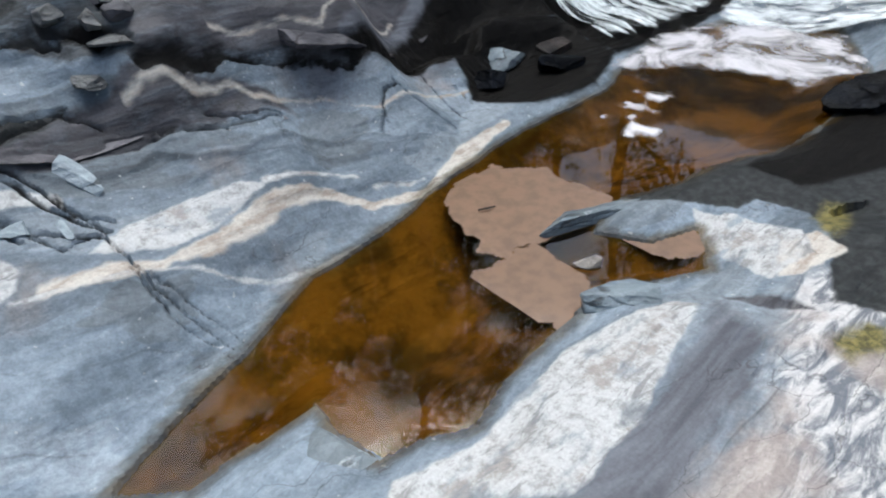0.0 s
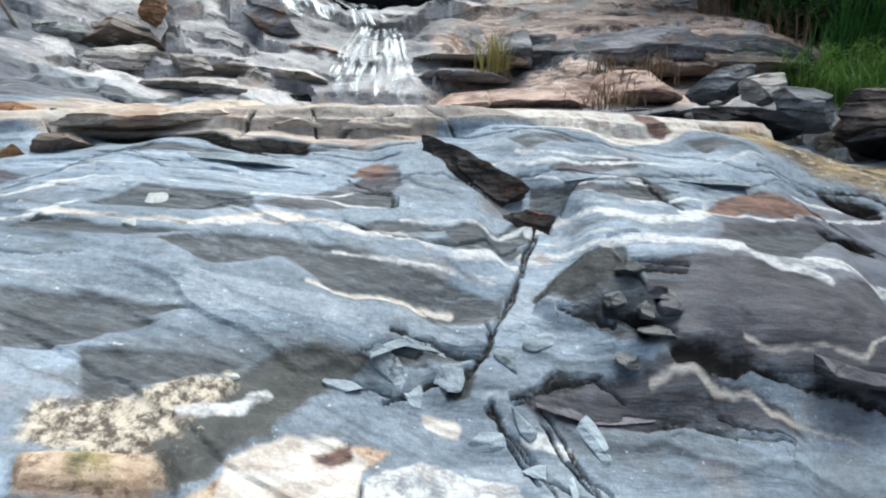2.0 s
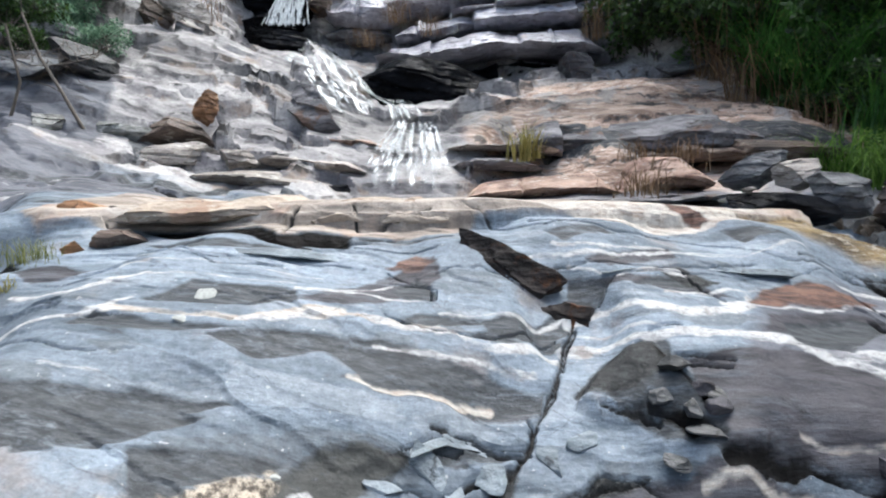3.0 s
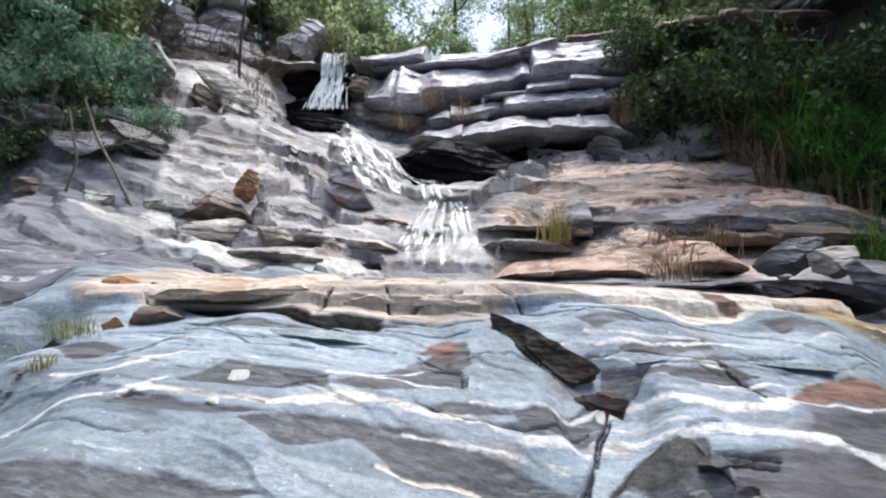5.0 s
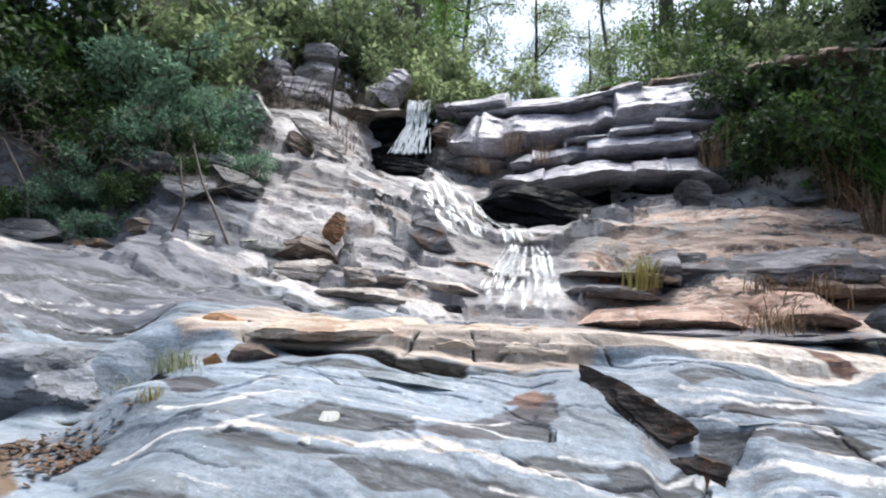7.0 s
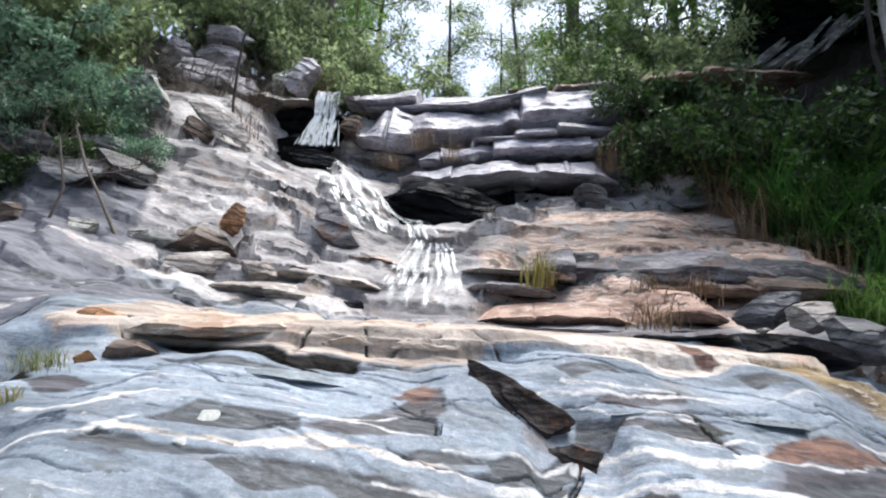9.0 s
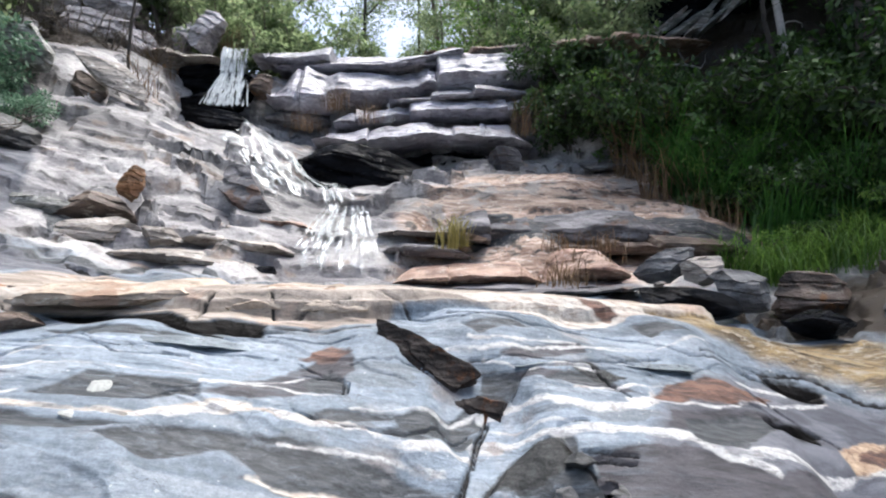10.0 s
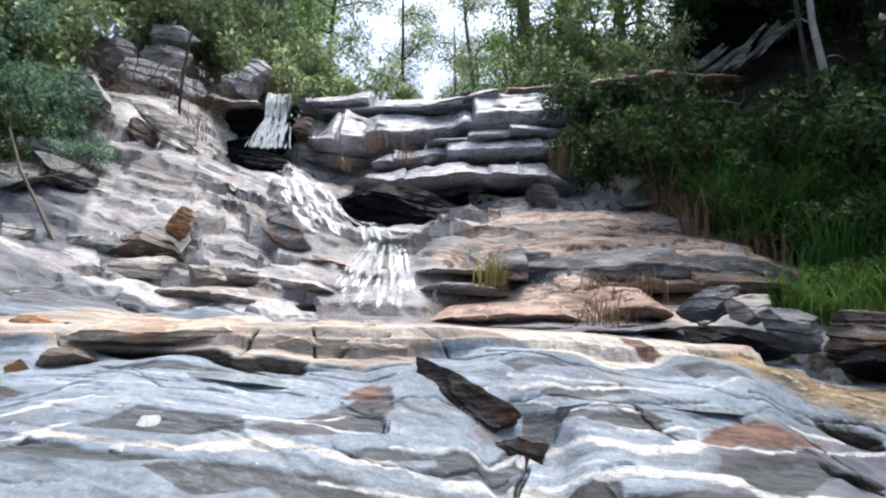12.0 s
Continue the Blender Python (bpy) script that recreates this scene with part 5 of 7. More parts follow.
def leaf_cloud(centres, spread, count, leaf, rnd, droop=0.3, narrow=0.42):
    """Folded pointed leaves scattered in clumps round the given centres."""
    pick = rnd.randint(0, len(centres), count)
    shell = rnd.normal(size=(count, 3))
    shell /= np.linalg.norm(shell, axis=1)[:, None]
    c = np.array(centres)[pick] + shell * (rnd.uniform(0.25, 1.0, count) ** 0.6)[:, None] * np.array(spread)
    way = shell * 0.7 + rnd.normal(size=(count, 3)) * 0.7
    way[:, 2] -= droop
    way /= np.linalg.norm(way, axis=1)[:, None]
    side = np.cross(way, rnd.normal(size=(count, 3)))
    side /= np.linalg.norm(side, axis=1)[:, None]
    up = np.cross(side, way)
    length = leaf * rnd.uniform(0.6, 1.3, count)[:, None]
    mid = c + way * length * 0.45 - up * length * 0.08
    verts = np.stack([c, mid + side * length * narrow * 0.5 + up * length * 0.06, c + way * length, mid - side * length * narrow * 0.5 + up * length * 0.06], 1).reshape(-1, 3)
    b = np.arange(count) * 4
    faces = np.concatenate([np.stack([b, b + 1, b + 2], 1), np.stack([b, b + 2, b + 3], 1)])
    return verts, faces


def shrub(seed, radius, height, leaves, leaf, leaf_mat, bark, label, stems=5, name="shrub"):
    """A many-stemmed bush whose leaves sit in clumps at the twig ends."""
    rnd = np.random.RandomState(seed)
    bars, tips = [], []
    for s in range(stems):
        a = rnd.uniform(0, 2 * math.pi)
        lean = rnd.uniform(0.15, 0.9)
        main = bent_path((0, 0, -0.1), (lean * math.cos(a), lean * math.sin(a), 1), height * rnd.uniform(0.6, 1.0), rnd, 0.5)
        bars.append(tube(main, np.linspace(0.022, 0.008, len(main)) * height, 5))
        for at in main[2:]:
            for _ in range(2):
                twig = bent_path(at, rnd.normal(size=3) * (1, 1, 0.5) + (0, 0, 0.3), radius * rnd.uniform(0.3, 0.75), rnd, 0.6, 3)
                bars.append(tube(twig, np.linspace(0.010, 0.003, len(twig)) * height, 3))
                tips += [twig[-1], twig[-2]]
    root = new(name)
    part("framework", mesh_of("framework", *joined(bars), bark), root)
    r = radius * 0.21
    part("crown", mesh_of("crown", *leaf_cloud(tips, (r, r, r * 0.8), leaves, leaf, rnd), leaf_mat, False), root)
    return tagged(root, label, "bush")


def tree(seed, height, crown_from, radius, leaves, leaf, trunk_r, leaf_mat, bark, label, lean=(0, 0), limbs=11, name="tree"):
    """A slender forest tree: tapered trunk, limbs, and an open crown of leaf clumps."""
    rnd = np.random.RandomState(seed)
    main = bent_path((0, 0, -0.3), (lean[0], lean[1], 1), height, rnd, 0.12, 10)
    bars, tips = [tube(main, np.linspace(trunk_r, trunk_r * 0.25, len(main)), 9, 0.06, seed)], []
    for k in range(limbs):
        u = crown_from + (1 - crown_from) * (k + rnd.uniform(0, 0.9)) / limbs
        at = np.array(main[min(int(u * 10), 10)])
        a = rnd.uniform(0, 2 * math.pi)
        limb = bent_path(at, (math.cos(a), math.sin(a), rnd.uniform(0.1, 0.9)), radius * rnd.uniform(0.6, 1.1), rnd, 0.5, 5)
        bars.append(tube(limb, np.linspace(trunk_r * 0.35, trunk_r * 0.08, len(limb)), 5))
        for q in limb[2:]:
            twig = bent_path(q, rnd.normal(size=3), radius * 0.35, rnd, 0.6, 3)
            bars.append(tube(twig, np.linspace(trunk_r * 0.12, trunk_r * 0.04, len(twig)), 3))
            tips += [twig[-1], q]
    root = new(name)
    part("trunk", mesh_of("trunk", *joined(bars), bark), root)
    r = radius * 0.24
    part("crown", mesh_of("crown", *leaf_cloud(tips, (r, r, r * 0.7), leaves, leaf, rnd), leaf_mat, False), root)
    return tagged(root, label, "tree")


def grass_shape(seed, blades, height, spread, width, lean=0.6):
    rnd = np.random.RandomState(seed)
    base = np.column_stack([rnd.normal(size=(blades, 2)) * spread, np.full(blades, -0.02)])
    a = rnd.uniform(0, 2 * math.pi, blades)
    out = np.column_stack([np.cos(a), np.sin(a), np.zeros(blades)]) * (rnd.uniform(0.1, 1, blades) * lean)[:, None]
    tall = height * rnd.uniform(0.45, 1.1, blades)
    side = np.column_stack([-np.sin(a), np.cos(a), np.zeros(blades)]) * width
    rows = []
    for u, w in ((0, 1.0), (0.4, 0.9), (0.75, 0.6), (1.0, 0.06)):
        c = base + np.column_stack([np.zeros(blades), np.zeros(blades), tall * (u - 0.28 * lean * u ** 3)]) + out * (tall * u ** 2)[:, None]
        rows += [c - side * w, c + side * w]
    verts = np.stack(rows, 1).reshape(-1, 3)
    b = np.arange(blades)[:, None] * 8
    faces = np.concatenate([b + np.array((2 * k, 2 * k + 1, 2 * k + 3, 2 * k + 2)) for k in range(3)])
    return verts, faces


def grass_tuft(label, place, seed, blades, height, spread, width, mat, lean=0.6, group=""):
    ob = new("grass_tuft", mesh_of("grass_tuft", *grass_shape(seed, blades, height, spread, width, lean), mat, False))
    ob.matrix_world = pose(*place)
    return tagged(ob, label, "grass", group)


def water_sheet(name, route, mat, label, category, across=22, along=10, bumpy=0.03, seed=0, rise=0.03, hug=False):
    """Running water along a route of x, y, z, width; with hug it follows the ground."""
    pts = []
    for (ax, ay, az, aw), (bx, by, bz, bw) in zip(route, route[1:]):
        for k in range(along):
            u = k / along
            pts.append((ax + (bx - ax) * u, ay + (by - ay) * u, az + (bz - az) * u, aw + (bw - aw) * u))
    pts.append(route[-1])
    verts, flow, run = [], [], 0.0
    for i, (x, y, z, w) in enumerate(pts):
        if i:
            run += math.dist(pts[i][:3], pts[i - 1][:3])
        q, o = pts[min(i + 1, len(pts) - 1)], pts[max(i - 1, 0)]
        dx, dy = q[0] - o[0], q[1] - o[1]
        long = math.hypot(dx, dy) + 1e-6
        sx, sy = (-dy / long, dx / long) if long > 0.02 else (1.0, 0.0)
        if sx < 0:
            sx, sy = -sx, -sy
        if not hug:
            sx, sy = 1.0, 0.0
        for k in range(across + 1):
            u = (k / across - 0.5) * w
            vx, vy = x + sx * u, y + sy * u
            vz = (floor_at(vx, vy) if hug else z) + rise
            verts.append((vx, vy, vz))
            flow.append((u, run, min(1.0, 2.0 * (0.5 - abs(k / across - 0.5)) * 2, 6.0 * min(i, len(pts) - 1 - i) / len(pts) + 0.15)))
    verts = np.array(verts)
    if hug:
        tall = verts[:, 2].reshape(len(pts), across + 1)
        soft = tall.copy()
        for _ in range(14):
            soft[1:-1] = (soft[:-2] + soft[1:-1] + soft[2:]) / 3
            soft[:, 1:-1] = (soft[:, :-2] + soft[:, 1:-1] + soft[:, 2:]) / 3
        verts[:, 2] = np.maximum(soft, tall - rise * 0.35).ravel()
    verts[:, 1] -= bumpy * np.abs(fbm(verts, 5.0, 3, seed, (3, 1, 1)))
    verts[:, 2] += bumpy * fbm(verts, 6.0, 3, seed + 3)
    n = across + 1
    a = (np.arange(len(pts) - 1)[:, None] * n + np.arange(across)[None, :]).ravel()
    mesh = mesh_of(name, verts, np.stack([a, a + 1, a + n + 1, a + n], 1), mat)
    mesh.attributes.new("flow", "FLOAT_VECTOR", "POINT").data.foreach_set("vector", np.array(flow, np.float32).ravel())
    return tagged(new(name, mesh), label, category)


def flat_blob(outline, z, thick, seed, gap=0.01, ragged=0.02, skirt=0.03):
    """A thin flat sheet with a ragged rim, from an outline in plan: grid cells inside it."""
    px, py = [p[0] for p in outline], [p[1] for p in outline]
    gx, gy = np.arange(min(px) - skirt, max(px) + gap + skirt, gap), np.arange(min(py) - skirt, max(py) + gap + skirt, gap)
    xx, yy = np.meshgrid(gx, gy)
    x, y = xx.ravel(), yy.ravel()
    flat = np.column_stack([x, y, np.zeros(len(x))])
    d = inside_gap(x, y, list(outline)) + ragged * fbm(flat, 9.0, 4, seed)
    z = z + thick * (2 * step(d, -skirt, 0.04) - 1) + 0.1 * thick * fbm(flat, 12, 3, seed + 1)
    n = len(gx)
    a = (np.arange(len(gy) - 1)[:, None] * n + np.arange(n - 1)[None, :]).ravel()
    quads = np.stack([a, a + 1, a + n + 1, a + n], 1)
    keep = (d[quads] > -skirt).any(1)
    used, back = np.unique(quads[keep], return_inverse=True)
    return np.column_stack([x, y, z])[used], back.reshape(-1, 4), d[used]


def along_line(x, points):
    return np.interp(x, [q[0] for q in points], [q[1] for q in points])


def bed_shape(nose, thick, y, run, seed, under=0.35, jut=0.10, cell=0.55, gap=0.03, over=0.10, shoulder=0.5, plies=1.0):
    """A bed of layered rock. nose: x and height along the foot of its face; thick: x and thickness. The face is undercut,
    split by upright joints into blocks, and its top falls back over the length run."""
    rnd = np.random.RandomState(seed)
    left, right = nose[0][0], nose[-1][0]
    x = np.linspace(left, right, int(max(24, (right - left) / gap)))
    flat = np.column_stack([x, np.zeros(len(x)), np.full(len(x), 0.1 * seed)])
    cuts = np.sort(rnd.uniform(left, right, max(1, int((right - left) / cell))))
    which = np.searchsorted(cuts, x)
    n = len(cuts) + 1
    middle = np.concatenate([[left], cuts, [right]])
    along = x - 0.5 * (middle[which] + middle[which + 1])
    push = rnd.uniform(-1, 1, n)[which] * jut + rnd.uniform(-0.4, 0.4, n)[which] * along
    lift = rnd.uniform(-1, 1, n)[which] * 0.12 + rnd.uniform(-0.15, 0.15, n)[which] * along
    near = np.min(np.abs(x[:, None] - cuts[None, :]), 1)
    notch = np.maximum(0, 1 - near / (1.6 * gap))
    tall = along_line(x, thick) * (1 + lift + 0.25 * fbm(flat, 1.3, 3, seed + 1))
    foot = along_line(x, nose) + 0.03 * fbm(flat, 2.5, 4, seed + 2)
    ends = np.minimum(1, np.minimum(x - left, right - x) / (0.12 + 0.6 * along_line(x, thick)))
    front = (along_line(x, y) if isinstance(y, list) else y) + push + 1.3 * jut * fbm(flat, 1.2, 4, seed + 3) + 0.25 * run * (1 - ends) ** 2
    # u: down the face from the back of the top to the hollow under the foot
    rows = [(run + 0.5, 1.10), (run, 1.0)]
    rows += [(run * (1 - k / 9), 1 - (1 - shoulder) * k / 9) for k in range(1, 9)]
    rows += [(0.01 + over * (k / 8) ** 1.5, shoulder * (1 - k / 8) + 0.03) for k in range(0, 8)]
    rows += [(0.05 + over, 0.0), (over + under * 0.4, -0.02), (over + under, 0.03), (over + under + 0.4, 0.06)]
    Y = np.array([[f + r for r, _ in rows] for f in front])
    Z = np.array([[b + (0.35 + 0.65 * e) * t * v for _, v in rows] for b, t, e in zip(foot, tall, ends)])
    X = np.repeat(x[:, None], len(rows), 1)
    p = np.stack([X, Y, Z], -1).reshape(-1, 3)
    size = float(np.mean([q[1] for q in thick]))
    ply = (p[:, 2] / size * 3.2 + 1.2 * fbm(p, 1.1, 4, seed + 5) + 0.2 * p[:, 0]) % 1.0
    face = np.tile([0, 0] + [0.8] * 8 + [1.0] * 9 + [0, 0, 0], len(x))
    p[:, 1] += face * (0.20 * plies * size * (ply - step(ply, 0.88, 0.98)) + 0.22 * size * fbm(p, 1.8 / size, 4, seed + 7, (0.7, 1, 1.5)) + np.repeat(notch, len(rows)) * 0.07 * size)
    p[:, 2] += 0.10 * size * fbm(p, 1.6 / size, 4, seed + 9) - np.repeat(notch, len(rows)) * 0.05 * size
    m = len(rows)
    q = (np.arange(len(x) - 1)[:, None] * m + np.arange(m - 1)[None, :]).ravel()
    return p, np.stack([q, q + 1, q + m + 1, q + m], 1), np.repeat(which[:-1], m - 1)


def bed(label, nose, thick, y, run, mat, seed, under=0.35, jut=0.10, cell=0.55, gap=0.03, over=0.10, shoulder=0.5, plies=1.0):
    p, faces, block = bed_shape(nose, thick, y, run, seed, under, jut, cell, gap, over, shoulder, plies)
    middle = p.mean(0)
    root = new("ledge")
    root.matrix_world = pose(*middle)
    for k in np.unique(block):
        used, back = np.unique(faces[block == k], return_inverse=True)
        part("block", mesh_of("block", p[used] - middle, back.reshape(-1, 4), mat, True, 34), root)
    return tagged(root, label, "rock ledge", "layered ledges")


def lip(label, route, thick, run, mat, seed, lift=0.003, under=0.05):
    """A thin sheet of the slab that breaks off along a route in plan, with a hollow under its edge."""
    nose = [(x, floor_at(x, y) + lift) for x, y in route]
    return bed(label, nose, [(route[0][0], 0.5 * thick), (route[1][0], thick), (route[-2][0], thick), (route[-1][0], 0.5 * thick)], [(x, y) for x, y in route], run, mat, seed, under, 0.012, 0.5, 0.012, 0.02, 0.4, 0.3)


# ---- the pool ----
gx, gy = np.linspace(-0.4, 5.2, 90), np.linspace(0.4, 2.2, 40)
xx, yy = np.meshgrid(gx, gy)
cell = (np.arange(39)[:, None] * 90 + np.arange(89)[None, :]).ravel()
quads = np.stack([cell, cell + 1, cell + 91, cell + 90], 1)
inside = inside_gap(xx.ravel(), yy.ravel(), POOL_SHORE) > -0.12
quads = quads[inside[quads].any(1)]
used, back = np.unique(quads, return_inverse=True)
pool_points = np.column_stack([xx.ravel(), yy.ravel(), np.full(xx.size, POOL_Z)])[used]
tagged(new("water", mesh_of("water", pool_points, back.reshape(-1, 4), POOL)), "still tea-brown pool water between the rock banks", "water", kind="structure")

for seed, outline in enumerate((
        [(1.50, 1.62), (1.70, 1.62), (1.86, 1.42), (1.84, 1.10), (1.65, 1.07), (1.42, 1.12), (1.26, 1.08), (1.20, 1.20), (1.30, 1.42)],
        [(1.22, 1.15), (1.40, 1.08), (1.40, 0.95), (1.36, 0.82), (1.24, 0.74), (1.14, 0.74), (1.10, 0.90), (1.10, 1.08)],
        [(1.66, 0.90), (1.86, 0.90), (1.94, 0.74), (1.80, 0.64), (1.68, 0.70)])):
    p, f, d = flat_blob(outline, POOL_Z + 0.0018, 0.0007, 40 + seed, 0.008, 0.10, 0.006)
    tagged(new("sandbar", mesh_of("sandbar", p, f, SANDBAR)), "smooth pinkish-brown wet sandbar in the pool", "sand", "sandbars in the pool")
for seed, outline in enumerate((
        [(3.02, 2.05), (3.85, 2.10), (4.45, 1.75), (4.45, 1.10), (4.0, 0.70), (3.60, 0.80), (3.35, 0.92), (3.36, 1.26), (3.25, 1.57), (2.87, 1.74)],
        [(2.43, 1.54), (2.56, 1.42), (2.52, 1.19), (2.32, 1.32)], [(2.54, 1.64), (2.78, 1.48), (2.66, 1.34), (2.51, 1.49)], [(2.80, 1.78), (2.98, 1.43), (2.88, 1.28), (2.75, 1.48)])):
    p, f, d = flat_blob(outline, POOL_Z + 0.014, 0.010, 60 + seed, 0.02, 0.12)
    mesh = mesh_of("foam", p, f, FOAM)
    mesh.attributes.new("rim", "FLOAT", "POINT").data.foreach_set("value", (d * (1.0 if seed == 0 else 3.0)).astype(np.float32))
    tagged(new("foam", mesh), "white foam floating on the brown pool", "foam", "foam on the pool")
twig_bar = tube([(1.40, 1.40, POOL_Z + 0.012), (1.43, 1.38, POOL_Z + 0.016), (1.47, 1.37, POOL_Z + 0.012)], (0.004, 0.005, 0.003), 5)
tagged(new("twig", mesh_of("twig", *twig_bar, TWIG)), "short dark twig lying on the sandbar", "twig")

# ---- rocks round the pool ----
rock("flat blue-grey sliver of rock lying in the pool", (1.72, 1.04, 0.15), (0.66, 0.13, 0.07), FLAKE, 301, -15, (0, 2), 6, 5, 0.05)
rock("small white stone at the pool's edge", (1.45, 0.88, 0.15), (0.13, 0.08, 0.06), PALE, 302, -30)
rock("blue-grey angular rock at the pool's edge", (1.36, 0.68, 0.17), (0.30, 0.20, 0.11), FLAKE, 304, -30)
rock("grey slab piece standing in the black wet hollow", (2.62, 2.42, floor_at(2.62, 2.42) + 0.03), (0.42, 0.20, 0.10), FLAKE, 1308, -8, (22, 0), 8, 7, 0.08)
rock("rusty block in the black wet hollow", (2.95, 2.25, floor_at(2.95, 2.25) + 0.02), (0.34, 0.14, 0.07), RUST, 1309, 5, (16, 4), 8, 7, 0.08)
rock("black jagged rock in the wet hollow", (2.30, 2.18, floor_at(2.30, 2.18) + 0.02), (0.30, 0.22, 0.12), WET_SHADE_ROCK, 1310, 25, (16, 4), 7, 9, 0.10)
rock("black jagged rock in the wet hollow", (2.75, 2.05, floor_at(2.75, 2.05) + 0.02), (0.36, 0.20, 0.14), WET_SHADE_ROCK, 1311, -15, (10, 4), 7, 9, 0.10)
rock("dark mossy rock beside the pool", (2.25, 0.62, 0.14), (0.5, 0.28, 0.12), BROWN, 305, 15)
rock("black wet rock by the inflow", (3.55, 0.62, 0.20), (0.7, 0.4, 0.3), WET_SHADE_ROCK, 306, -20)
rock("grey pointed rock at the pool's edge", (0.26, 0.86, 0.15), (0.40, 0.24, 0.10), FLAKE, 307, 10, (0, 0), 5, 8)

# ---- the near slab: ledge, wedges and loose pieces ----
for k, (px, py, sx) in enumerate(((0.50, 2.28, 0.20), (0.38, 2.22, 0.16), (0.58, 2.36, 0.14))):
    p, f = rock_shape((sx, 0.11, 0.04), 320 + k, 14, 7, 0.06, 0.1, 10)
    ob = tagged(new("rock_flake", mesh_of("rock_flake", p, f, SLATE, False)), "broken dark flake of rock below the wedge", "rock", "flakes of rock")
    ob.matrix_world = pose(px, py, floor_at(px, py) + 0.012, 14, 6, 15 * k)
joint_fall = floor_at(0.12, 2.95) - floor_at(-0.40, 3.16)
rock("dark rusty block lying in the joint", (-0.16, 3.06, floor_at(-0.16, 3.06) - 0.07), (0.80, 0.28, 0.28), RUST, 324, -20, (24, -math.degrees(math.atan2(joint_fall, 0.56))), 3.5, 12, 0.12)
rock("black broken block at the joint's end", (0.10, 2.90, floor_at(0.10, 2.90) - 0.05), (0.30, 0.24, 0.20), RUST, 323, -30, (18, 16), 6, 8, 0.08)
rock("big grey block split from the slab", (-3.95, 3.66, 1.30), (2.75, 1.5, 0.62), SLABGREY, 325, 8, (4, 3), 8, 5, 0.10, 0.04, 30)
rock("small tan stone on the ledge", (-2.80, 3.72, 1.76), (0.34, 0.16, 0.10), ORANGE, 326, 5)
rock("small brown stone on the ledge", (-2.50, 3.60, 1.72), (0.12, 0.12, 0.13), BROWN, 327, 25)
rock("ochre stone beside the ledge", (-2.42, 3.08, 1.55), (0.14, 0.11, 0.09), ORANGE, 328, 40)
rock("dark rock at the ledge's end", (-2.30, 3.25, 1.56), (0.42, 0.26, 0.15), BROWN, 329, 10)
for k, (px, py, sx, sy) in enumerate(((-0.50, 2.06, 0.20, 0.12), (-0.33, 2.19, 0.16, 0.09), (-0.30, 2.11, 0.15, 0.12), (-0.42, 2.03, 0.13, 0.08), (-0.09, 2.19, 0.14, 0.11), (0.05, 2.28, 0.16, 0.10), (-0.17, 1.93, 0.12, 0.10), (-0.05, 1.97, 0.13, 0.09), (0.20, 2.01, 0.22, 0.08), (-0.67, 1.97, 0.14, 0.07), (-0.02, 1.86, 0.09, 0.07), (0.09, 1.83, 0.08, 0.05))):
    fall_x, fall_y = (floor_at(px + 0.05, py) - floor_at(px - 0.05, py)) / 0.1, (floor_at(px, py + 0.05) - floor_at(px, py - 0.05)) / 0.1
    p, f = rock_shape((sx, sy, 0.026), 1320 + k, 14, 6, 0.03, 0, 10)
    p[:, :2] += 0.22 * p[:, 1::-1] * (1 if k % 2 else -1)
    ob = tagged(new("rock_flake", mesh_of("rock_flake", p, f, FLAKE, False)), "thin blue-grey flake of rock along the joint", "rock", "flakes of rock")
    ob.matrix_world = pose(px, py, floor_at(px, py) + 0.004, math.degrees(math.atan(fall_y)), -math.degrees(math.atan(fall_x)), 0) @ pose(0, 0, 0, 3, 2, 40 * k)
for k, (lx, ly, lr) in enumerate(((-1.47, 2.51, 0.05), (-1.48, 2.31, 0.03), (-0.98, 1.86, 0.018))):
    p, f = rock_shape((2 * lr, 1.8 * lr, 0.012), 330 + k, 2.2, 4, 0.25, 0, 10)
    ob = new("lichen_spot", mesh_of("lichen_spot", p, f, LICHEN))
    ob.matrix_world = pose(lx, ly, floor_at(lx, ly) + 0.004, 28, 8, 20 * k)
    tagged(ob, "round pale lichen spot on the dark band", "lichen", "lichen spots")
grass_tuft("small green grass tuft in a joint", (-2.55, 2.95, floor_at(-2.55, 2.95)), 340, 150, 0.17, 0.06, 0.0018, TUFT, 0.8, "tufts on the slab")
grass_tuft("small green grass tuft in a joint", (-2.72, 2.85, floor_at(-2.72, 2.85)), 341, 80, 0.13, 0.06, 0.0018, TUFT, 0.8, "tufts on the slab")
grass_tuft("small straw-coloured grass tuft in a joint", (-2.38, 2.55, floor_at(-2.38, 2.55)), 342, 40, 0.11, 0.03, 0.003, STRAW, 0.7, "tufts on the slab")

rnd = np.random.RandomState(345)
flakes, corners = [], []
for k in range(700):
    lx, ly = -2.45 - rnd.uniform(0, 0.95) ** 1.3, 2.28 + rnd.normal() * 0.11
    a, size = rnd.uniform(0, math.pi), rnd.uniform(0.010, 0.030)
    way = np.array((math.cos(a), math.sin(a), rnd.uniform(-0.4, 0.4))) * size
    side = np.array((-math.sin(a), math.cos(a), rnd.uniform(-0.4, 0.4))) * size * 0.45
    mid = np.array((lx, ly, floor_at(lx, ly) + rnd.uniform(0.002, 0.022)))
    corners += [mid - way, mid + side, mid + way, mid - side]
    flakes.append((4 * k, 4 * k + 1, 4 * k + 2, 4 * k + 3))
tagged(new("leaf_litter", mesh_of("leaf_litter", corners, flakes, LITTER, False)), "brown leaf litter washed up beside the sand", "leaf litter", kind="stuff")

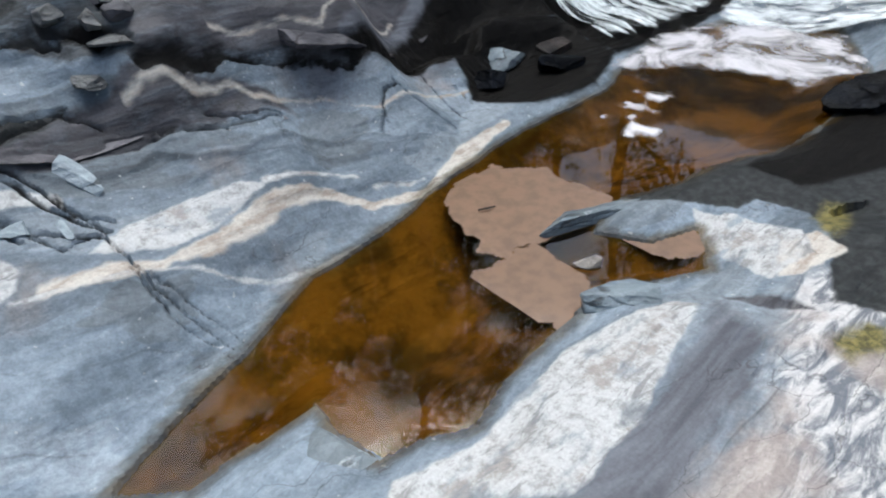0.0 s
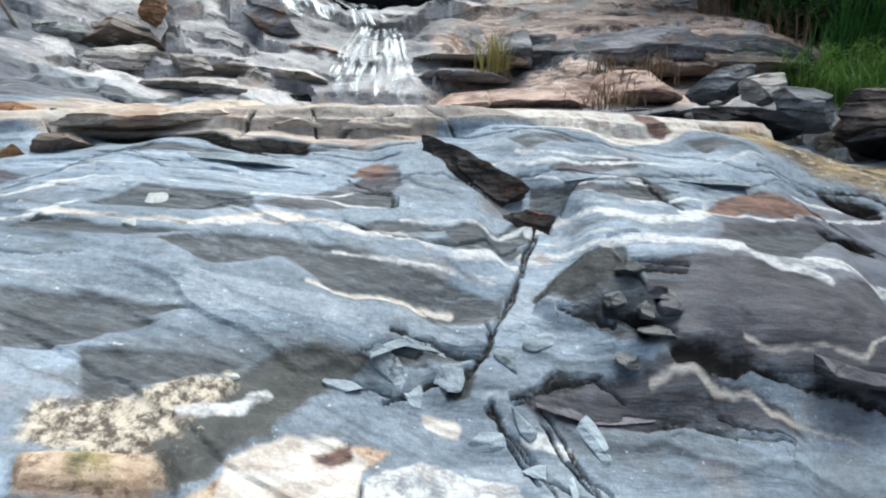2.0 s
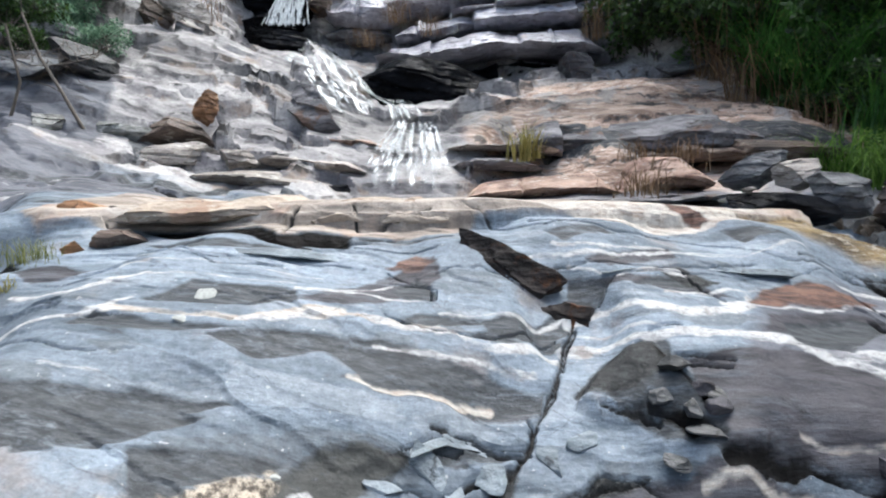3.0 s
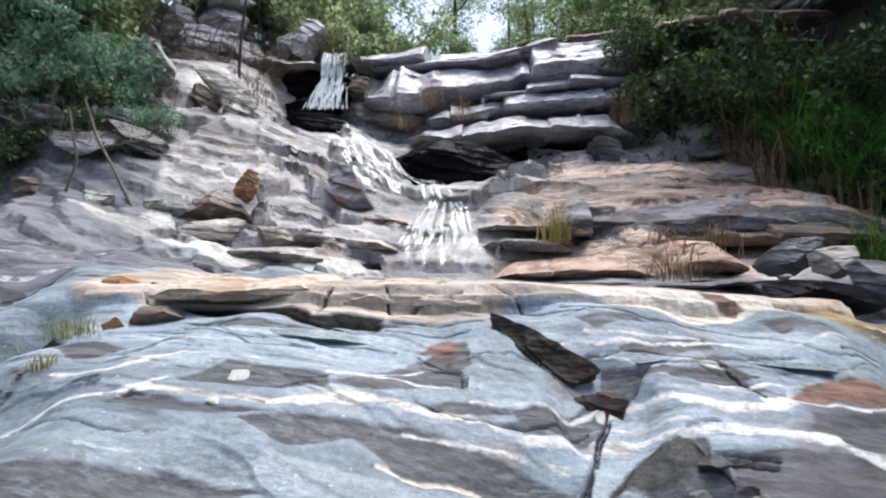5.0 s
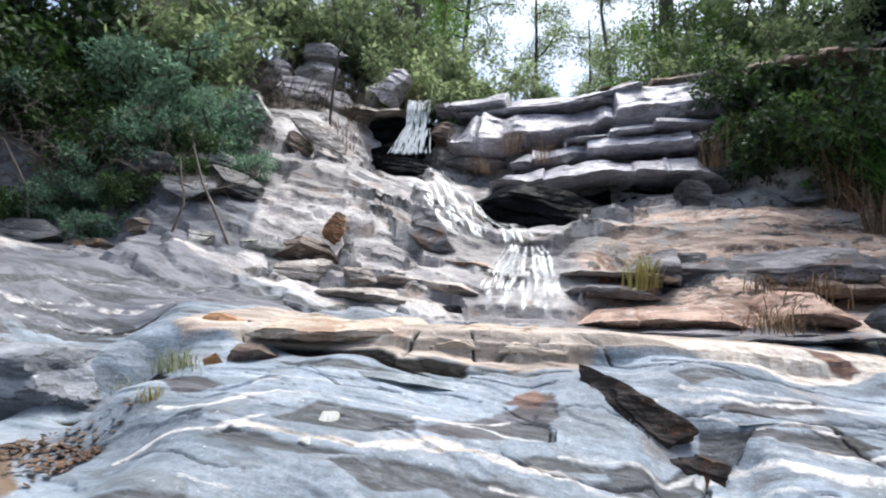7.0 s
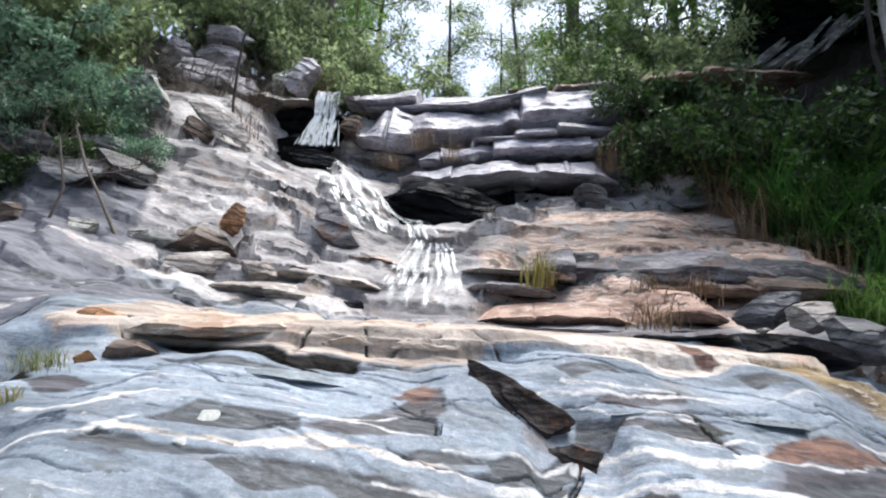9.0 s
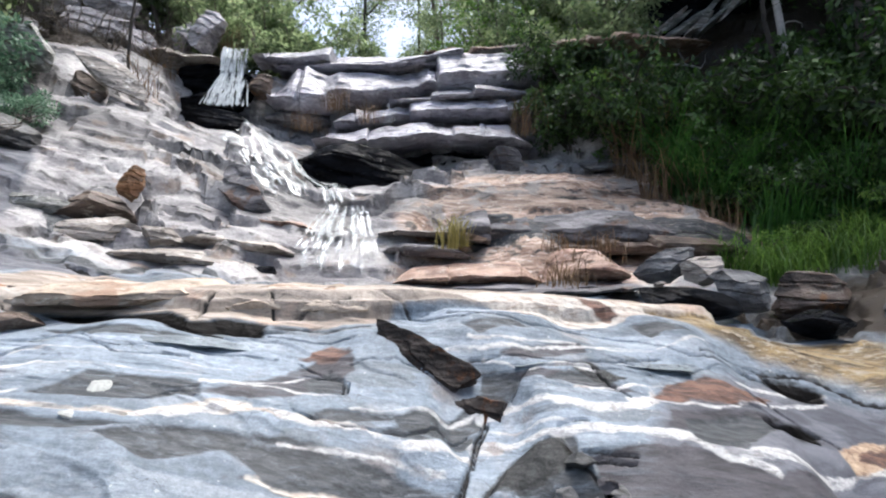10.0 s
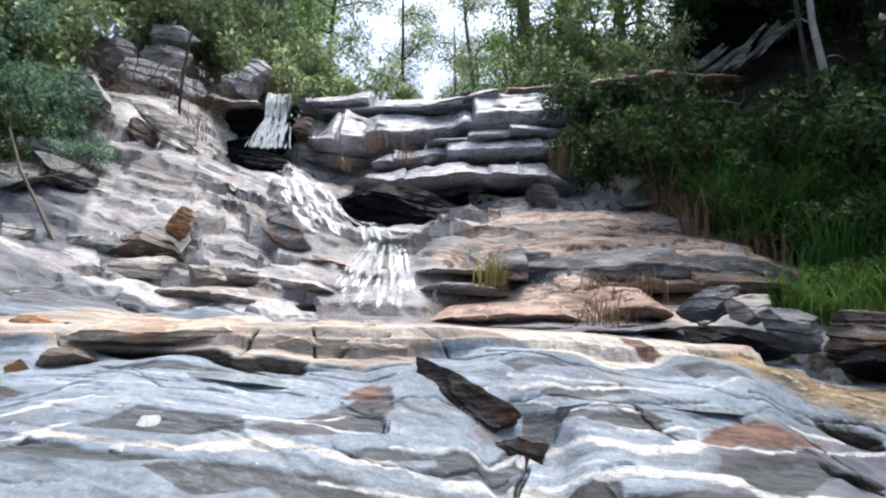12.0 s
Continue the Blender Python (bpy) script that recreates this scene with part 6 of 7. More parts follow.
for k, (bx0, by0, bw, turned) in enumerate(((0.44, 2.46, 0.15, 20), (0.52, 2.40, 0.13, -35), (0.36, 2.38, 0.14, 50), (0.58, 2.32, 0.12, 10), (0.47, 2.34, 0.11, 75))):
    rock("black angular block broken from the wedge", (bx0, by0, floor_at(bx0, by0) + 0.006), (bw, 0.7 * bw, 0.07), VIOLET if k % 2 else SLATE, 1500 + k, turned, (22, -6), 8, 7, 0.06, 0.0, 10, "rock", "rock", "blocks by the wedge")
lip("dusky broken edge of the slab above the pool", [(0.52, 2.23), (0.81, 2.25), (0.94, 2.26), (1.13, 2.25), (1.39, 2.22), (1.89, 2.39), (2.20, 2.58)], 0.06, 0.10, VIOLET, 81, 0.015, 0.08)
lip("broken edge of a thin blue-grey sheet", [(0.28, 3.00), (0.57, 3.06), (0.95, 3.13), (1.25, 3.20), (1.89, 3.50)], 0.035, 0.07, FLAKE, 82)
lip("broken edge of a thin blue-grey sheet", [(-2.12, 3.02), (-1.65, 2.82), (-1.34, 2.88), (-1.04, 2.95), (-0.86, 2.95)], 0.03, 0.06, FLAKE, 83)
lip("broken edge of a thin blue-grey sheet", [(-0.60, 2.08), (-0.46, 2.16), (-0.32, 2.18), (-0.17, 2.20)], 0.03, 0.06, FLAKE, 84)
lip("dusky broken edge of the lower sheet", [(0.0, 2.05), (0.21, 2.06), (0.51, 2.06), (0.72, 2.05), (0.98, 2.08)], 0.025, 0.05, VIOLET, 85)

# ---- boulders beside the upper channel ----
rock("rounded grey boulder with a pale band", (2.90, 5.40, 1.68), (0.62, 0.55, 0.46), GREY, 350, 10, (0, 0), 2.8, 6, 0.05)
rock("black flat boulder beside the ochre channel", (2.20, 5.15, 1.55), (0.92, 0.5, 0.30), WET_SHADE_ROCK, 351, -6, (0, 6), 3.5, 6)
rock("brown layered boulder at the bank", (3.86, 5.75, 1.58), (0.85, 0.6, 0.56), BROWN, 352, 5, (0, 0), 4.5, 8, 0.07, 0.06)
rock("dark brown boulder at the bank", (4.75, 5.75, 1.62), (0.9, 0.7, 0.55), BROWN, 364, -15, (0, 0), 4.5, 8, 0.08)
rock("dark brown boulder at the bank", (5.4, 6.1, 1.85), (0.8, 0.7, 0.6), BROWN, 365, 25, (0, 0), 4, 8, 0.08)
rock("black wet boulder in the channel's edge", (3.35, 5.0, 1.38), (0.7, 0.5, 0.32), WET_SHADE_ROCK, 366, 10, (0, 4), 4, 8, 0.08)
rock("grey boulder at the bank", (4.3, 5.15, 1.40), (0.7, 0.5, 0.42), GREY, 367, -20, (0, 0), 4, 8, 0.08)
rock("small beige boulder with an angular top", (2.66, 5.70, 1.82), (0.5, 0.4, 0.32), PALE, 353, 25, (0, -8), 3.5, 9)
rock("grey angular boulder beside the channel", (2.42, 6.10, 1.86), (0.85, 0.5, 0.40), GREY, 354, -5, (0, -10), 3.5, 9)
rock("small white pebble among the boulders", (2.02, 5.25, 1.73), (0.12, 0.09, 0.06), PALE, 355)
rock("rust-red end of the pink slab", (4.62, 8.70, 2.85), (1.1, 1.0, 0.85), ORANGE, 359, 15, (0, 12), 4, 8)
rock("grey rock at the foot of the bushes", (3.05, 9.85, 3.62), (1.0, 0.6, 0.28), GREY, 360)
rock("grey rock at the foot of the bushes", (4.05, 9.5, 3.42), (0.9, 0.6, 0.46), BROWN, 361, 20)
rock("small blue-black wet rock at the cascade's foot", (-1.68, 6.15, 1.84), (0.30, 0.25, 0.2), WET_SHADE_ROCK, 363)

# ---- the pale slope beside the water ----
rock("white rock at the slope's foot", (-2.90, 6.55, 2.20), (0.60, 0.46, 0.28), PALE, 370, 0, (0, 4), 4, 8)
rock("pale banded rock at the slope's foot", (-3.58, 6.55, 2.28), (1.1, 0.55, 0.36), PALE, 371, 5, (0, 3), 4, 8, 0.06, 0.05)
rock("smooth grey boulder in the slope", (-2.33, 7.72, 2.80), (1.0, 0.8, 0.84), DUSKY, 372, -10, (0, 20), 3, 6, 0.05)
rock("brown rock in the slope", (-3.80, 6.95, 2.52), (1.15, 0.8, 0.5), BROWN, 373, 0, (0, 8), 5, 8)
rock("orange-stained upright rock on the slope", (-3.36, 6.92, 2.84), (0.32, 0.30, 0.46), ORANGE, 374, 10, (0, 12), 5, 8)
rock("grey rock below the bushes", (-4.32, 6.75, 2.52), (0.85, 0.7, 0.5), LICHEN_ROCK, 375, 0, (0, 0), 3.5, 8)
rock("dark grey block below the bushes", (-7.4, 6.3, 2.70), (1.7, 0.7, 0.5), GREY, 376, 2, (0, 2), 5, 7)
rock("dark grey rock below the bushes", (-4.85, 6.35, 2.66), (0.5, 0.4, 0.36), LICHEN_ROCK, 377, 30)
rock("dark grey rock below the bushes", (-5.6, 6.6, 2.75), (1.1, 0.6, 0.5), BROWN, 378, 10)
for k, (px, py, sx) in enumerate(((-5.5, 7.1, 1.0), (-6.3, 7.2, 1.3), (-7.0, 6.9, 1.1), (-4.9, 7.3, 0.8), (-6.7, 7.7, 1.2), (-7.8, 7.1, 1.2), (-5.4, 7.8, 0.9))):
    rock("dark weathered boulder among bare twigs", (px, py, floor_at(px, py) + 0.04), (1.3 * sx, 0.9, 0.55), SLATE if k % 2 else GREY, 1378 + k, 12 * k - 30, (0, 14), 8, 9, 0.08, 0.06, 18, "rock", "rock", "boulders of the bank")
rock("low brown rock below the bushes", (-6.2, 6.2, 2.48), (1.2, 0.5, 0.35), BROWN, 379, -8)
rock("pale leaning slab of rock", (-4.60, 9.05, 4.76), (1.35, 0.5, 0.26), PALE, 380, -6, (38, 38), 6, 6, 0.05)
rock("lichened boulder above the slope", (-5.75, 8.9, 5.12), (1.15, 0.8, 0.75), LICHEN_ROCK, 381, 0, (0, 30), 4, 9, 0.10)
rock("brown rock beside the leaning slab", (-5.15, 9.3, 4.62), (0.9, 0.7, 0.5), BROWN, 382, 0, (0, 30), 3.5, 7)
for k, (ox, oy, oz, sx, sy, sz, tilt) in enumerate(((-6.05, 12.0, 7.58, 1.15, 0.9, 0.42, 6), (-6.00, 11.9, 7.12, 1.0, 0.9, 0.56, 4), (-6.95, 11.8, 7.15, 0.9, 0.9, 0.8, 10), (-6.30, 11.6, 6.48, 1.6, 1.0, 0.72, 6), (-5.45, 11.7, 6.25, 0.9, 0.9, 0.6, 14), (-7.3, 11.3, 6.3, 0.9, 0.9, 0.7, 8), (-4.75, 12.1, 6.62, 0.7, 0.8, 0.7, 16), (-4.28, 12.0, 6.78, 0.72, 0.8, 0.92, 20))):
    rock("angular grey block stacked in the outcrop", (ox, oy, oz), (1.1 * sx, sy, 1.25 * sz), OUTCROP, 1383 + k, 7 * k - 20, (4, tilt), 9, 9, 0.06, 0.0, 30, "outcrop_block", "rock", "blocks of the outcrop")

# ---- the upper falls and their layered ledges ----
rock("black wet boulder in mid-stream", (-1.18, 9.75, 3.50), (2.55, 1.0, 0.92), WET_SHADE_ROCK, 390, 0, (0, 9), 5, 7, 0.07, 0.05, 30)
rock("pale crest slab beside the fall", (-5.05, 11.7, 5.90), (2.0, 1.0, 0.34), PALE, 391, 3, (0, -4), 5, 7, 0.05, 0.05)
rock("wet dark rock wall behind the fall", (-3.75, 11.75, 5.35), (2.1, 0.9, 1.05), WET_SHADE_ROCK, 392, 0, (0, 0), 5, 6, 0.06, 0.07)
rock("wet dark step under the fall", (-3.95, 11.32, 4.98), (1.4, 0.8, 0.5), WET_SHADE_ROCK, 393, 5, (0, 4), 4.5, 7, 0.06, 0.05)
rock("dark wet ledge below the fall", (-3.55, 10.6, 4.50), (1.6, 0.8, 0.42), WET_SHADE_ROCK, 394, 0, (0, 10), 4.5, 7, 0.06, 0.05)
rock("brown rock between fall and ledges", (-3.08, 11.35, 5.40), (0.55, 0.6, 0.68), BROWN, 395, 0, (0, 0), 4, 7)


bed("pale weathered crest bed above the layered ledges", [(-3.35, 6.14), (-2.6, 6.10), (-1.6, 6.14), (-0.5, 6.12), (0.6, 6.24), (1.7, 6.32), (2.9, 6.42)], [(-3.3, 0.30), (-1.5, 0.40), (-0.4, 0.30), (2.9, 0.28)], 11.85, 0.55, CLIFF, 41, 0.35, 0.14, 1.3, 0.03, 0.12, 0.15, 0.5)
bed("thin pale bed under the crest", [(-2.9, 5.96), (-2.0, 5.99), (-0.6, 5.99), (0.5, 6.10)], [(-2.9, 0.06), (-1.6, 0.12), (0.5, 0.08)], 11.74, 0.22, CLIFF, 48, 0.3, 0.10, 1.0, 0.03, 0.06, 0.2, 0.3)
bed("thin pinkish bed on the crest", [(0.1, 6.46), (1.2, 6.52), (2.8, 6.64)], [(0.1, 0.10), (1.4, 0.22), (2.8, 0.18)], 12.25, 0.4, PINK, 42, 0.3, 0.15, 0.8, 0.03, 0.06, 0.2, 0.5)
bed("thick pale bed with a dark undercut nose", [(-3.02, 5.20), (-2.81, 5.00), (-2.18, 4.93), (-1.81, 4.98), (-1.58, 5.14), (-0.90, 5.18), (-0.04, 5.30), (0.17, 5.44), (1.48, 5.52), (2.5, 5.62)], [(-3.0, 0.62), (-2.2, 0.98), (-1.5, 0.84), (0.0, 0.74), (2.5, 0.72)], 11.05, 0.75, CLIFF, 43, 0.5, 0.09, 1.5, 0.03, 0.34, 0.22, 0.5)
bed("dark blunt nose of rock under the thick bed", [(-2.95, 4.72), (-2.4, 4.68), (-1.75, 4.72)], [(-2.95, 0.35), (-1.75, 0.35)], 11.30, 0.2, DUSKY, 49, 0.3, 0.06, 0.9, 0.03, 0.15, 0.5, 0.5)
bed("wet dark bed with a shining top", [(-1.62, 4.58), (-0.99, 4.60), (-0.47, 4.76), (0.58, 4.82), (1.43, 4.84), (2.3, 4.90)], [(-1.6, 0.30), (-0.5, 0.26), (0.6, 0.28), (2.3, 0.30)], 10.95, 0.30, CLIFF, 44, 0.5, 0.12, 0.9, 0.03, 0.26, 0.25, 0.5)
bed("thin wet bed between thicker ones", [(-0.6, 5.10), (0.2, 5.14), (1.2, 5.22), (2.3, 5.28)], [(-0.6, 0.08), (0.4, 0.14), (2.3, 0.16)], 11.12, 0.2, CLIFF, 45, 0.4, 0.10, 0.7, 0.03, 0.12, 0.25, 0.3)
bed("wet shining bed above the black hollow", [(-1.95, 4.18), (-1.26, 4.08), (-0.46, 4.16), (0.14, 4.24), (1.05, 4.18), (2.05, 4.12)], [(-1.9, 0.22), (-1.2, 0.34), (-0.4, 0.40), (1.0, 0.44), (2.0, 0.46)], 10.30, 0.60, CLIFF, 46, 0.7, 0.10, 0.9, 0.03, 0.30, 0.18, 0.6)
bed("near-black wall of the hollow under the ledges", [(-0.8, 3.30), (0.42, 3.30), (1.01, 3.30), (2.1, 3.35)], [(-0.8, 0.75), (2.1, 0.75)], 10.75, 0.3, WET_SHADE_ROCK, 47, 0.2, 0.10, 0.6)
rock("grey block at the ledges' foot", (1.45, 10.25, 3.80), (1.0, 0.7, 0.55), DUSKY, 1447, 8, (0, -4), 6, 8, 0.06, 0.05)
bed("brown rock bed among the bushes of the bank", [(2.6, 6.34), (3.5, 6.40), (4.6, 6.42), (5.8, 6.36)], [(2.6, 0.20), (4.0, 0.24), (5.8, 0.18)], 11.2, 0.3, PINK, 50, 0.5, 0.16, 0.6, 0.03, 0.2, 0.3, 0.8)
bed("pale crest slab over a dark gap beside the fall", [(-5.45, 5.80), (-5.17, 5.95), (-4.86, 6.00), (-4.4, 5.90), (-3.86, 5.94)], [(-5.45, 0.14), (-4.7, 0.20), (-3.86, 0.15)], 11.25, 0.3, PALE, 40, 0.5, 0.06, 0.9, 0.03, 0.22, 0.2, 0.4)
# the pink slab
bed("dusky grey scarp under the pink slab", [(0.05, 2.26), (0.31, 2.22), (1.39, 2.18), (2.49, 2.20), (4.0, 2.16)], [(0.05, 0.22), (0.6, 0.40), (1.5, 0.42), (4.0, 0.30)], 7.46, 0.40, DUSKY, 56, 0.45, 0.14, 0.8, 0.03, 0.06, 0.45, 0.35)
bed("brown broken bed below the dusky one", [(1.3, 2.02), (2.2, 2.06), (3.2, 2.04), (3.9, 2.02)], [(1.3, 0.18), (2.4, 0.22), (3.9, 0.20)], 7.0, 0.5, BROWN, 57, 0.3, 0.16, 0.5)
bed("long pink-topped rock with a dark underside", [(-0.42, 1.70), (0.21, 1.70), (0.62, 1.70), (1.16, 1.68), (1.22, 1.70)], [(-0.4, 0.18), (0.5, 0.24), (1.2, 0.26)], 6.10, 0.42, PINK, 58, 0.3, 0.05, 0.9, 0.02, 0.22, 0.42, 0.5)
bed("pinkish broken rock beside the dry grass", [(1.24, 1.70), (1.70, 1.74), (2.18, 1.74)], [(1.2, 0.38), (1.7, 0.36), (2.2, 0.30)], 6.20, 0.42, PINK, 59, 0.25, 0.08, 0.4, 0.02, 0.18, 0.35, 0.8)
bed("dusky rock under the long pink one", [(-0.75, 1.66), (0.2, 1.62), (1.2, 1.60), (2.2, 1.62)], [(-0.7, 0.10), (1.0, 0.14), (2.2, 0.12)], 6.02, 0.4, DUSKY, 60, 0.25, 0.08, 0.7)
bed("long thin dark slab beside the channel", [(0.45, 1.60), (1.00, 1.61), (1.55, 1.62), (2.20, 1.66)], [(0.4, 0.04), (1.3, 0.07), (2.2, 0.07)], 5.6, 0.35, DUSKY, 61, 0.2, 0.05, 0.8, 0.02)
# pale beds at the cascade's foot
bed("pale bed of rock at the slope's foot", [(-3.4, 1.98), (-2.6, 1.92), (-1.7, 1.80)], [(-3.4, 0.14), (-2.4, 0.18), (-1.7, 0.12)], 6.0, 0.7, PALE, 62, 0.25, 0.12, 0.5)
bed("pale bed of rock beside the cascade", [(-2.75, 2.18), (-2.1, 2.10), (-1.5, 2.02)], [(-2.7, 0.16), (-1.5, 0.18)], 6.55, 0.7, PALE, 63, 0.25, 0.12, 0.5)
bed("pinkish bed of rock beside the cascade", [(-2.3, 2.42), (-1.7, 2.36), (-1.35, 2.30)], [(-2.3, 0.14), (-1.35, 0.16)], 7.15, 0.6, PINK, 64, 0.25, 0.10, 0.4)
bed("dark rock step beside the cascade", [(-0.55, 2.05), (0.0, 2.02), (0.5, 2.00)], [(-0.5, 0.20), (0.5, 0.22)], 6.75, 0.6, DUSKY, 65, 0.3, 0.10, 0.5)
bed("pale bed over the dark rock step", [(-0.6, 2.28), (0.1, 2.26), (0.7, 2.22)], [(-0.6, 0.10), (0.7, 0.12)], 6.95, 0.5, PALE, 66, 0.25, 0.10, 0.5)
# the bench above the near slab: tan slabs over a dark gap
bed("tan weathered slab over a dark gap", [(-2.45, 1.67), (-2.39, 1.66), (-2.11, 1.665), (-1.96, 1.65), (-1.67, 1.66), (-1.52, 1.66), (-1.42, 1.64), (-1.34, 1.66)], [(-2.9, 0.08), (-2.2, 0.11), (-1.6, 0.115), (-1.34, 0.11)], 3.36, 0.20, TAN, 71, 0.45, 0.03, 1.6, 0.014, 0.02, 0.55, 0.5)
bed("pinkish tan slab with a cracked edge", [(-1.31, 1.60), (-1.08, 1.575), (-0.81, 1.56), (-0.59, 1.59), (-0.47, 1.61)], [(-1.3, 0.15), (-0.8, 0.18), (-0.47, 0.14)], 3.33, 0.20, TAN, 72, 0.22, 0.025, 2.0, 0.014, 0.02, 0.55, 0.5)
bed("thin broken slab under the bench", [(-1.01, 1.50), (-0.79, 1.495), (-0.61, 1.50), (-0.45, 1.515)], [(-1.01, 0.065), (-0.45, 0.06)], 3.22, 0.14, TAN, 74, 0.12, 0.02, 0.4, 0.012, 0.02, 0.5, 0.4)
rock("pale rounded rock on the crest", (0.45, 12.5, 6.48), (0.9, 0.6, 0.28), PINK, 396)
rock("long pale rock on the crest", (1.9, 12.4, 6.58), (1.9, 0.7, 0.30), PALE, 397, 0, (0, -5), 4.5, 7)
rock("dark rock on the crest", (2.0, 13.2, 6.85), (1.0, 0.6, 0.45), BROWN, 398)
# wall and overhang added for the dark hollow; its shade is in the wall's colour
rock("added rock wall coloured near black for the hollow's shade", (7.2, 13.4, 7.6), (5.2, 1.4, 3.6), WET_SHADE_ROCK, 1398, 0, (0, 0), 6, 8, 0.10, 0.05)
rock("brown overhanging rock added to shade the hollow", (7.6, 12.5, 9.35), (4.6, 2.6, 1.2), BROWN, 1399, 0, (0, 8), 5, 9, 0.12, 0.05)
for k in range(13):
    rnd = np.random.RandomState(1400 + k)
    rock("grey slanting rock in the shaded bank", (4.7 + 0.21 * k, 12.1 + rnd.uniform(-0.2, 0.2), 6.7 + 0.10 * k + rnd.uniform(-0.2, 0.2)), (rnd.uniform(0.12, 0.24), 0.4, rnd.uniform(0.8, 1.5)), LICHEN_ROCK if k % 3 else PALE, 1400 + k, rnd.uniform(-15, 15), (0, rnd.uniform(36, 58)), 7, 8, 0.09, 0.05, 18, "slanting_rock", "rock", "slanting rocks")
for k, (rx, rz) in enumerate(((3.3, 4.9), (3.6, 4.65), (3.45, 5.15))):
    rock("layered rock showing between the bushes", (rx, 10.6, rz), (0.7, 0.5, 0.2), GREY, 410 + k, 5 * k, (0, -8), 5, 7, 0.06, 0.05)


def cascade(name, route, label, strands, seed, hug, rise, spread=0.85, along=10, mats=(FALLS, STRANDS)):
    """A fall: a broken sheet with separate strands of denser white water in front of it."""
    root = tagged(new(name), label, "waterfall")
    rnd = np.random.RandomState(seed)
    body = water_sheet("sheet", route, mats[0], "", "", seed=seed, hug=hug, rise=rise, along=along)
    body.parent = root
    for k in range(strands):
        off, thin = rnd.uniform(-0.5, 0.5) * spread, rnd.uniform(0.025, 0.07)
        a = rnd.randint(0, max(1, len(route) - 3))
        run = []
        for x, y, z, w in route[a:]:
            off += rnd.uniform(-0.05, 0.05)
            run.append((x + off * w, y - 0.01 * (k % 3), z, thin * w * rnd.uniform(0.7, 1.3)))
        piece = water_sheet("strand", run, mats[1], "", "", 4, along, 0.02, seed + k, rise + 0.02, hug)
        piece.parent = root
    return root


cascade("side_fall", [(3.75, 3.45, 1.1, 0.9), (3.85, 3.1, 0.9, 1.1), (3.9, 2.7, 0.6, 1.2), (3.85, 2.3, 0.35, 1.35), (3.8, 1.95, 0.2, 1.5)], "white water running down dark rock into the pool", 16, 4, True, 0.05, mats=(CURTAIN, CURTAIN))
cascade("outflow", [(4.35, 2.0, 0.2, 0.6), (4.6, 1.5, 0.2, 0.7), (4.85, 1.0, 0.2, 0.7), (5.1, 0.5, 0.2, 0.7)], "white water spilling past dark rocks beside the pool", 8, 6, True, 0.05, mats=(CURTAIN, CURTAIN))
cascade("upper_fall", [(-3.45, 11.35, 6.08, 0.70), (-3.45, 11.12, 6.03, 0.72), (-3.45, 11.02, 5.80, 0.64), (-3.46, 10.95, 5.45, 0.60), (-3.48, 10.84, 5.20, 0.78), (-3.50, 10.74, 4.98, 0.90), (-3.52, 10.64, 4.74, 1.0)], "white water falling over the dark crest", 24, 11, False, 0.0, mats=(CURTAIN, CURTAIN))
cascade("mid_cascade", [(-3.15, 10.35, 4.75, 0.40), (-2.90, 10.0, 4.45, 0.42), (-2.32, 9.50, 3.95, 0.38), (-1.80, 8.95, 3.35, 0.38), (-1.30, 8.35, 2.95, 0.45), (-1.10, 7.9, 2.75, 0.55)], "white water sliding down the rock beside a black boulder", 14, 12, True, 0.08, mats=(FALLS, CURTAIN))
water_sheet("water_film", [(-3.1, 9.7, 4.3, 0.9), (-2.6, 9.1, 3.8, 1.2), (-2.1, 8.5, 3.3, 1.1), (-1.6, 8.0, 2.9, 0.7)], FILM, "thin shining film of water over grey rock", "waterfall", seed=13, hug=True, rise=0.04)
cascade("lower_cascade", [(-1.10, 8.1, 2.85, 0.5), (-1.08, 7.5, 2.55, 0.75), (-1.05, 6.9, 2.2, 0.95), (-1.06, 6.2, 1.85, 1.15)], "fan of white water spreading over pale rock", 18, 14, True, 0.09, 0.95, 16)
water_sheet("ledge_trickle", [(-0.55, 10.78, 5.0, 0.18), (-0.55, 10.68, 4.6, 0.22), (-0.58, 10.30, 4.45, 0.25)], FALLS, "thin trickle over the layered ledges", "waterfall", across=8, seed=15, rise=0.0)
water_sheet("side_trickle", [(0.55, 9.95, 3.75, 0.25), (0.30, 9.55, 3.55, 0.30), (0.05, 9.2, 3.4, 0.3)], FALLS, "small white trickle beside the black boulder", "waterfall", across=8, seed=16, hug=True, rise=0.06)

# ---- grass and bushes ----
grass_tuft("yellow-green grass hanging by the cascade", (0.22, 6.62, 2.12), 500, 60, 0.55, 0.08, 0.006, STRAW, 0.6, "dry tufts")
grass_tuft("yellow-green grass hanging by the cascade", (0.34, 6.66, 2.15), 501, 60, 0.4, 0.05, 0.006, STRAW, 0.4, "dry tufts")
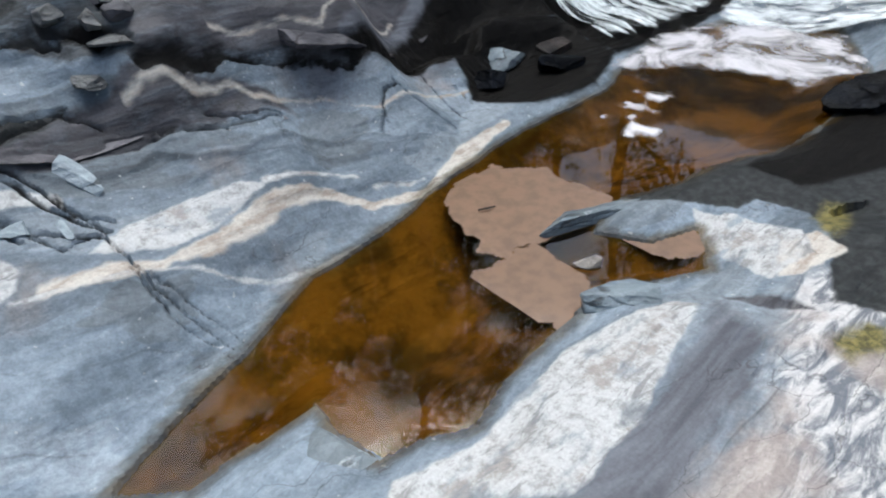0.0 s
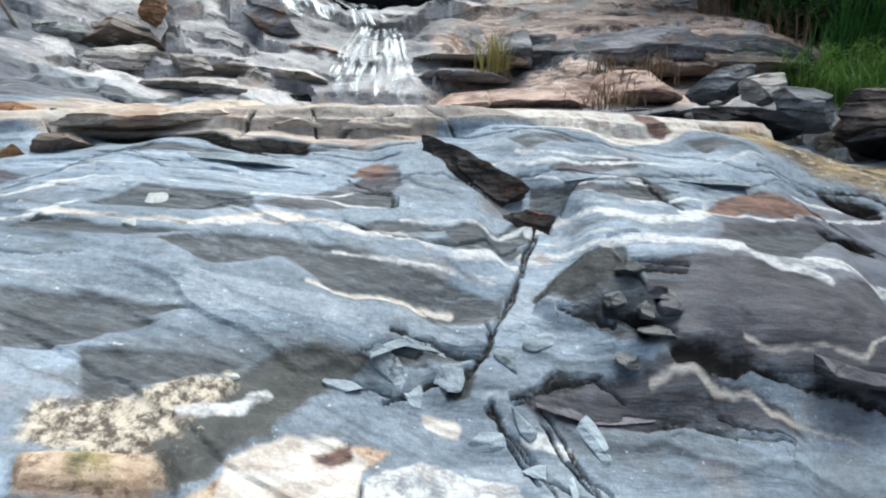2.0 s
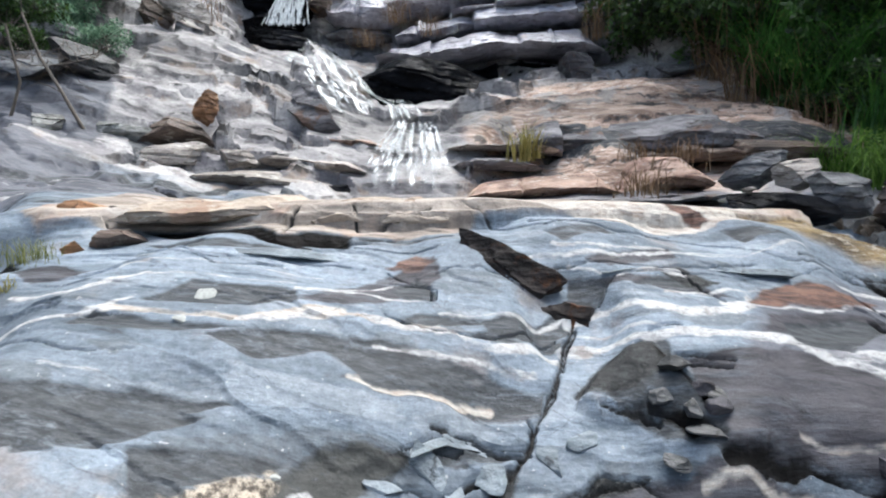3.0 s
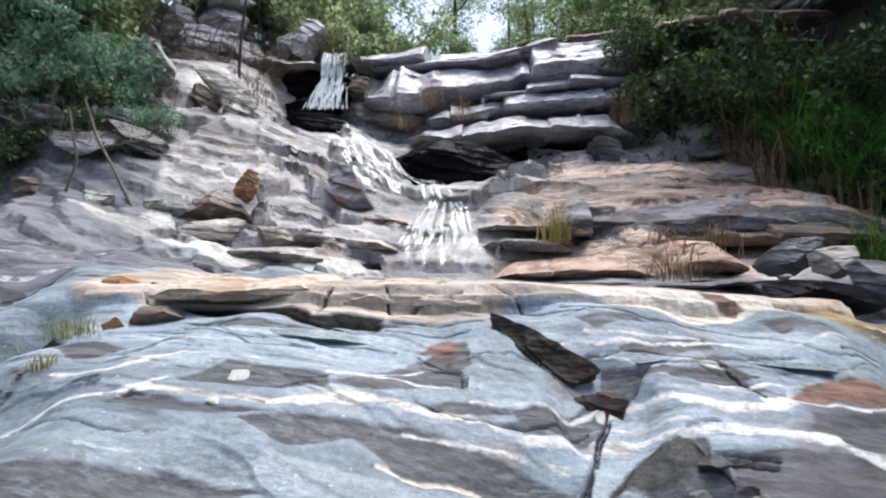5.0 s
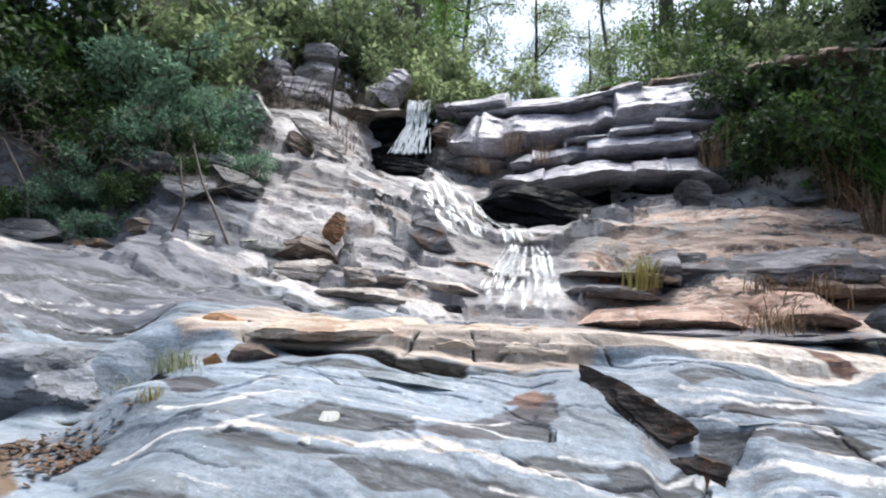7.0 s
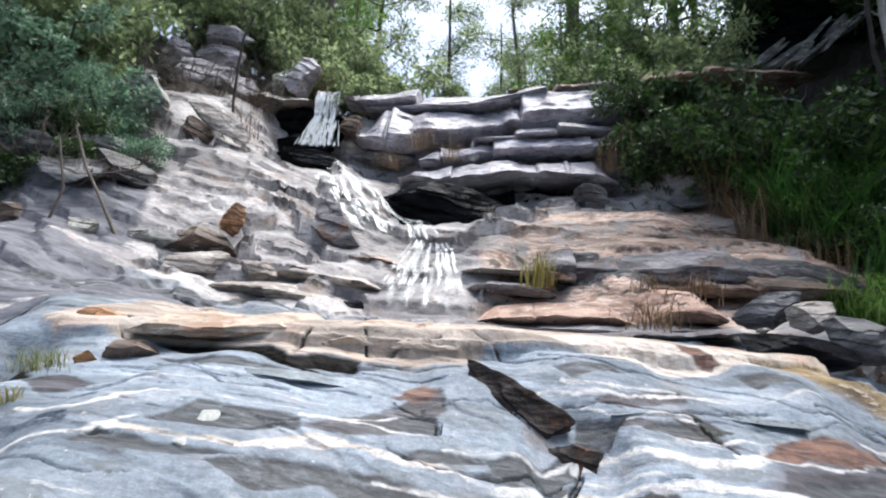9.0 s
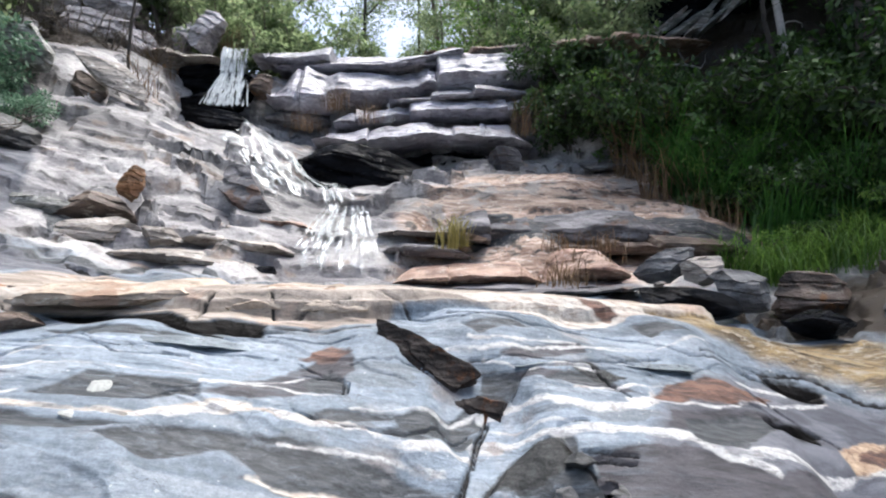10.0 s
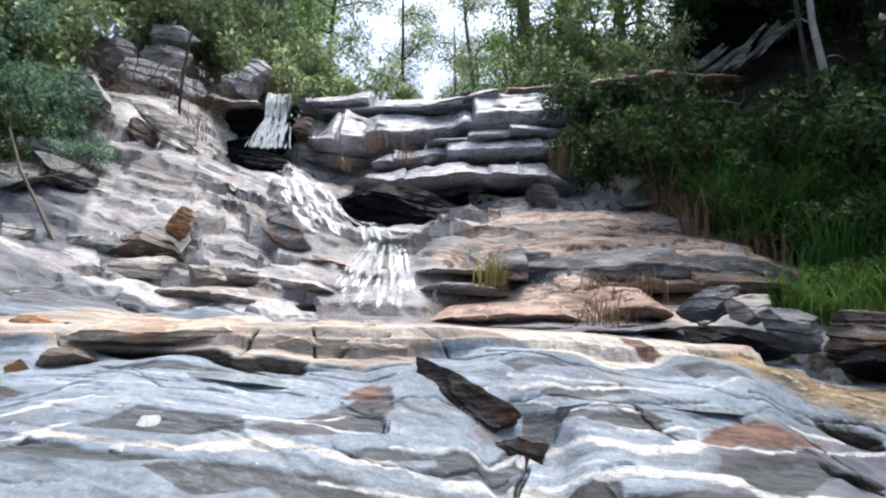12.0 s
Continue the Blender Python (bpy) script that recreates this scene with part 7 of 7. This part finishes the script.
for k, (gx0, gy0, gz0, gh) in enumerate(((1.30, 6.05, 1.62, 0.50), (1.45, 6.10, 1.65, 0.55), (1.75, 6.5, 1.95, 0.35), (2.0, 6.8, 2.1, 0.35), (1.55, 6.9, 2.1, 0.35), (-1.60, 10.60, 4.78, 0.65), (-1.95, 9.95, 4.25, 0.40), (1.85, 10.35, 4.30, 1.0), (-0.95, 10.9, 4.6, 0.7), (-4.55, 9.6, 4.7, 0.7), (-4.9, 11.2, 5.5, 0.8), (-3.9, 12.3, 6.3, 0.8), (3.95, 8.25, 2.5, 0.75), (4.25, 8.0, 2.4, 0.7))):
    grass_tuft("dry brown grass drooping over the rock", (gx0, gy0, gz0), 510 + k, 55, gh, 0.13, 0.005, DRY, 1.0, "dry tufts")
for k in range(16):
    rnd = np.random.RandomState(700 + k)
    gx0, gy0 = 3.62 + rnd.uniform(0, 1.9), 6.2 + rnd.uniform(-0.1, 0.9)
    grass_tuft("tall green grass on the bank", (gx0, gy0, floor_at(gx0, gy0)), 530 + k % 4, 110, rnd.uniform(0.4, 0.85), 0.16, 0.007, GRASS, 1.1, "bank grass")
for k in range(24):
    rnd = np.random.RandomState(740 + k)
    gx0, gy0 = 4.6 + rnd.uniform(0, 2.4), 7.0 + rnd.uniform(0, 2.6)
    grass_tuft("dark green grass under the bushes", (gx0, gy0, floor_at(gx0, gy0)), 550 + k % 3, 130, rnd.uniform(0.9, 1.7), 0.16, 0.010, GRASS_DARK, 0.55, "bank grass")

for k in range(16):
    rnd = np.random.RandomState(790 + k)
    gx0, gy0 = 3.9 + rnd.uniform(0, 1.7), 8.9 + rnd.uniform(-0.5, 0.7)
    grass_tuft("long arching grass hanging under the bushes", (gx0, gy0, floor_at(gx0, gy0)), 560 + k % 4, 150, rnd.uniform(1.3, 2.1), 0.14, 0.007, GRASS_DARK, 0.95, "bank grass")

for k in range(14):
    rnd = np.random.RandomState(850 + k)
    gx0, gy0 = 2.9 + rnd.uniform(0, 3.2), 9.3 + rnd.uniform(-0.6, 1.3)
    grass_tuft("dry straw-brown grass among the bushes", (gx0, gy0, floor_at(gx0, gy0)), 570 + k % 4, 60, rnd.uniform(0.7, 1.5), 0.14, 0.007, DRY, 1.0, "dry tufts")

KINDS = [shrub(601, 0.95, 1.5, 4500, 0.11, LEAF_DARK, BARK_DARK, "dense dark green bush on the bank"),
         shrub(602, 0.90, 1.7, 4500, 0.11, LEAF_DARK, BARK_DARK, "dense dark green bush on the bank"),
         shrub(603, 0.95, 1.5, 4500, 0.10, LEAF_BLUE, BARK_DARK, "bluish-green bush on the bank"),
         shrub(604, 1.0, 1.6, 4500, 0.11, LEAF_OLIVE, BARK, "olive-green bush among the trees"),
         shrub(605, 0.9, 1.2, 4000, 0.09, LEAF_BRIGHT, BARK, "bright green leafy bush")]


def grow(kind, x, y, turn, size, sink=0.1, z=None):
    m = pose(x, y, (floor_at(x, y) if z is None else z) - sink, 0, 0, turn) @ Matrix.Diagonal((size, size, size, 1))
    return copy_thing(kind, m)


def settle(kind, x, y, turn, size):
    kind.matrix_world = pose(x, y, floor_at(x, y) - 0.1, 0, 0, turn) @ Matrix.Diagonal((size, size, size, 1))


settle(KINDS[0], 2.75, 10.55, 0, 1.0)
settle(KINDS[1], 3.75, 9.95, 40, 1.15)
settle(KINDS[2], -6.5, 8.2, 0, 1.0)
settle(KINDS[3], -3.3, 13.6, 0, 1.2)
settle(KINDS[4], 3.2, 13.0, 0, 1.1)
for k, (bx, by, kind, size) in enumerate(((3.0, 11.3, 1, 0.85), (4.3, 10.7, 0, 0.95), (4.7, 9.6, 1, 1.2), (5.2, 9.0, 0, 1.1), (5.7, 9.8, 1, 1.3), (5.9, 8.6, 0, 1.1), (6.4, 8.0, 1, 1.1), (6.7, 9.2, 0, 1.4),
                                          (7.6, 8.6, 1, 1.5), (7.8, 10.2, 0, 1.5), (3.7, 12.2, 3, 1.1), (6.0, 7.2, 0, 0.9), (6.9, 7.0, 1, 1.0), (5.2, 7.7, 4, 0.6), (5.9, 6.5, 4, 0.7), (4.4, 9.0, 4, 0.7), (5.1, 8.3, 4, 0.8), (5.6, 9.3, 4, 1.0), (6.2, 8.0, 4, 0.8), (4.0, 10.3, 4, 0.9), (4.3, 7.0, 4, 0.42), (4.9, 6.9, 0, 0.5), (4.2, 8.4, 0, 0.45), (4.8, 8.0, 1, 0.6), (5.4, 7.2, 1, 0.6), (4.6, 9.3, 0, 0.7))):
    grow(KINDS[kind], bx, by, 67 * k, size)
for k, (bx, by, kind, size) in enumerate(((-7.3, 8.0, 2, 1.1), (-8.5, 7.3, 0, 1.3), (-5.9, 8.3, 2, 0.7), (-7.0, 8.3, 2, 1.2), (-7.1, 9.1, 3, 1.0), (-8.9, 8.2, 1, 1.5), (-9.4, 6.6, 1, 1.2),
                                          (-7.4, 9.6, 3, 1.3), (-8.7, 11.0, 3, 1.4), (-7.2, 12.8, 3, 1.4), (-5.6, 13.0, 3, 1.2), (-10.2, 7.6, 1, 1.5), (-8.6, 6.3, 2, 0.8), (-9.6, 5.8, 0, 1.1), (-7.9, 7.6, 0, 0.9), (-8.6, 6.7, 0, 1.0), (-9.2, 6.2, 0, 1.2), (-7.4, 7.3, 0, 0.8), (-6.6, 7.5, 2, 0.7), (-6.0, 7.6, 0, 0.6), (-9.0, 5.4, 1, 0.9), (-10.6, 6.2, 1, 1.3), (-6.9, 7.1, 2, 0.6), (-5.7, 7.2, 0, 0.4), (-6.3, 6.9, 0, 0.45), (-7.4, 6.7, 2, 0.5), (-8.1, 6.9, 1, 0.7), (-5.2, 7.6, 2, 0.45), (-8.4, 6.5, 1, 0.8), (-7.8, 6.35, 0, 0.45), (-8.9, 6.0, 0, 0.7), (-6.6, 6.55, 2, 0.35))):
    grow(KINDS[kind], bx, by, 53 * k, size)
for k, (bx, by, kind, size) in enumerate(((-4.3, 13.4, 3, 1.1), (-2.5, 14.4, 2, 0.9), (-1.9, 14.9, 3, 0.6), (-3.6, 14.6, 3, 1.5), (-1.2, 14.6, 3, 0.7), (-0.4, 15.5, 3, 0.6), (0.5, 14.6, 4, 0.6), (1.3, 14.0, 4, 0.9), (2.2, 14.0, 3, 1.1),
                                          (2.9, 14.6, 4, 1.4), (4.2, 13.6, 3, 1.2), (5.2, 15.2, 0, 1.5), (8.6, 12.4, 0, 1.6), (3.9, 15.2, 3, 1.6), (-5.2, 15.0, 3, 1.6))):
    grow(KINDS[kind], bx, by, 41 * k, size)

for k, (bx, by, bz, size) in enumerate(((5.9, 12.0, 9.2, 1.0), (7.0, 11.8, 9.5, 1.1), (8.2, 11.9, 9.7, 1.2), (5.2, 12.8, 8.3, 0.9), (9.0, 11.6, 8.6, 1.2), (6.4, 12.6, 10.0, 1.2))):
    grow(KINDS[k % 2], bx, by, 71 * k, size, 0.2, bz)

# ---- trees ----
WOODS = [tree(801, 11.0, 0.35, 2.3, 9000, 0.13, 0.16, LEAF_OLIVE, BARK, "slender forest tree with an open crown"),
         tree(802, 9.0, 0.25, 2.0, 8000, 0.12, 0.12, LEAF_OLIVE, BARK_DARK, "slender forest tree with an open crown"),
         tree(803, 12.0, 0.30, 2.6, 9000, 0.14, 0.18, LEAF_BRIGHT, BARK, "tall tree with light green leaves"),
         tree(804, 8.0, 0.15, 2.0, 9000, 0.11, 0.11, LEAF_DARK, BARK_DARK, "dark leafy tree on the shaded bank")]
settle(WOODS[0], -4.8, 16.0, 0, 1.0)
settle(WOODS[1], -4.2, 18.5, 30, 1.0)
settle(WOODS[2], 3.4, 17.5, 60, 1.0)
settle(WOODS[3], 8.6, 11.6, 0, 1.0)
for k, (tx, ty, kind, size) in enumerate(((-7.0, 15.0, 0, 1.0), (-8.6, 13.0, 2, 0.9), (-9.5, 10.5, 0, 0.9), (-11.5, 9.0, 2, 1.0), (-1.9, 22.0, 1, 0.95), (-6.0, 18.5, 2, 1.0), (1.0, 22.0, 0, 0.8), (4.8, 16.0, 2, 0.9),
                                          (6.2, 15.0, 0, 1.0), (8.4, 13.5, 3, 1.1), (9.4, 10.5, 3, 1.2), (8.6, 8.8, 3, 0.9), (9.5, 7.0, 3, 1.0), (6.2, 18.5, 1, 1.1), (-5.2, 21.0, 0, 1.0), (-9.0, 17.0, 0, 1.2), (10.8, 14.0, 0, 1.1), (-10.5, 12.0, 3, 1.0), (0.2, 26.0, 1, 0.9), (7.6, 9.4, 0, 1.5), (-7.8, 8.8, 2, 1.3))):
    grow(WOODS[kind], tx, ty, 77 * k, size)


def bare_trunk(label, path, thick, mat, seed):
    rnd = np.random.RandomState(seed)
    bars = [tube(path, np.linspace(thick, thick * 0.6, len(path)), 9, 0.08, seed)]
    for p in path[1:]:
        twig = bent_path(p, (rnd.uniform(-1, 1), rnd.uniform(-1, 1), 0.6), 0.5, rnd, 0.6, 4)
        bars.append(tube(twig, np.linspace(thick * 0.25, thick * 0.06, len(twig)), 4))
    return tagged(new("bare_tree", mesh_of("bare_tree", *joined(bars), mat)), label, "tree")


bare_trunk("pale smooth tree trunk on the shaded bank", [(6.25, 9.6, 4.6), (6.20, 9.6, 5.4), (6.10, 9.55, 6.0), (6.02, 9.6, 6.7), (5.98, 9.6, 7.6), (5.9, 9.6, 9.0)], 0.075, BARK_PALE, 901)
bare_trunk("dark leaning tree trunk on the shaded bank", [(6.15, 9.4, 4.5), (5.95, 9.4, 5.1), (5.72, 9.4, 6.0), (5.65, 9.4, 6.8), (5.55, 9.4, 8.0)], 0.05, BARK_DARK, 902)
bare_trunk("thick grey tree trunk behind the crest", [(2.1, 16.8, 6.2), (2.1, 16.8, 8.0), (2.12, 16.8, 10.0), (2.15, 16.8, 13.0), (2.2, 16.8, 16.0)], 0.26, BARK, 903)
bare_trunk("thin dark sapling beside the fall", [(-4.72, 9.7, 4.7), (-4.74, 9.7, 5.3), (-4.70, 9.7, 5.9), (-4.62, 9.7, 6.5), (-4.45, 9.7, 6.9)], 0.028, BARK_DARK, 904)
bare_trunk("pale bare trunk among the bushes", [(-8.1, 9.2, 5.0), (-8.12, 9.2, 6.0), (-8.1, 9.2, 7.5), (-8.1, 9.2, 9.0)], 0.07, BARK_PALE, 905)
bare_trunk("pale bare trunk among the bushes", [(-7.65, 9.4, 5.2), (-7.66, 9.4, 6.2), (-7.68, 9.4, 7.6), (-7.7, 9.4, 9.0)], 0.05, BARK_PALE, 906)
bare_trunk("dead grey branch leaning on the rocks", [(-4.55, 6.45, 2.6), (-4.75, 6.45, 3.0), (-5.0, 6.5, 3.4), (-5.2, 6.55, 3.9)], 0.022, BARK, 907)
bare_trunk("dead grey branch leaning on the rocks", [(-5.3, 6.3, 2.6), (-5.1, 6.3, 3.1), (-5.2, 6.3, 3.7)], 0.018, BARK, 908)
bare_trunk("dead brown branch under the bushes", [(-7.4, 6.3, 2.9), (-7.5, 6.3, 3.4), (-7.9, 6.3, 4.0), (-8.4, 6.4, 4.3)], 0.02, BARK, 909)

for k, (px, py, size) in enumerate(((-7.9, 6.5, 1.7), (-8.8, 6.2, 1.7), (-5.3, 6.7, 1.0), (-7.6, 6.9, 1.8), (-6.1, 7.0, 1.0), (-8.4, 6.7, 1.6), (-5.0, 11.3, 1.0), (-5.6, 10.9, 1.1), (-4.6, 12.4, 1.2), (-6.4, 11.0, 1.2), (-5.3, 12.6, 1.4), (-7.0, 10.6, 1.2), (-5.9, 10.2, 0.9))):
    rnd = np.random.RandomState(920 + k)
    bars = []
    for s in range(7):
        a = rnd.uniform(0, 2 * math.pi)
        main = bent_path((0, 0, -0.1), (0.8 * math.cos(a), 0.8 * math.sin(a), 1), size * rnd.uniform(0.6, 1.1), rnd, 0.9)
        bars.append(tube(main, np.linspace(0.014, 0.004, len(main)), 5))
        for at in main[1:]:
            for _ in range(3):
                twig = bent_path(at, rnd.normal(size=3) + (0, 0, 0.3), size * rnd.uniform(0.2, 0.45), rnd, 0.9, 4)
                bars.append(tube(twig, np.linspace(0.006, 0.002, len(twig)), 3))
    ob = tagged(new("bare_bush", mesh_of("bare_bush", *joined(bars), BARK)), "leafless grey twiggy bush on the rocks", "bush", "bare bushes")
    ob.matrix_world = pose(px, py, floor_at(px, py))
bare_trunk("fallen tan stick lying across the bank", [(4.55, 11.3, 5.95), (4.9, 11.35, 5.97), (5.3, 11.3, 5.96), (5.6, 11.3, 5.9)], 0.03, BARK_PALE, 910)
SAPLINGS = [tree(821, 5.0, 0.08, 1.4, 3800, 0.12, 0.05, LEAF_OLIVE, BARK, "slim sapling with a low leafy crown"), tree(822, 5.5, 0.08, 1.4, 3800, 0.12, 0.05, LEAF_BRIGHT, BARK, "slim light green sapling with a low crown")]
settle(SAPLINGS[0], -5.4, 16.4, 0, 1.0)
settle(SAPLINGS[1], 4.4, 15.4, 0, 1.0)
for k, (tx, ty, kind, size) in enumerate(((-4.0, 15.4, 1, 0.9), (0.9, 17.5, 0, 0.8), (1.7, 15.8, 1, 0.9), (2.6, 16.2, 0, 1.0), (3.3, 14.8, 1, 1.0), (-6.6, 14.6, 1, 1.1), (-7.6, 13.4, 0, 1.2), )):
    grow(SAPLINGS[kind], tx, ty, 83 * k, size)

rnd = np.random.RandomState(960)
limb = [(8.6, 9.5, 8.6), (7.2, 9.6, 9.6), (5.8, 9.8, 10.2), (4.6, 9.9, 10.6), (3.4, 9.9, 10.9), (2.2, 9.8, 11.2)]
bars, tips = [tube(limb, np.linspace(0.11, 0.03, 6), 7, 0.08, 960)], []
for at in limb[1:] * 7:
    twig = bent_path(np.array(at) + rnd.normal(size=3) * 0.2, rnd.normal(size=3) * (1, 1, 0.5), rnd.uniform(0.7, 1.5), rnd, 0.6, 5)
    bars.append(tube(twig, np.linspace(0.028, 0.008, len(twig)), 4))
    tips += twig[2:]
branch = new("overhanging_branch")
part("limb", mesh_of("limb", *joined(bars), BARK_DARK), branch)
part("crown", mesh_of("crown", *leaf_cloud(tips, (0.34, 0.34, 0.28), 6500, 0.20, rnd), LEAF_DARK, False), branch)
tagged(branch, "dark leafy branch reaching out over the stream", "branch")

# ---- unseen trees added round and behind the camera to block sky light ----
for k, (tx, ty, kind, size) in enumerate(((-3.0, -6.5, 0, 1.0), (0.5, -7.5, 3, 1.2), (3.5, -6.0, 1, 1.1), (6.5, -4.5, 3, 1.2), (9.0, -1.5, 2, 1.0), (9.5, 2.5, 3, 1.2), (8.0, 4.6, 3, 1.1), (-6.5, -4.5, 3, 1.2), (-8.5, -1.5, 0, 1.0), (-9.5, 2.0, 3, 1.2), (-10.0, 4.5, 1, 1.1))):
    grow(WOODS[kind], tx, ty, 59 * k, size)
